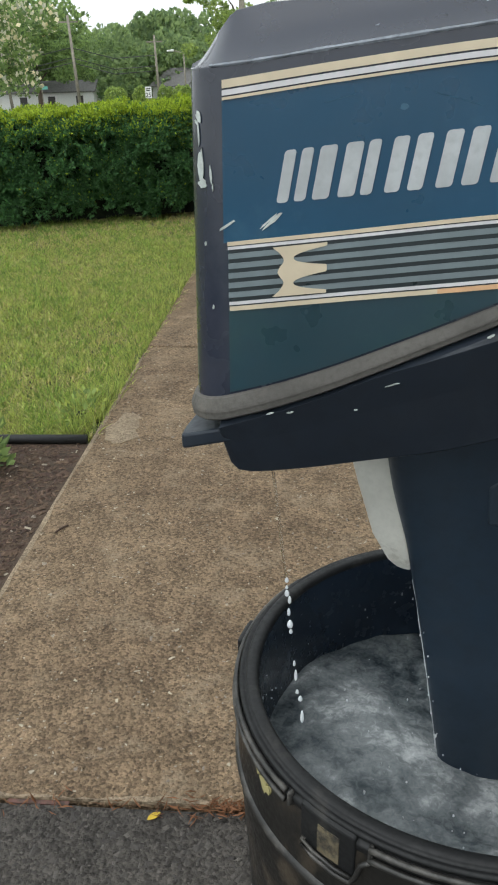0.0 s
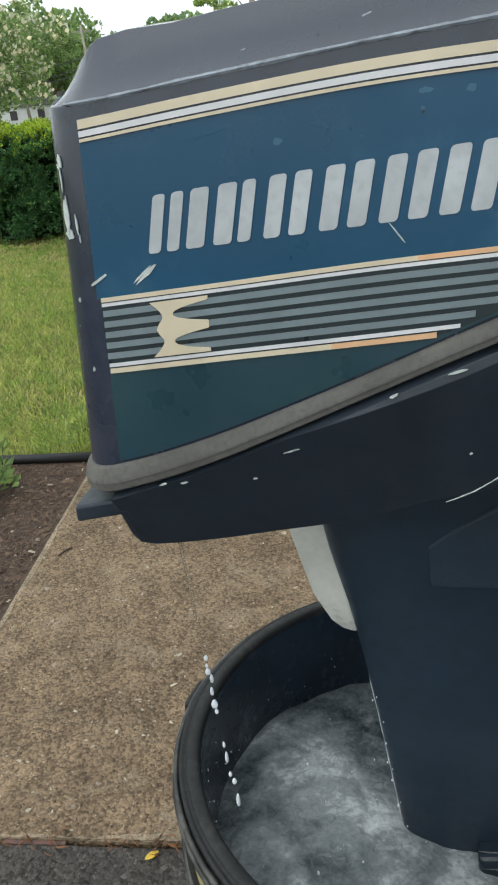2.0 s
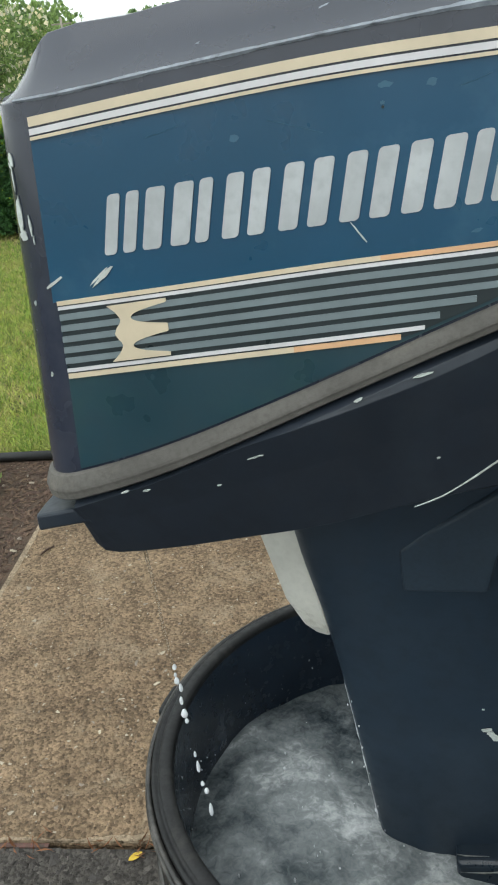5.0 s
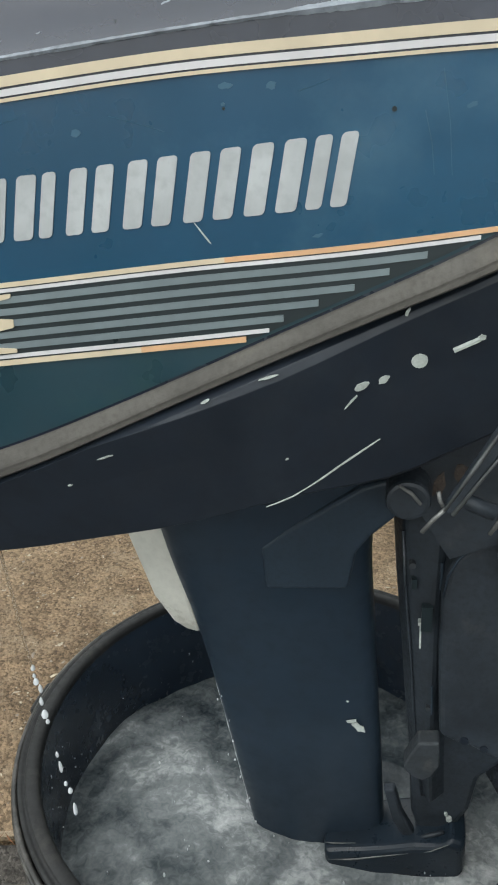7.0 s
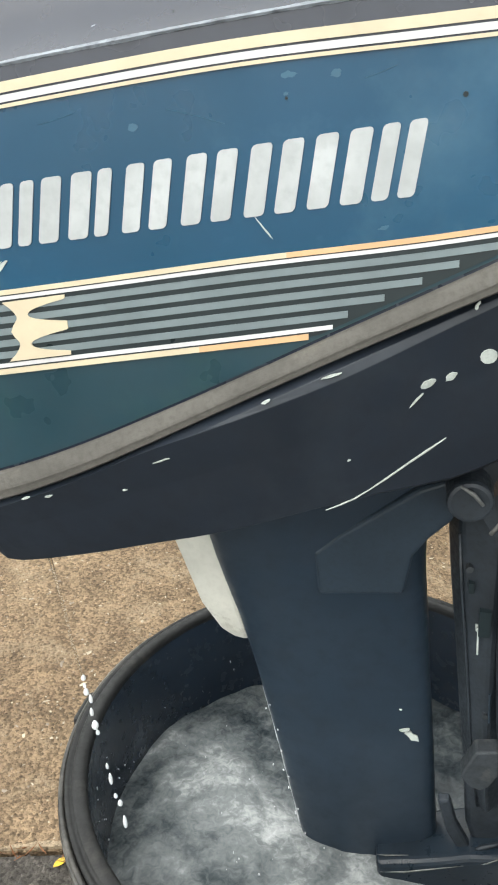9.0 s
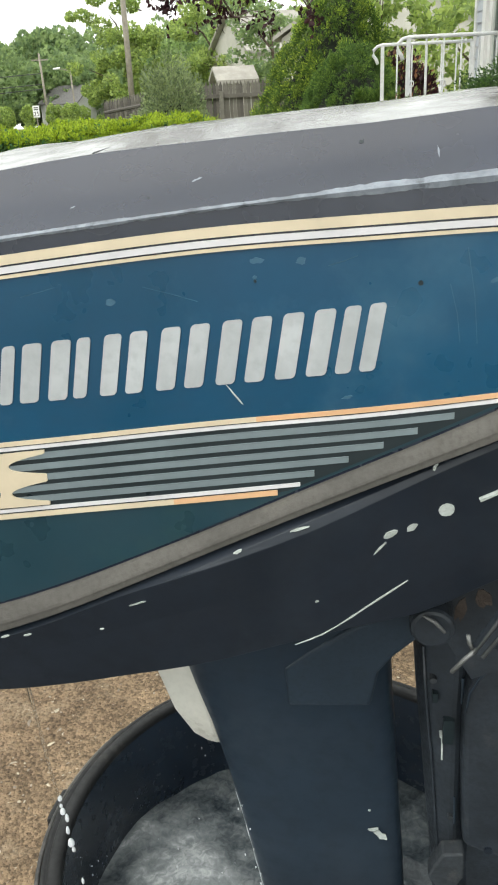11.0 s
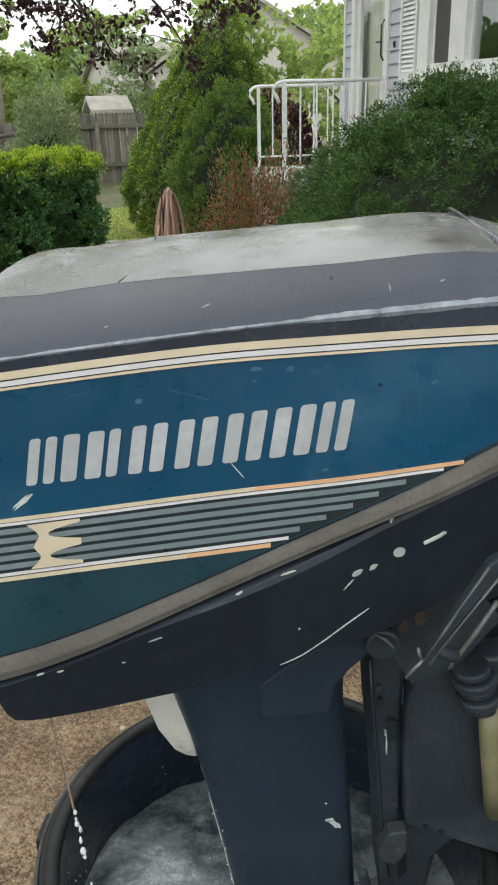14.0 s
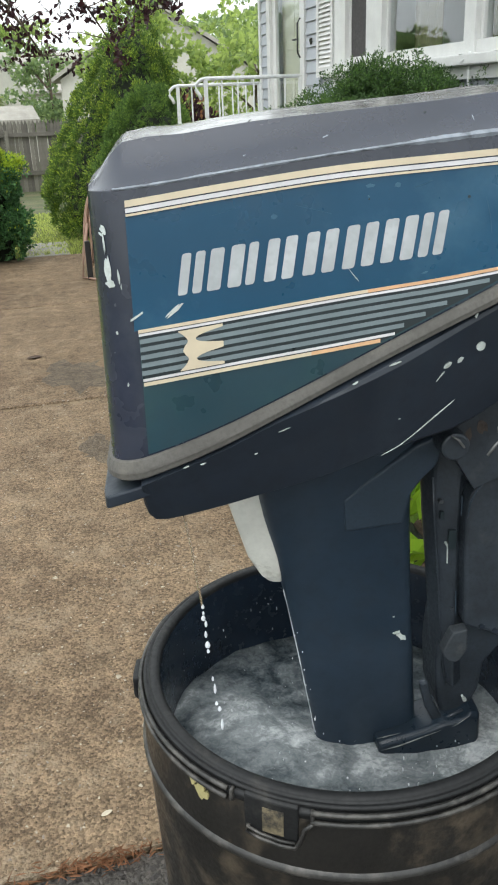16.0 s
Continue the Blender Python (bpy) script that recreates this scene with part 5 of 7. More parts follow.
def droplets(P, size, stretch):
    """Many small drops, each at its own place, size and length, as one mesh."""
    bm = bmesh.new()
    bmesh.ops.create_icosphere(bm, subdivisions=1, radius=1)
    bm.verts.ensure_lookup_table()
    shape = np.array([v.co[:] for v in bm.verts])
    tris = np.array([[v.index for v in f.verts] for f in bm.faces])
    bm.free()
    n = len(P)
    scale = np.stack([size, size, size * stretch], 1)
    verts = (P[:, None] + shape[None] * scale[:, None]).reshape(-1, 3)
    faces = (tris[None] + (np.arange(n) * len(shape))[:, None, None]).reshape(-1, 3)
    me = mesh_np("droplets", verts, faces, True)
    me.materials.append(DROP)
    return me


wr = np.random.default_rng(9)
DP, DS = [], []
for cx, cy, sx, sy, lift, count in ((-0.07, -0.03, 0.05, 0.05, 0.018, 34), (-0.13, 0.03, 0.03, 0.05, 0.012, 12), (0.0, -0.12, 0.07, 0.03, 0.01, 26), (0.12, -0.1, 0.04, 0.04, 0.014, 20), (-0.03, 0.06, 0.04, 0.03, 0.03, 16)):
    q = np.stack([wr.normal(cx, sx, count), wr.normal(cy, sy, count), 0.004 + wr.exponential(lift, count)], 1)
    q = q[np.hypot(q[:, 0], q[:, 1]) < 0.211]
    DP.append(q)
    DS.append(np.minimum(wr.lognormal(-7.5, 0.5, len(q)), 0.0018))
# drops clinging to the wet inside of the can
ang = wr.uniform(radians(60), radians(215), 36)
DP.append(np.stack([0.2162 * np.cos(ang), 0.2162 * np.sin(ang), wr.uniform(0.012, 0.1, 36)], 1))
DS.append(wr.uniform(0.0004, 0.001, 36))
DP, DS = np.concatenate(DP), np.concatenate(DS)
spray = part("water_spray", droplets(DP, DS, wr.uniform(1.0, 4.0, len(DP))), None)
spray.location = (CX, CY, WATER)
tagged(spray, "small drops splashing above the water", "water spray", kind="stuff")
# thin film and a few beads running down the rear edge of the leg
zs = np.linspace(-0.595, -0.385, 26)
film_line = [MOTOR @ Vector((leg_rear(z) + 0.0004 + wr.uniform(-0.0004, 0.0006), LEGW - 0.007, z)) for z in zs]
tagged(part("water_film", tube(film_line, [float(v) for v in wr.uniform(0.0003, 0.0011, 26)], 6), DROP, None, "", True), "pale film of water running down the leg", "water film")
zs = wr.uniform(-0.58, -0.37, 9)
beads = np.array([MOTOR @ Vector((leg_rear(z) + wr.uniform(-0.001, 0.006), LEGW - 0.012 - wr.uniform(0, 0.008), z)) for z in zs])
tagged(part("water_beads", droplets(beads, wr.uniform(0.0004, 0.001, 9), wr.uniform(1.0, 3.0, 9)), None), "bright beads of water running down the leg", "water drops", kind="stuff")

# ---- planting ----


def tufted(C, N, R, tufts, per, spread, seed, stretch=(1, 1, 1), open_=0.75):
    """Leaf places on rounded clumps: each clump carries tufts on its outer side, each tuft a few leaves.
    Gives the places, the ways the leaves point and how far out each tuft stands (0 to 1)."""
    r = np.random.default_rng(seed)
    n = len(C)
    d = N[:, None] + r.normal(0, open_, (n, tufts, 3))
    d /= np.linalg.norm(d, axis=2)[:, :, None] + 1e-9
    out = np.clip((d * N[:, None]).sum(2), 0, 1)
    T = C[:, None] + d * (R[:, None] * r.uniform(0.72, 1.05, (n, tufts)))[:, :, None] * np.array(stretch)
    q = r.normal(0, 1, (n, tufts, per, 3))
    q /= np.linalg.norm(q, axis=3)[..., None]
    P = T[:, :, None] + q * spread * r.uniform(0.3, 1.0, (n, tufts, per))[..., None]
    D = d[:, :, None] * 0.9 + q * 0.8
    return P.reshape(-1, 3), D.reshape(-1, 3), np.repeat(out.ravel(), per)


def shrub(name, centre, radii, n, seed, mats, size, width, label, category, boxy=2.0, lump=0.28, core=0.8, up=0.6, floor=0.0, tips=0.4, outer=0.85, tufts=(70, 16.0)):
    """A rounded bush: a core painted near-black as inner shade and a shell of many leaves pointing outwards."""
    d, r = dome(n, seed)
    d[:, 2] = np.abs(d[:, 2]) * 1.25 - 0.25
    d /= np.linalg.norm(d, axis=1)[:, None]
    s = (1 - lump) + lump * 1.25 * lumps(d, seed, *tufts)
    depth = outer + (1 - outer) * 1.35 * r.uniform(0, 1, n) ** 0.6
    block = 1 / (np.abs(d) ** boxy).sum(1) ** (1 / boxy)
    P = d * (s * depth * block)[:, None] * np.array(radii)
    P[:, 2] += radii[2] * floor
    thing = empty(name, Matrix.Translation(centre), label, category)
    keep = P[:, 2] > 0.01
    P, d, depth = P[keep], d[keep], depth[keep]
    D = d + np.array([0, 0, up])
    tip = r.uniform(0, 1, len(P)) < tips * np.clip((depth - outer) / (1.3 * (1 - outer)), 0.1, 1)
    tagged(leaves("foliage", P[~tip], D[~tip], size, width, mats[0], thing), kind="stuff")
    tagged(leaves("new_growth", P[tip] * 1.02, D[tip], size, width, mats[1], thing), kind="stuff")
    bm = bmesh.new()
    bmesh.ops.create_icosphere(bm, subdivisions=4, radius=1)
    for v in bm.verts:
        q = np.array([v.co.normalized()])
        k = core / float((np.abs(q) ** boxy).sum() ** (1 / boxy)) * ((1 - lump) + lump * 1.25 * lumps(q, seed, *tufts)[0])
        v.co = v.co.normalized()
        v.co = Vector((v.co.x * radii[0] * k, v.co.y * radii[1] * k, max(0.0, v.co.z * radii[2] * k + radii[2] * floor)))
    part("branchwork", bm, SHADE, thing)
    return thing


def cone_tree(name, centre, height, radius, clumps, seed, label, mats=(ARB, ARB_TIP), size=0.026, belly=0.3, fresh=0.4, point=1.25, lean=0.0, high=0.62):
    """A conifer: a pointed column of upright flame-shaped clumps of fine sprays round a heart painted as shade."""
    r = np.random.default_rng(seed)
    z = 1 - r.uniform(0, 1, clumps) ** high
    a = r.uniform(0, 2 * np.pi, clumps)

    def rad(zz, aa):
        prof = np.clip(np.minimum(0.8 + zz / belly * 0.2, np.clip((1 - zz) / (1 - belly), 0, 1) ** (point / 2)), 0.03, 1)
        return radius * prof * (0.93 + 0.07 * np.sin(aa * 3 + seed + 5 * zz))

    R = r.uniform(0.12, 0.24, clumps) * (radius / 1.1) ** 0.5 * (0.55 + 0.45 * (1 - z))
    base = rad(z, a) - R * r.uniform(0.35, 1.15, clumps)
    C = np.stack([base * np.cos(a) + lean * z, base * np.sin(a), z * height * 0.97], 1)
    N = np.stack([np.cos(a), np.sin(a), np.full(clumps, 0.55)], 1)
    N /= np.linalg.norm(N, axis=1)[:, None]
    P, D, out = tufted(C, N, R, 26, 14, 0.034, seed + 1, (1, 1, 1.6), 0.62)
    D[:, 2] += 0.55
    keep = P[:, 2] > 0.02
    P, D, out = P[keep], D[keep], out[keep]
    thing = empty(name, Matrix.Translation(centre), label, "conifer")
    tip = r.uniform(0, 1, len(P)) < 1.4 * fresh * out ** 4 * np.clip(0.3 + D[:, 2] / 1.5, 0, 1)
    leaves("foliage", P[~tip], D[~tip], size, 0.42, mats[0], thing, jitter=0.3)
    leaves("new_growth", P[tip], D[tip], size, 0.42, mats[1], thing, jitter=0.3)
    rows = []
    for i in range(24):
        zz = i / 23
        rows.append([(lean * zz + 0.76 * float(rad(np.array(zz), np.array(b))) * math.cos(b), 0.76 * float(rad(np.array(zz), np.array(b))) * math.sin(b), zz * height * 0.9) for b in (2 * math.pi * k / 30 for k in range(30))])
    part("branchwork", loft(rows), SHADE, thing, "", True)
    return thing


def clump_bush(name, centre, radii, clumps, seed, mats, size, width, label, boxy=3.0, fresh=0.35, R0=(0.11, 0.21), spread=0.036, per=20, skyline=None):
    """A dense clipped bush: overlapping rounded clumps of tufted shoots round a heart painted as shade."""
    r = np.random.default_rng(seed)
    d = r.normal(0, 1, (clumps, 3))
    d[:, 2] = np.abs(d[:, 2])
    d /= np.linalg.norm(d, axis=1)[:, None]
    k = 1 / (np.abs(d) ** boxy).sum(1) ** (1 / boxy)
    R = r.uniform(*R0, clumps)
    C = d * k[:, None] * (np.array(radii) - R.mean() * 0.8) * r.uniform(0.92, 1.04, clumps)[:, None]
    if skyline:
        C[:, 2] *= np.array([skyline(x) for x in C[:, 0]])
    N = d / np.array(radii)
    N[:, 2] += 0.35 / radii[2]
    N /= np.linalg.norm(N, axis=1)[:, None]
    P, D, out = tufted(C, N, R, 26, per, spread, seed + 1, open_=0.6)
    keep = P[:, 2] > 0.02
    P, D, out = P[keep], D[keep], out[keep]
    thing = empty(name, Matrix.Translation(centre), label, "yew bush")
    tip = r.uniform(0, 1, len(P)) < fresh * out ** 2
    leaves("foliage", P[~tip], D[~tip], size, width, mats[0], thing, jitter=0.35)
    leaves("new_growth", P[tip], D[tip], size, width, mats[1], thing, jitter=0.35)
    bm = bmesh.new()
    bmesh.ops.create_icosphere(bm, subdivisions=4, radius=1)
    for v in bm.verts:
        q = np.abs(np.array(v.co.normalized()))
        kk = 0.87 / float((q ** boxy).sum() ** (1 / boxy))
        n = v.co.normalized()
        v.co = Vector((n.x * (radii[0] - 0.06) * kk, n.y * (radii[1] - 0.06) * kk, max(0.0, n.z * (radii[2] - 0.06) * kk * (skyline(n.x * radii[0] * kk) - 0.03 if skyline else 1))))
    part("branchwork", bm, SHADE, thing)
    return thing


HEDGE_A, HEDGE_B, HEDGE_T, HEDGE_D = Vector((-3.25, 8.1)), Vector((0.12, 9.4)), 1.06, 1.15


def hedge():
    run = HEDGE_B - HEDGE_A
    length = run.length
    ang = math.degrees(math.atan2(run.y, run.x))
    thing = empty("hedge", pose(HEDGE_A.x, HEDGE_A.y, 0, 0, 0, ang), "clipped dark green hedge with bright new growth on top", "hedge")
    r = np.random.default_rng(77)
    P, D, O = [], [], []

    def face(C, N, R, tufts, seed):
        p, d, o = tufted(C, N, R, tufts, 18, 0.04, seed, open_=0.6)
        P.append(p)
        D.append(d)
        O.append(o)

    n = 290
    R = r.uniform(0.09, 0.2, n)
    z = r.uniform(0.04, 1, n) ** 0.8 * (HEDGE_T - 0.1)
    C = np.stack([r.uniform(0, length, n), 0.1 + 0.04 * z + r.normal(0, 0.075, n), z], 1)
    N = np.tile([0.0, -0.82, 0.57], (n, 1))
    face(C, N, R, 24, 5)
    for xe, s in ((0, -1.0), (length, 1.0)):
        n = 90
        C = np.stack([np.full(n, xe) - s * 0.12 + r.normal(0, 0.035, n), r.uniform(0.1, HEDGE_D, n), r.uniform(0.04, 1, n) ** 0.8 * (HEDGE_T - 0.1)], 1)
        face(C, np.tile([s * 0.94, 0.0, 0.34], (n, 1)), r.uniform(0.08, 0.17, n), 17, 7 + int(s))
    n = 230
    C = np.stack([r.uniform(0, length, n), r.uniform(0.12, HEDGE_D, n), HEDGE_T - 0.1 + r.normal(0, 0.018, n)], 1)
    face(C, np.tile([0.0, -0.25, 0.97], (n, 1)), r.uniform(0.07, 0.13, n), 17, 11)
    P, D, O = np.concatenate(P), np.concatenate(D), np.concatenate(O)
    keep = P[:, 2] > 0.03
    P, D, O = P[keep], D[keep], O[keep]
    P[:, 2] *= 0.95 + 0.075 * P[:, 0] / length
    fresh = r.uniform(0, 1, len(P)) < np.exp(-np.clip(HEDGE_T - 0.05 - P[:, 2], 0, 9) / 0.085) * (0.35 + 0.65 * O) + 0.05 * O ** 4
    leaves("new_growth", P[fresh], D[fresh] + np.array([0, 0, 0.4]), 0.032, 0.5, HEDGE_NEW, thing, jitter=0.4)
    leaves("foliage", P[~fresh], D[~fresh], 0.034, 0.55, HEDGE_DARK, thing, jitter=0.4)
    # solid core in painted shade, darkens the gaps between clumps
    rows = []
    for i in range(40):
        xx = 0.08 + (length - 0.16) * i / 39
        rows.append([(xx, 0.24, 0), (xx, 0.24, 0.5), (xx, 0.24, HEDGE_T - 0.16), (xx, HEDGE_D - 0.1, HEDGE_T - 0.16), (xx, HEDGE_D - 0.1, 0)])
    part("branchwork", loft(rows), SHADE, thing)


hedge()
cone_tree("arborvitae", (1.5, 11.5, -0.06), 2.7, 1.1, 520, 3, "tall bushy green arborvitae beside the steps", belly=0.16, point=1.22, lean=0.22)
cone_tree("arborvitae", (1.6, 9.9, 0), 1.68, 0.67, 230, 8, "smaller rounded dark green arborvitae", (ARB_DEEP, ARB_MID), 0.024, 0.42, 0.6, 0.85, high=0.95)
yew_top = curve([(-1.0, 0.85), (-0.62, 0.9), (-0.48, 0.92), (-0.37, 0.895), (-0.25, 0.96), (-0.12, 1.005), (0.03, 0.995), (0.14, 0.955), (0.28, 0.97), (0.44, 0.955), (0.6, 0.92), (1.0, 0.85)])
clump_bush("yew_bush", (2.17, 4.85, 0), (0.9, 0.82, 1.63), 520, 21, (YEW, YEW_TIP), 0.016, 0.45, "dense dark green lumpy yew below the window", 4.6, fresh=0.5, R0=(0.08, 0.19), per=24, skyline=yew_top)
clump_bush("yew_bush", (1.75, 5.9, 0), (0.5, 0.5, 1.25), 170, 22, (YEW, YEW_TIP), 0.018, 0.36, "dark green yew beside the stoop", 2.6)
shrub("coppery_shrub", (1.36, 7.1, 0), (0.56, 0.45, 1.3), 16000, 31, (REDLEAF, YEW_TIP), 0.028, 0.45, "loose coppery red shrub in front of the stoop", "shrub", lump=0.45, core=0.5, outer=0.6, tips=0.3)
shrub("plum_shrub", (3.0, 16.5, -0.3), (1.6, 1.0, 2.1), 9000, 33, (PLUM, REDLEAF), 0.09, 0.55, "dark purple shrub behind the stoop", "shrub", tips=0.15)
shrub("olive_shrub", (-0.9, 22.5, -0.6), (1.1, 0.9, 2.3), 16000, 35, (SILVERLEAF, SILVERLEAF), 0.075, 0.5, "silvery green olive shrub by the fence", "shrub", lump=0.4, core=0.6, up=0.05, outer=0.7)
shrub("leafy_plant", (1.12, 2.45, 0), (0.24, 0.34, 0.4), 260, 37, (BROADLEAF, BROADLEAF), 0.12, 0.6, "bright green broad-leaved plant in the bed", "plant", core=0.3, outer=0.5)
shrub("leafy_plant", (-1.36, 3.0, 0), (0.17, 0.2, 0.27), 420, 38, (MAPLE, LIME), 0.05, 0.5, "small green plant in the mulch bed", "plant", core=0.3, outer=0.5)
shrub("weed", (-1.08, 3.62, 0), (0.11, 0.2, 0.08), 110, 39, (LIME, GRASS), 0.032, 0.7, "broad green weed at the path edge", "weed", core=0.2, outer=0.4)


def tree(name, base, height, spread, n, seed, leaf, size, label, crown_from=0.3, trunk=0.12, limbs=7, width=0.6, second=None, second_share=0.0, lean=(0, 0)):
    """A broadleaf tree: tapered trunk, limbs and clumps of leaves with gaps."""
    r = random.Random(seed)
    thing = empty(name, Matrix.Translation(base), label, "tree")
    top = Vector((lean[0], lean[1], height * 0.8))
    fork = Vector((lean[0] * 0.3, lean[1] * 0.3, height * crown_from))
    part("trunk", tube([(0, 0, -0.3), fork * 0.5, fork, fork.lerp(top, 0.5), top], [trunk * 1.2, trunk, trunk * 0.8, trunk * 0.45, trunk * 0.1], 8), TRUNK, thing, "", True)
    ends = []
    for k in range(limbs):
        a = 2 * math.pi * k / limbs + r.uniform(-0.4, 0.4)
        s = fork.lerp(top, r.uniform(0, 0.75))
        e = Vector((math.cos(a) * spread * r.uniform(0.55, 0.95) + lean[0], math.sin(a) * spread * r.uniform(0.55, 0.95) + lean[1], min(height * 0.9, s.z + height * r.uniform(0.08, 0.3))))
        m = s.lerp(e, 0.5) + Vector((0, 0, height * 0.05))
        part("limb", tube([s, m, e], [trunk * 0.4, trunk * 0.25, trunk * 0.06], 6), TRUNK, thing)
        ends += [e, m]
    ends.append(top)
    nr = np.random.default_rng(seed)
    clumps = []
    for e in ends:
        for _ in range(5):
            clumps.append(np.array(e) + nr.normal(0, 1, 3) * np.array([spread * 0.3, spread * 0.3, height * 0.09]))
    clumps = np.array(clumps)
    idx = nr.integers(0, len(clumps), n)
    d = nr.normal(0, 1, (n, 3))
    d /= np.linalg.norm(d, axis=1)[:, None]
    rad = nr.uniform(0.5, 1.0, len(clumps)) * spread * 0.27
    P = clumps[idx] + d * (rad[idx] * nr.uniform(0.6, 1.0, n))[:, None] * np.array([1, 1, 0.75])
    crown = leaves("crown", P, d + np.array([0, 0, 0.3]), size, width, leaf, thing, jitter=0.7)
    if second:
        k = nr.uniform(0, 1, n) < second_share
        leaves("blossom", P[k] + d[k] * 0.05 + np.array([0, 0, 0.06]), d[k] + np.array([0, 0, 1.0]), size * 0.9, 0.9, second, thing, "white flower clusters", jitter=0.5)
    return thing


tree("maple_tree", (-35, 110, -4.6), 11.5, 6.6, 26000, 41, MAPLE, 0.34, "round green maple beside the far white house", 0.22, 0.3)
tree("dogwood_tree", (-9.3, 23.5, -0.55), 4.4, 2.0, 9000, 42, MAPLE, 0.13, "flowering dogwood with white blossom on the lawn", 0.2, 0.07, second=BLOSSOM, second_share=0.3)
tree("dogwood_tree", (-8.6, 19.5, -0.4), 3.8, 1.6, 6000, 43, MAPLE, 0.13, "small flowering dogwood with thin stems", 0.25, 0.06, second=BLOSSOM, second_share=0.25)
tree("young_maple", (-4.5, 50, -1.3), 8.2, 2.2, 14000, 44, LIME, 0.2, "bright yellow-green tree behind the fence", 0.1, 0.18)
tree("young_maple", (2.9, 43, -1.2), 5.4, 2.0, 6000, 46, WOODS, 0.2, "dark green tree behind the fence", 0.1, 0.15)
tree("yard_tree", (6.0, 20.5, -0.5), 4.0, 1.6, 2600, 47, LIME, 0.17, "bright leafy tree in front of the neighbouring house", 0.15, 0.08)
tree("yard_tree", (8.6, 22, -0.5), 3.4, 1.3, 1800, 48, LIME, 0.17, "light green small tree by the neighbouring house", 0.15, 0.07)
tree("yard_tree", (12.5, 38, -1), 8.0, 2.9, 9000, 49, WOODS, 0.2, "tall dark tree behind the neighbouring roof", 0.2, 0.2)
tree("yard_tree", (3.6, 19.5, -0.4), 4.4, 1.5, 3500, 50, LIME, 0.16, "thin light green sapling by the fence", 0.25, 0.05)

tree("young_maple", (0.5, 58, -1.5), 7.6, 3.0, 16000, 53, LIME, 0.22, "hazy green tree beyond the fence", 0.12, 0.2)
tree("lawn_tree", (-18, 22, -0.5), 9.0, 4.5, 9000, 52, MAPLE, 0.3, "tall green shade tree on the lawn", 0.25, 0.25)


def woods(name, x0, x1, y0, y1, h0, h1, count, seed, leaf, size, label):
    """A far wood as one body of leaf clumps."""
    r = np.random.default_rng(seed)
    P, D = [], []
    for _ in range(count):
        x, y, h = r.uniform(x0, x1), r.uniform(y0, y1), r.uniform(h0, h1)
        s = h * r.uniform(0.3, 0.45)
        g = fall(0, y)
        m = 1100
        d = r.normal(0, 1, (m, 3))
        d /= np.linalg.norm(d, axis=1)[:, None]
        k = 0.7 + 0.35 * lumps(d, int(abs(x) * 7 + y), 24, 14.0)
        P.append(np.array([x, y, g + h * 0.55]) + d * k[:, None] * np.array([s, s, h * 0.5]))
        D.append(d)
    leaves_ob = leaves(name, np.concatenate(P), np.concatenate(D) + np.array([0, 0, 0.3]), size, 0.8, leaf, None, jitter=0.6)
    return tagged(leaves_ob, label, "woods", kind="stuff")


woods("far_woods", -75, 40, 140, 190, 12.5, 15.5, 160, 61, WOODS, 0.85, "distant green wooded ridge along the horizon")
woods("far_woods", -30, 2, 112, 140, 8.0, 10.5, 32, 62, WOODS, 0.65, "dark green roadside trees")
woods("far_woods", -62, -36, 125, 140, 13.5, 16.5, 26, 63, MAPLE, 0.65, "mixed green trees behind the far houses")
woods("far_woods", 6, 60, 60, 90, 6.0, 9.5, 36, 64, WOODS, 0.5, "green trees behind the neighbouring gardens")
woods("far_woods", -7, 14, 78, 100, 7.0, 9.0, 16, 66, MAPLE, 0.45, "bright green trees beyond the back gardens")
woods("roadside_shrubs", -20, -12, 84, 90, 2.0, 2.5, 8, 65, LIME, 0.2, "rounded bright green shrubs by the street")

# purple-leaved plum whose branches hang into view
plum = empty("plum_tree", Matrix.Translation((-5.2, 4.6, 0)), "purple-leaved plum tree with hanging branches", "tree")
part("trunk", tube([(0, 0, -0.2), (0.05, 0.05, 1.2), (0.25, 0.15, 2.4), (0.9, 0.5, 3.6)], [0.14, 0.12, 0.1, 0.05], 10), TRUNK, plum, "", True)
PL, PD = [], []
pr = random.Random(12)
sprays = []
for start, end in (((0.9, 0.5, 3.6), (5.05, 1.75, 1.98)), ((0.9, 0.5, 3.6), (5.5, 2.0, 1.86)), ((0.9, 0.5, 3.6), (5.3, 1.5, 2.12)), ((0.9, 0.5, 3.6), (5.95, 1.9, 1.95)), ((0.9, 0.5, 3.6), (6.4, 2.1, 2.16)), ((0.9, 0.5, 3.6), (5.85, 1.4, 2.22)), ((0.9, 0.5, 3.6), (4.75, 1.95, 2.2)), ((0.25, 0.15, 2.4), (-2.4, -1.6, 3.1)), ((0.9, 0.5, 3.6), (2.3, -2.0, 3.8))):
    rise = 1.0 if end[2] < 2.5 else 0.3
    sprays.append((start, (start[0] + (end[0] - start[0]) * 0.45, start[1] + (end[1] - start[1]) * 0.4, 3.7 + 0.3 * rise), (end[0] - 0.35 * rise, end[1] - 0.05, end[2] + 0.75 * rise), end))
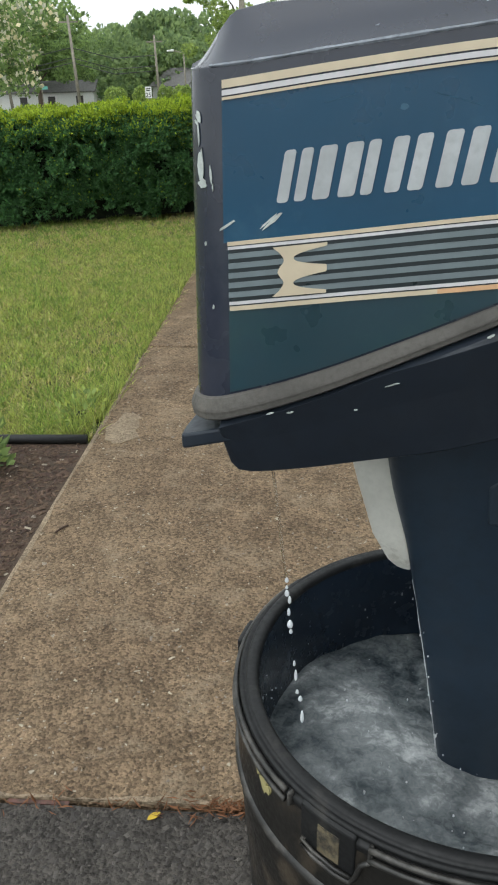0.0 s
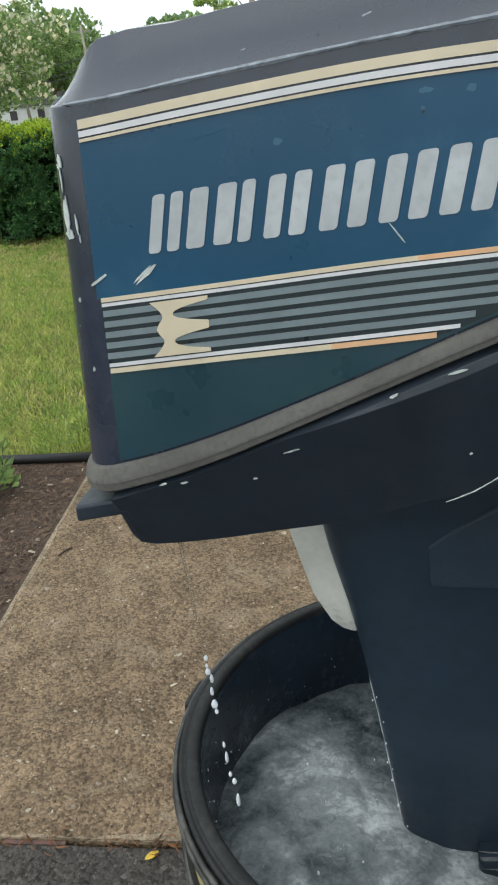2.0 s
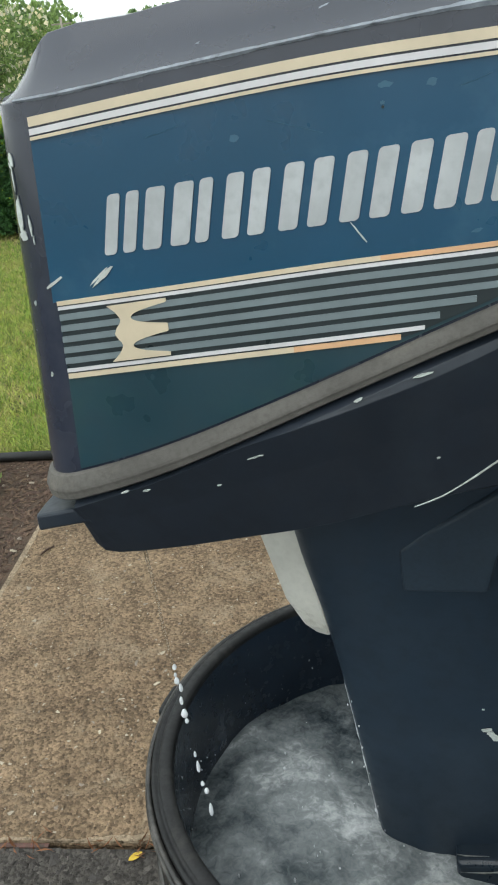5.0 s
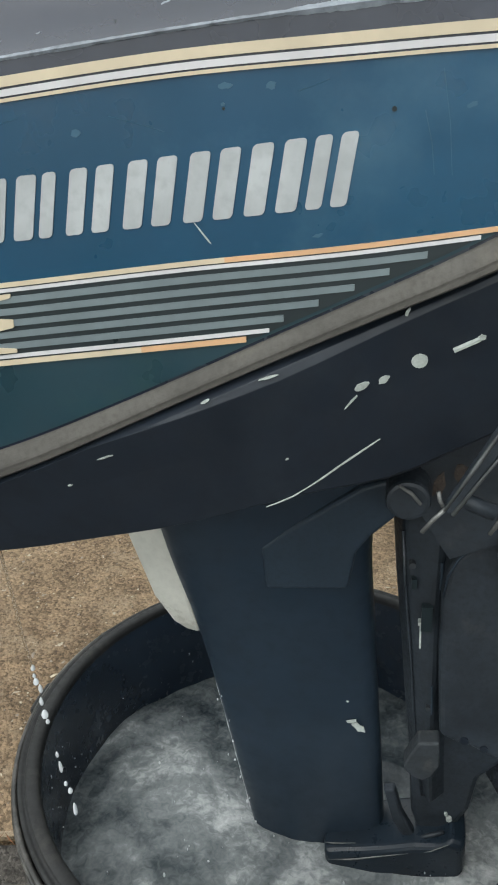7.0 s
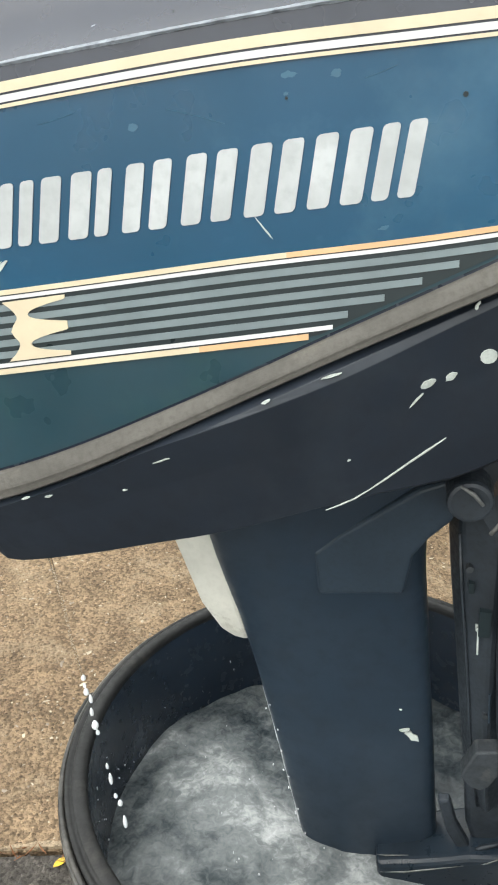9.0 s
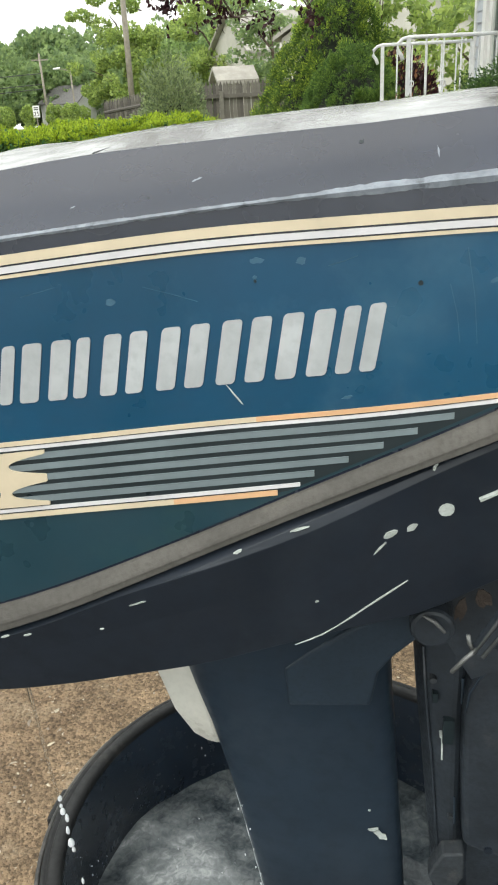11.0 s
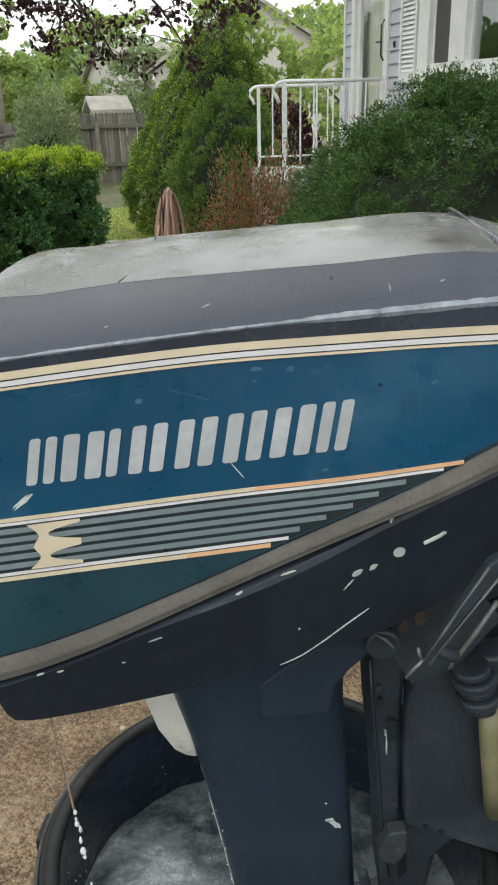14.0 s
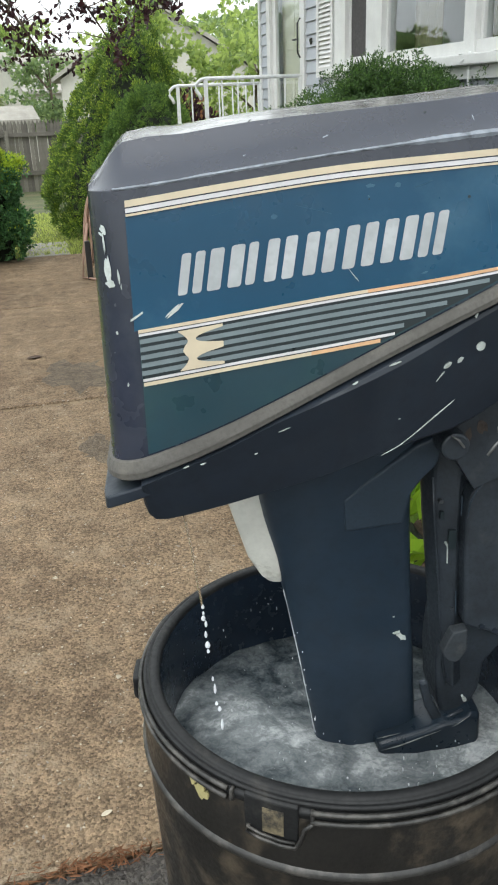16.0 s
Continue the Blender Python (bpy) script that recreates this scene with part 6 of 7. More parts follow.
for k, (a, b, c, d) in enumerate(sprays):
    pts = []
    for i in range(13):
        t = i / 12
        pts.append(Vector(a) * (1 - t) ** 3 + Vector(b) * 3 * t * (1 - t) ** 2 + Vector(c) * 3 * t * t * (1 - t) + Vector(d) * t ** 3)
    part("limb", tube(pts, [0.03 * (1 - i / 13) + 0.003 for i in range(13)], 6), TRUNK, plum, "", True)
    for i in range(6, 13):
        for _ in range(5):
            q = pts[i] + Vector((pr.gauss(0, 0.16), pr.gauss(0, 0.16), pr.gauss(-0.02, 0.1)))
            part("twig", tube([pts[i], (pts[i] + q) / 2 + Vector((0, 0, 0.03)), q], [0.005, 0.003, 0.0015], 4), TRUNK, plum)
            for _ in range(20):
                t = pr.uniform(0.2, 1.2)
                PL.append(tuple(pts[i].lerp(q, t) + Vector((pr.gauss(0, 0.03), pr.gauss(0, 0.03), pr.gauss(-0.01, 0.03)))))
                PD.append((pr.gauss(0, 0.5), pr.gauss(0, 0.5), -0.6))
leaves("foliage", np.array(PL), np.array(PD), 0.046, 0.6, PLUM, plum, "glossy dark purple leaves", jitter=0.4)

# ---- house with stoop ----
HOUSE = Matrix.Translation((2.70, 9.28, 0)) @ Matrix(((-0.0349, 0.9994, 0, 0), (-0.9994, -0.0349, 0, 0), (0, 0, 1, 0), (0, 0, 0, 1)))
house = empty("house", HOUSE, "single-storey house with pale grey siding and white trim", "house")
LEN, DEEP, EAVE = 11.5, 7.5, 3.15
DOOR, WIN = (0.50, 1.50, 0.90, 3.0), (2.36, 6.15, 1.73, 3.0)


def hwall(name, a0, b0, z0, a1, b1, z1):
    return part(name, box(a0, b0, z0, a1, b1, z1), SIDING, house)


hwall("wall", 0.02, 0.02, -0.2, DOOR[0], 0.16, EAVE)
hwall("wall", DOOR[0], 0.02, -0.2, DOOR[1], 0.16, DOOR[2])
hwall("wall", DOOR[0], 0.02, DOOR[3], DOOR[1], 0.16, EAVE)
hwall("wall", DOOR[1], 0.02, -0.2, WIN[0], 0.16, EAVE)
hwall("wall", WIN[0], 0.02, -0.2, WIN[1], 0.16, WIN[2])
hwall("wall", WIN[0], 0.02, WIN[3], WIN[1], 0.16, EAVE)
hwall("wall", WIN[1], 0.02, -0.2, LEN, 0.16, EAVE)
hwall("wall", 0.02, 0.16, -0.2, 0.16, DEEP, EAVE)
hwall("wall", LEN - 0.14, 0.16, -0.2, LEN, DEEP, EAVE)
hwall("wall", 0.16, DEEP - 0.14, -0.2, LEN - 0.14, DEEP, EAVE)
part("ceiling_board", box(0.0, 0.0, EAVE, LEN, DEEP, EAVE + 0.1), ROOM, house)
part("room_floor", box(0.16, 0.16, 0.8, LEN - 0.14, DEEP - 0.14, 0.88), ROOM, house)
part("room_wall", box(0.3, 3.2, 0.88, LEN - 0.2, 3.3, EAVE), ROOM, house, "inner wall coloured dark for a dim room")
part("roof", loft([[(a, -0.45, EAVE - 0.02), (a, DEEP / 2, EAVE + 1.9), (a, DEEP + 0.45, EAVE - 0.02), (a, DEEP + 0.45, EAVE + 0.1), (a, DEEP / 2, EAVE + 2.05), (a, -0.45, EAVE + 0.1)] for a in (-0.35, LEN + 0.35)]), SHINGLE, house, "grey shingle roof")
part("corner_trim", box(-0.012, -0.014, 0, 0.05, 0.06, EAVE), TRIM, house, "white corner post")


def course_mesh(length):
    """One siding board, tilted so that its lower edge stands proud."""
    bm = bmesh.new()
    h = 0.104
    prof = [(0.018, 0.0), (-0.004, 0.0), (-0.006, 0.004), (0.012, h), (0.018, h)]
    rows = [[bm.verts.new((a, b, z)) for b, z in prof] for a in (0, length)]
    for k in range(5):
        bm.faces.new((rows[0][k], rows[0][(k + 1) % 5], rows[1][(k + 1) % 5], rows[1][k]))
    bm.faces.new(rows[0])
    bm.faces.new(rows[1][::-1])
    return done("siding_board", bm, SIDING)


for a0, a1, z0, z1 in ((0.05, DOOR[0] - 0.14, 0.1, 3.1), (DOOR[1] + 0.05, WIN[0] - 0.43, 0.1, 3.1), (WIN[0] - 0.43, 6.6, 0.1, 1.62), (6.6, 9.4, 0.1, 3.1)):
    me = course_mesh(a1 - a0)
    z = z0
    while z < z1:
        b = part("siding_board", me, None, house)
        b.location = (a0, 0, z)
        z += 0.1016

# door
door = part("door_frame", box(DOOR[0] - 0.14, -0.03, DOOR[2], DOOR[0] - 0.02, 0.05, DOOR[3] + 0.1), TRIM, house, "white door casing")
part("door_frame", box(DOOR[1] - 0.03, -0.02, DOOR[2], DOOR[1] + 0.05, 0.05, DOOR[3] + 0.1), TRIM, house)
part("door_frame", box(DOOR[0] - 0.14, -0.032, DOOR[3], DOOR[1] + 0.05, 0.05, DOOR[3] + 0.12), TRIM, house)
inner_door = part("front_door", box(DOOR[0], 0.1, DOOR[2], DOOR[1] - 0.03, 0.14, DOOR[3]), CREAMDOOR, house, "cream front door behind a storm door")
for z0, z1 in ((1.0, 1.75), (1.95, 2.8)):
    for a0, a1 in ((0.6, 0.92), (1.05, 1.38)):
        rounded(part("door_panel", box(a0, 0.092, z0, a1, 0.104, z1), CREAMDOOR, inner_door), 0.006, 2)
storm = part("storm_door", box(DOOR[0] - 0.02, 0.0, DOOR[2] + 0.02, DOOR[0] + 0.09, 0.035, DOOR[3]), TRIM, house, "white storm door with a full glass pane")
for a0, a1, z0, z1 in ((1.36, 1.47, 0.92, 3.0), (0.57, 1.4, 0.92, 1.12), (0.57, 1.4, 2.9, 3.0)):
    part("stile", box(a0, 0.001, z0, a1, 0.034, z1), TRIM, storm)
pane = part("pane", box(0.57, 0.014, 1.1, 1.37, 0.02, 2.92), STORMGLASS, storm)
pane.visible_shadow = False
handle = part("handle", tube([(1.41, -0.01, 1.86), (1.41, -0.035, 1.9), (1.41, -0.035, 2.14), (1.41, -0.01, 2.18)], 0.008, 8), DARK, storm, "black pull handle", True)
part("lever", tube([(1.41, -0.03, 2.01), (1.32, -0.05, 2.01)], 0.009, 8), DARK, storm, "black lever")

# shutter
shutter = part("shutter", box(1.93, -0.035, 1.68, 1.975, -0.008, 3.05), TRIM, house, "white louvred shutter")
for a0, a1, z0, z1 in ((2.285, 2.33, 1.68, 3.05), (1.975, 2.285, 1.68, 1.75), (1.975, 2.285, 2.98, 3.05)):
    part("stile", box(a0, -0.034, z0, a1, -0.008, z1), TRIM, shutter)
bm = bmesh.new()
slat_me = done("slat", loft([[(a, b, z) for b, z in ((-0.03, 0), (-0.026, -0.004), (-0.006, 0.03), (-0.01, 0.033))] for a in (1.975, 2.285)]), TRIM)
bm.free()
z = 1.755
while z < 2.96:
    part("slat", slat_me, None, shutter).location = (0, 0, z)
    z += 0.034
part("shutter_back", box(1.975, -0.007, 1.7, 2.285, -0.003, 3.0), TRIM, shutter)
hook = part("wall_hook", loft([[(1.70, -0.012, 2.0), (1.73, -0.03, 1.985), (1.76, -0.012, 2.0)], [(1.715, -0.01, 1.95), (1.73, -0.02, 1.945), (1.745, -0.01, 1.95)]]), DARK, house, "small dark wall bracket")

# window
window = part("window", box(WIN[0], -0.025, WIN[2] - 0.05, WIN[0] + 0.24, 0.09, WIN[3]), TRIM, house, "wide white-framed picture window")
for a0, a1 in ((3.03, 3.32), (4.53, 4.66), (5.16, 6.15)):
    part("mullion", box(a0, -0.024, WIN[2], a1, 0.09, WIN[3]), TRIM, window)
for a0, a1 in ((2.6, 3.03), (3.32, 4.53), (4.66, 5.16)):
    part("bottom_rail", box(a0, -0.01, WIN[2], a1, 0.085, WIN[2] + 0.07), TRIM, window)
    p = part("pane", box(a0 - 0.01, 0.03, WIN[2] + 0.05, a1 + 0.01, 0.036, WIN[3]), GLASS, window)
    p.visible_shadow = False
    for e in (a0, a1 - 0.03):
        part("sash", box(e, 0.012, WIN[2] + 0.06, e + 0.03, 0.06, WIN[3]), TRIM, window)
part("sill", box(WIN[0] - 0.05, -0.09, WIN[2] - 0.06, 6.2, 0.06, WIN[2] - 0.002, 0.008), TRIM, window, "projecting white sill")
part("apron", box(WIN[0] - 0.02, -0.03, WIN[2] - 0.13, 6.18, 0.02, WIN[2] - 0.06), TRIM, window)
part("insect_screen", box(2.62, 0.019, WIN[2] + 0.05, 3.01, 0.023, WIN[3]), SCREEN, window, "dark insect screen")


def curtain(a0, a1, b):
    n = int((a1 - a0) / 0.02)
    rows = [[(a0 + (a1 - a0) * i / n, b + 0.025 * math.sin(i * 0.9) + s, z) for s, z in ((0, 1.0), (0, 3.0), (0.006, 3.0), (0.006, 1.0))] for i in range(n + 1)]
    return loft(rows)


for a0, a1 in ((3.3, 3.72), (4.3, 4.56), (4.74, 5.2)):
    part("curtain", curtain(a0, a1, 0.24), CURTAIN, house, "beige drawn curtain")
cable = part("cable", tube([(4.66, -0.05, 1.74), (4.68, -0.06, 1.6), (4.7, -0.05, 1.3)], 0.006, 6), TRIM, house, "thin white cable at the sill", True)
part("cable", tube([(4.56, -0.05, 1.70), (4.62, -0.09, 1.73), (4.72, -0.07, 1.715), (4.66, -0.1, 1.69), (4.58, -0.07, 1.71), (5.2, -0.09, 1.73)], 0.006, 6), TRIM, house, "", True)

# stoop and its iron rails
stoop = empty("stoop", HOUSE, "raised grey concrete stoop at the front door", "stoop")
part("landing", box(-0.02, -0.98, -0.1, 1.55, -0.02, 0.9, 0.01), STONE, stoop)


def iron_rail(a, top, out):
    """White iron rail: two posts, thin uprights with scrolls, curled hand rail."""
    rail = empty("iron_railing", HOUSE, "white painted wrought iron stoop railing with scrolls", "railing", "stoop railings")
    hand = [(a, -0.02, top), (a, -0.5, top), (a, -out, top)]
    hand += [(a, -out - 0.07 + 0.07 * math.cos(t) - 0.0, top - 0.06 + 0.06 * math.cos(t) if False else top - 0.055 * (1 - math.cos(t)) / 1.0) for t in np.linspace(0.4, 1.6, 4)]
    curl = [(a, -out, top), (a, -out - 0.05, top - 0.012), (a, -out - 0.085, top - 0.045), (a, -out - 0.09, top - 0.09), (a, -out - 0.06, top - 0.13), (a, -out - 0.045, top - 0.17)]
    part("handrail", tube([(a, -0.02, top), (a, -0.5, top)] + curl, 0.016, 8), RAIL, rail, "", True)
    part("lower_rail", tube([(a, -0.02, 1.0), (a, -out, 1.0)], 0.01, 6), RAIL, rail)
    for b in (0.03, out):
        part("post", box(a - 0.016, -b - 0.016, 0.9, a + 0.016, -b + 0.016, top - 0.005), RAIL, rail)
    n = 6
    for k in range(1, n):
        b = 0.03 + (out - 0.03) * k / n
        if k in (2, 4):
            s = [(a, -b + 0.03 * math.sin(t) * (1 - 0.1 * t), top - 0.33 - 0.035 * t + 0.0) for t in np.linspace(0, 6.3, 14)]
            up = [(a, -b + 0.025 * math.cos(t), top - 0.36 + 0.028 * math.sin(t)) for t in np.linspace(-2.4, 2.6, 12)]
            dn = [(a, -b - 0.025 * math.cos(t), top - 0.62 + 0.028 * math.sin(t)) for t in np.linspace(0.7, 5.6, 12)]
            part("scroll", tube(up, 0.006, 6), RAIL, rail, "", True)
            part("scroll", tube(dn, 0.006, 6), RAIL, rail, "", True)
            part("scroll", tube([(a, -b - 0.02, top - 0.38), (a, -b, top - 0.48), (a, -b + 0.02, top - 0.6)], 0.006, 6), RAIL, rail, "", True)
        part("baluster", tube([(a, -b, 0.99), (a, -b, top - 0.01)], 0.008, 6), RAIL, rail)
    return rail


iron_rail(1.47, 1.71, 0.90)
iron_rail(0.02, 1.68, 0.90)

# ---- things by the path ----
reel = empty("garden_hose", Matrix.Translation((0.74, 8.25, 0)), "pinkish garden hose hung in loops on a stand", "garden hose")
part("stand", tube([(-0.06, 0.02, -0.02), (-0.06, 0.02, 0.86)], 0.012, 8), DARK, reel, "thin dark stake")
part("foot", box(-0.16, -0.16, -0.01, -0.11, -0.11, 0.36, 0.006), DARK, reel, "short black post")
hr = random.Random(3)
for k in range(10):
    lean_, low, wide = -1 + 2 * k / 9, hr.uniform(0.04, 0.2), hr.uniform(0.02, 0.05)
    pts = []
    for t in np.linspace(-0.55 * math.pi, 1.4 * math.pi, 22):
        h = 0.5 * (1 + math.sin(t))
        pts.append((lean_ * (0.03 + 0.1 * (1 - h) ** 0.8) + wide * math.cos(t) * (1 if lean_ > 0 else -1), 0.07 * math.cos(t) - 0.02 * (k % 3), low + (0.83 - 0.05 * abs(lean_) - low) * h ** 0.8))
    part("hose_loop", tube(pts, 0.0125, 8), HOSE, reel, "", True)
part("hose_loop", tube([(-0.1, 0, 0.5), (-0.17, -0.05, 0.25), (-0.2, -0.1, 0.02), (-0.1, -0.2, 0.012), (0.1, -0.24, 0.012)], 0.0125, 8), HOSE, reel, "", True)
for k, (y0, y1, x0, x1) in enumerate(((9.72, 10.28, 0.06, 0.56), (10.3, 10.85, 0.12, 0.6))):
    s = part("stepping_stone", box(x0, y0, -0.08, x1, y1, 0.012 + fall(0, y1), 0.01), STONE)
    tagged(s, "flat grey stepping stone in the hedge gap", "stepping stone", "stepping stones")


def fallen_leaf(x, y, size, ang, material, label, z=0.006, curl=0.3):
    bm = bmesh.new()
    top = []
    for k in range(10):
        t = 2 * math.pi * k / 10
        rx = size * (1 + 0.25 * math.cos(2 * t)) * math.cos(t)
        ry = size * 0.6 * math.sin(t)
        top.append(bm.verts.new((rx, ry, z + curl * abs(ry) * 0.5)))
    mid = bm.verts.new((0, 0, z))
    for i in range(10):
        bm.faces.new((mid, top[i], top[(i + 1) % 10]))
    r = bmesh.ops.extrude_face_region(bm, geom=list(bm.faces))
    for v in [g for g in r["geom"] if isinstance(g, bmesh.types.BMVert)]:
        v.co.z -= 0.0015
    ob = part("fallen_leaf", bm, material)
    ob.matrix_world = pose(x, y, 0, 0, 0, ang)
    return tagged(ob, label, "leaf")


fallen_leaf(-0.088, 1.568, 0.0115, 20, DEADLEAF, "pale dry leaf flat on the concrete", 0.003, 0.1)
fallen_leaf(-0.047, 5.575, 0.045, 15, BROWNLEAF, "curled dark brown leaf on the path", 0.006, 0.5)
fallen_leaf(-0.324, 1.403, 0.013, 40, GOLDLEAF, "small bright yellow leaf at the path edge", 0.004, 0.3)
fallen_leaf(0.33, 3.55, 0.012, 80, DEADLEAF, "small pale leaf on the path", 0.003, 0.2)
twig = part("twig", tube([(-0.885, 2.565, 0.005), (-0.873, 2.585, 0.008), (-0.866, 2.6, 0.006), (-0.853, 2.612, 0.006)], 0.0035, 6), BROWNLEAF, None, "", True)
tagged(twig, "short dark twig lying on the path", "twig")
sr = np.random.default_rng(5)
n = 260
c = np.stack([np.where(sr.uniform(0, 1, n) < 0.6, sr.normal(-0.13, 0.07, n), sr.uniform(-0.75, 0.2, n)), sr.normal(1.428, 0.014, n), np.full(n, 0.004) + sr.uniform(0, 0.008, n)], 1)
d = np.stack([sr.normal(0, 1, n), sr.normal(0, 0.6, n), sr.normal(0, 0.2, n)], 1)
straw = leaves("pine_straw", c, d, 0.032, 0.05, STRAW)
tagged(straw, "dry orange-brown pine straw along the path edge", "straw", kind="stuff")
red_line = part("paint_smear", box(-0.66, 1.428, -0.03, -0.52, 1.4385, -0.004), mat("faded_red_paint", (0.14, 0.07, 0.055), 0.8, tint=(0.08, 0.06, 0.05), tint_at=(0.45, 0.6), tint_scale=30))
tagged(red_line, "faded red paint along the concrete edge", "paint mark")

# ---- fence, poles and far things ----
fence = empty("fence", None, "grey weathered stockade picket fence with pointed tops", "fence")
pk = bmesh.new()
ring = [(-0.045, 0.0), (0.045, 0.0), (0.045, 1.72), (0.0, 1.84), (-0.045, 1.72)]
picket_me = done("picket", loft([[(x, -0.01, z) for x, z in ring], [(x, 0.01, z) for x, z in ring]]), FENCE)
pk.free()
for k in range(46):
    x = -0.75 + 0.094 * k
    p = part("picket", picket_me, None, fence)
    p.matrix_world = pose(x, 24.7, -0.64, 0, rng.uniform(-0.6, 0.6), 0)
for k in range(40):
    t = k / 39
    x = -0.85 - 2.6 * t
    p = part("picket", picket_me, None, fence)
    p.matrix_world = pose(x, 24.7 + 5.0 * t, -0.68 - 0.45 * t, 0, rng.uniform(-0.6, 0.6), 60)
part("fence_rail", box(-0.8, 24.62, 0.78, 3.6, 24.68, 0.88), FENCE, fence)
part("fence_rail", box(-0.8, 24.62, -0.2, 3.6, 24.68, -0.1), FENCE, fence)
part("fence_rail", tube([(-0.85, 24.62, 0.84), (-3.45, 29.6, 0.36)], 0.05, 6), FENCE, fence)
for x in (0.3, 2.3):
    part("fence_post", box(x - 0.05, 24.56, -0.7, x + 0.05, 24.66, 0.95), FENCE, fence)


def pole(base, top, r0, r1, label, arm=0.0, lamp=False):
    thing = empty("utility_pole" if not lamp else "street_lamp", None, label, "pole" if not lamp else "street lamp")
    part("shaft", tube([base, top], [r0, r1], 10), POLE, thing, "", True)
    b = Vector(top)
    if arm:
        part("crossarm", box(b.x - arm, b.y - 0.08, b.z - 0.75, b.x + arm, b.y + 0.08, b.z - 0.6), POLE, thing)
    if lamp:
        part("bracket", tube([b - Vector((0, 0, 0.3)), b + Vector((-1.2, 0, 0.05))], 0.05, 6), POLE, thing)
        part("lamp_head", tube([b + Vector((-1.1, 0, 0.05)), b + Vector((-1.9, 0, 0))], [0.14, 0.1], 8), SIGN, thing)
    return thing


pole((-27.3, 100, -4.2), (-27.75, 100, 5.9), 0.2, 0.13, "leaning wooden utility pole with a crossarm", 1.1)
pole((-35.1, 100, -4.2), (-35.6, 100, 3.1), 0.19, 0.14, "leaning wooden utility pole by the street")
pole((-18.9, 103.5, -4.4), (-19.1, 103.5, 3.75), 0.16, 0.11, "wooden utility pole by the street", 0.9)
pole((-16.0, 105, -4.5), (-16.1, 105, 2.1), 0.11, 0.08, "pale street lamp on a thin pole", 0, True)
pole((-3.95, 45, -1.3), (-3.95, 45, 7.6), 0.15, 0.12, "thick grey wooden utility pole behind the fence")
for z0, z1 in ((2.7, 2.9), (1.7, 1.8), (1.2, 1.3)):
    w = part("cable", tube([(-35.5, 100, z0 - 0.4), (-31.5, 100, z0 - 0.7), (-27.7, 100, z0)], 0.045, 5), WIRE)
    tagged(w, "dark utility cable between the poles", "cable", "utility cables")
    w = part("cable", tube([(-27.7, 100, z0), (-23.4, 101.5, z1 - 1.4), (-19.05, 103.5, z1 - 1.2)], 0.045, 5), WIRE)
    tagged(w, "dark utility cable between the poles", "cable", "utility cables")


def far_house(name, x, y, ang, wide, deep, tall, roof, label, wall=TRIM, windows=2, cover=SHINGLE):
    g = fall(0, y)
    h = empty(name, pose(x, y, g, 0, 0, ang), label, "house")
    part("wall", box(-wide / 2, 0, -1, wide / 2, deep, tall), wall, h)
    part("roof", loft([[(a, -0.3, tall - 0.1), (a, deep / 2, tall + roof), (a, deep + 0.3, tall - 0.1), (a, deep + 0.3, tall + 0.05), (a, deep / 2, tall + roof + 0.15), (a, -0.3, tall + 0.05)] for a in (-wide / 2 - 0.3, wide / 2 + 0.3)]), cover, h)
    for s in (-1, 1):
        part("gable", loft([[(s * wide / 2 - 0.02 * s, 0.01, tall), (s * wide / 2 - 0.02 * s, deep - 0.01, tall), (s * wide / 2 - 0.02 * s, deep / 2, tall + roof)], [(s * wide / 2 - 0.2 * s, 0.01, tall), (s * wide / 2 - 0.2 * s, deep - 0.01, tall), (s * wide / 2 - 0.2 * s, deep / 2, tall + roof)]]), wall, h)
    for k in range(windows):
        a = -wide / 2 + wide * (k + 0.5) / windows
        wn_ = part("window", box(a - 0.55, -0.06, 0.9, a + 0.55, 0.02, 2.2), TRIM, h)
        part("pane", box(a - 0.45, -0.07, 1.0, a + 0.45, -0.055, 2.1), SCREEN, wn_)
    return h


far_house("far_house", -36, 112, 8, 14, 8, 2.6, 1.1, "low white house across the street", windows=4)
far_house("far_house", -20.5, 120, -30, 6, 6, 3.2, 2.0, "small white gabled house beyond the poles")
far_house("neighbour_house", 11.0, 38, 78, 9, 7.5, 3.4, 2.4, "white-sided neighbouring house with a gable", PALEWALL, 2, PALEROOF)
far_house("neighbour_house", 4.5, 52, 20, 5, 6, 3.6, 2.0, "cream and white house behind the fence", PALEWALL, 1, PALEROOF)
shed = far_house("garden_shed", 1.1, 40, 10, 1.25, 1.6, 2.0, 0.45, "small pale grey shed behind the fence", PALEWALL, 0, PALEROOF)


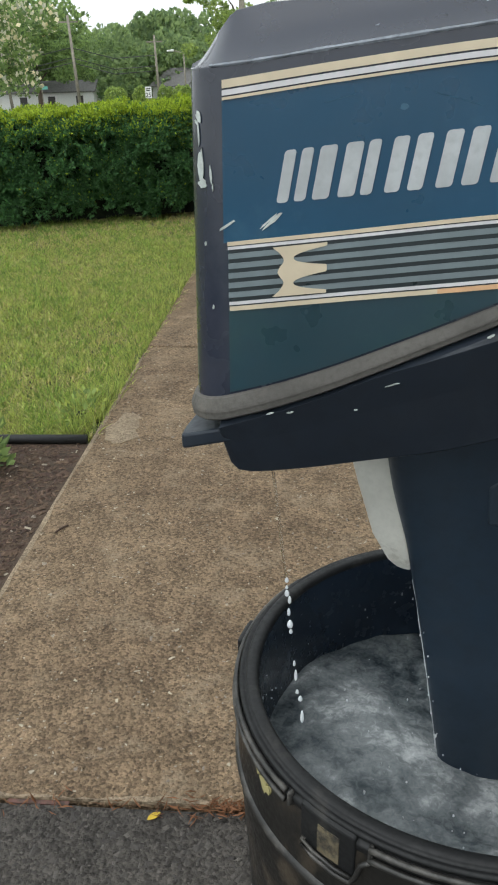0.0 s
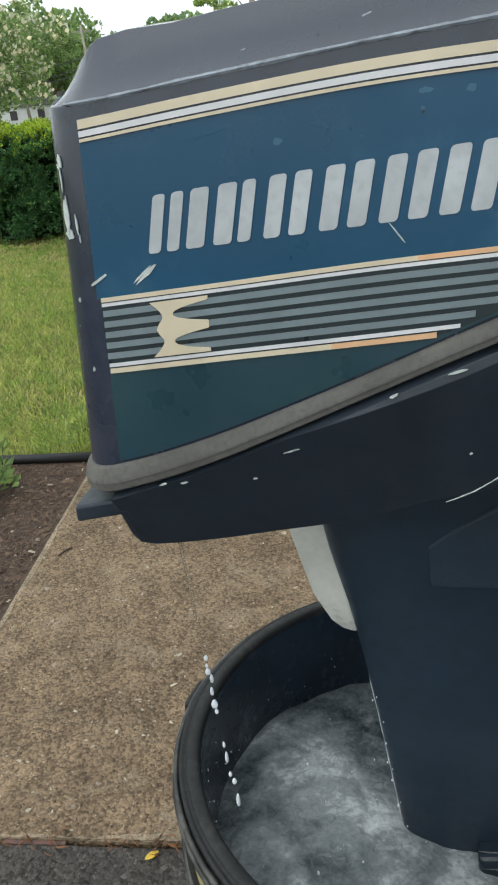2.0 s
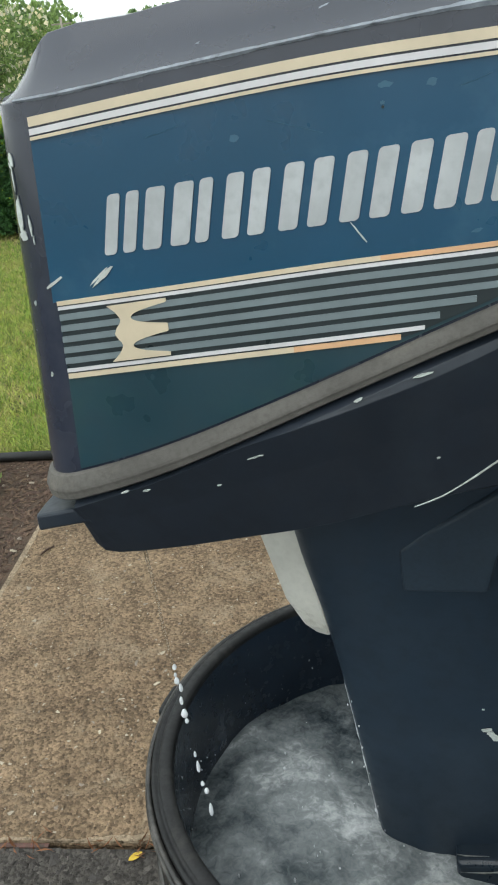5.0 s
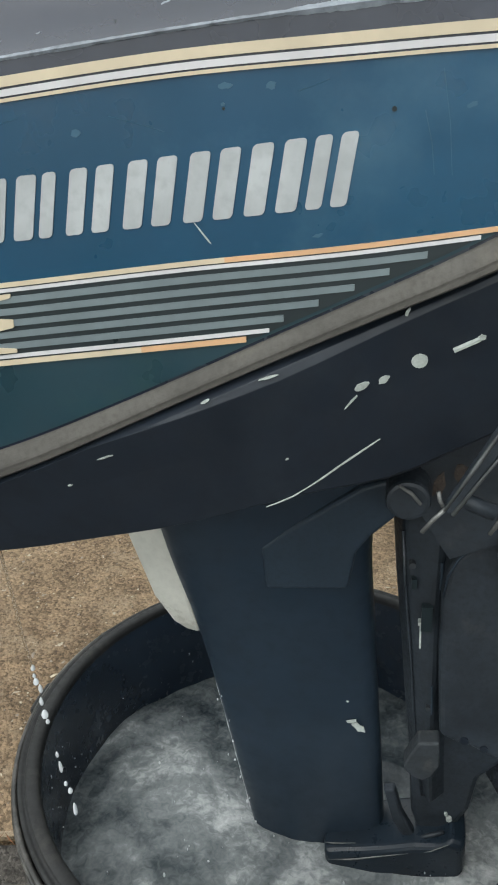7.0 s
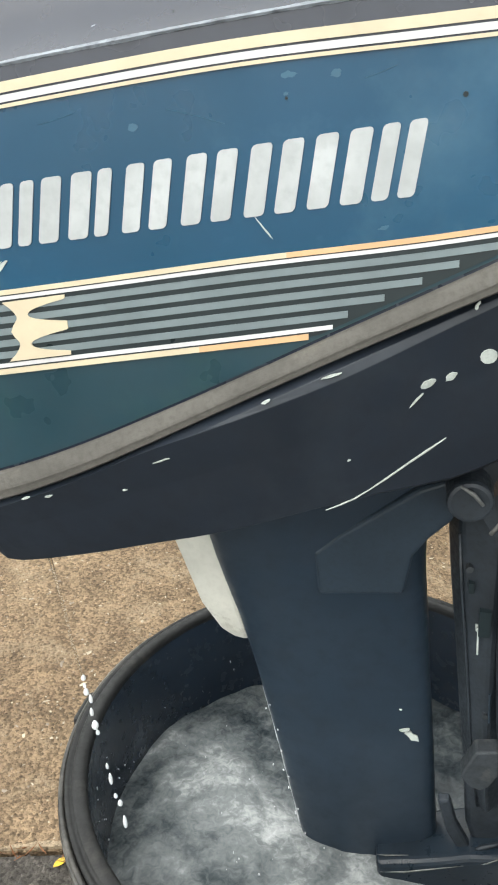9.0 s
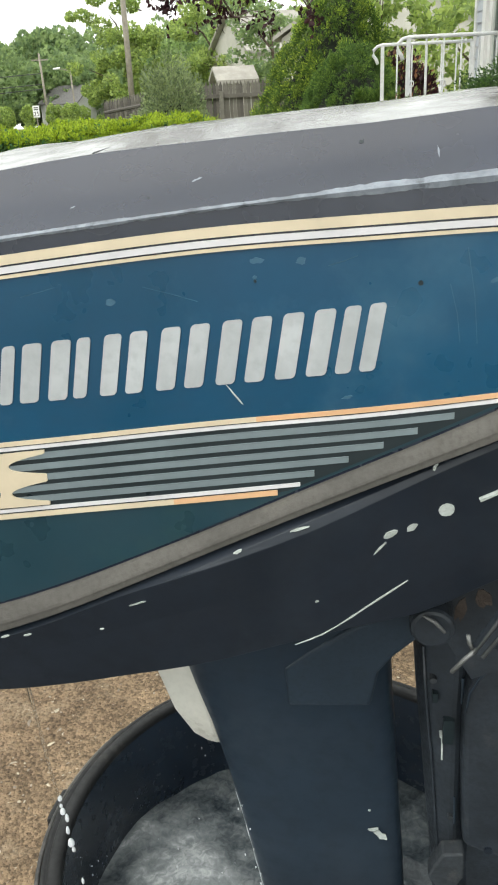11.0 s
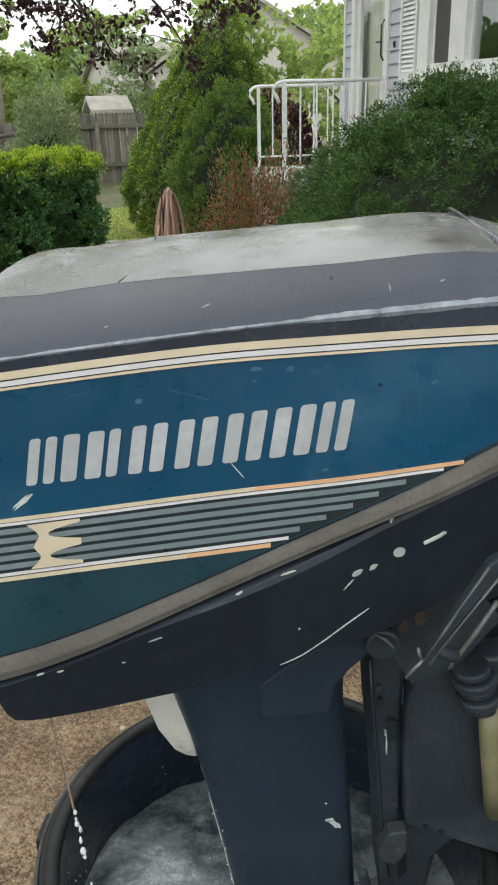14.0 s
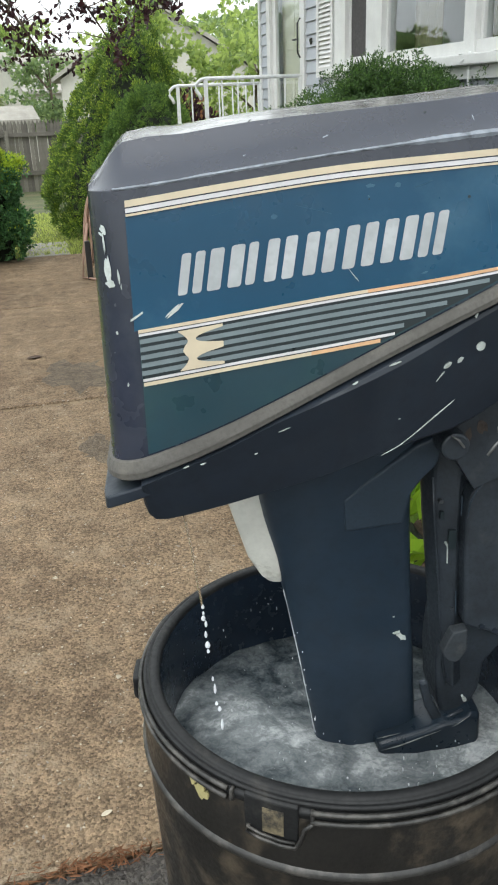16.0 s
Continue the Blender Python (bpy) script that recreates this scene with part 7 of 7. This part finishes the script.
def sign(x, y, z, wide, tall, material, label, text=""):
    s = empty("street_sign", pose(x, y, 0, 0, 0, 0), label, "street sign")
    part("post", tube([(0, 0.03, fall(0, y) - 0.2), (0, 0.03, z + tall)], 0.05, 6), POLE, s)
    part("plate", box(-wide / 2, -0.02, z, wide / 2, 0.0, z + tall, 0.005), material, s)
    if text:
        t = bpy.data.curves.new("digits", "FONT")
        t.body, t.size, t.align_x = text, tall * 0.55, "CENTER"
        ob = new("digits", t)
        me = bpy.data.meshes.new_from_object(ob)
        bpy.data.objects.remove(ob)
        me.materials.append(DARK)
        d = part("digits", me, None, s)
        d.matrix_basis = pose(0, -0.028, z + tall * 0.1, 90, 0, 0)
        for k in range(2):
            part("text_bar", box(-wide * 0.3, -0.026, z + tall * (0.62 + 0.16 * k), wide * 0.3, -0.021, z + tall * (0.7 + 0.16 * k)), DARK, s)
    return s


sign(-14.6, 75, -1.6, 0.54, 0.9, SIGN, "white speed limit sign by the street", "25")
sign(-29.0, 92, -1.2, 1.25, 0.32, GREENSIGN, "green street name sign with unreadable writing")


def car(x, y, ang, paint, label):
    c = empty("parked_car", pose(x, y, fall(0, y), 0, 0, ang), label, "car")
    low = [(-2.2, 0.35), (-2.25, 0.8), (-1.9, 0.98), (2.0, 0.95), (2.25, 0.7), (2.25, 0.35)]
    cab = [(-1.9, 0.97), (-1.3, 1.48), (0.5, 1.5), (1.2, 0.96)]
    rounded(part("body", loft([[(u, w, z) for u, z in low] for w in (-0.88, 0.88)]), paint, c), 0.06, 3)
    rounded(part("cabin", loft([[(u, w, z) for u, z in cab] for w in (-0.72, 0.72)]), SCREEN, c), 0.05, 2)
    rounded(part("roof_panel", box(-1.3, -0.7, 1.47, 0.5, 0.7, 1.54), paint, c), 0.03, 2)
    for u in (-1.4, 1.4):
        for w in (-0.86, 0.7):
            wh = part("wheel", loft([[(u + 0.33 * math.cos(t), w + s, 0.33 + 0.33 * math.sin(t)) for t in (2 * math.pi * k / 18 for k in range(18))] for s in (0, 0.18)]), DARK, c)
            part("hub", loft([[(u + 0.18 * math.cos(t), w + s, 0.33 + 0.18 * math.sin(t)) for t in (2 * math.pi * k / 12 for k in range(12))] for s in (-0.01, 0.19)]), BARE, wh)
    for w in (-0.7, 0.45):
        part("tail_lamp", box(-2.27, w, 0.72, -2.2, w + 0.25, 0.9), TAIL, c)
    return c


car(-18.6, 36, 20, CARPAINT, "dark teal car parked on the street")
car(-19.6, 125, 60, CARWHITE, "white car far along the street")
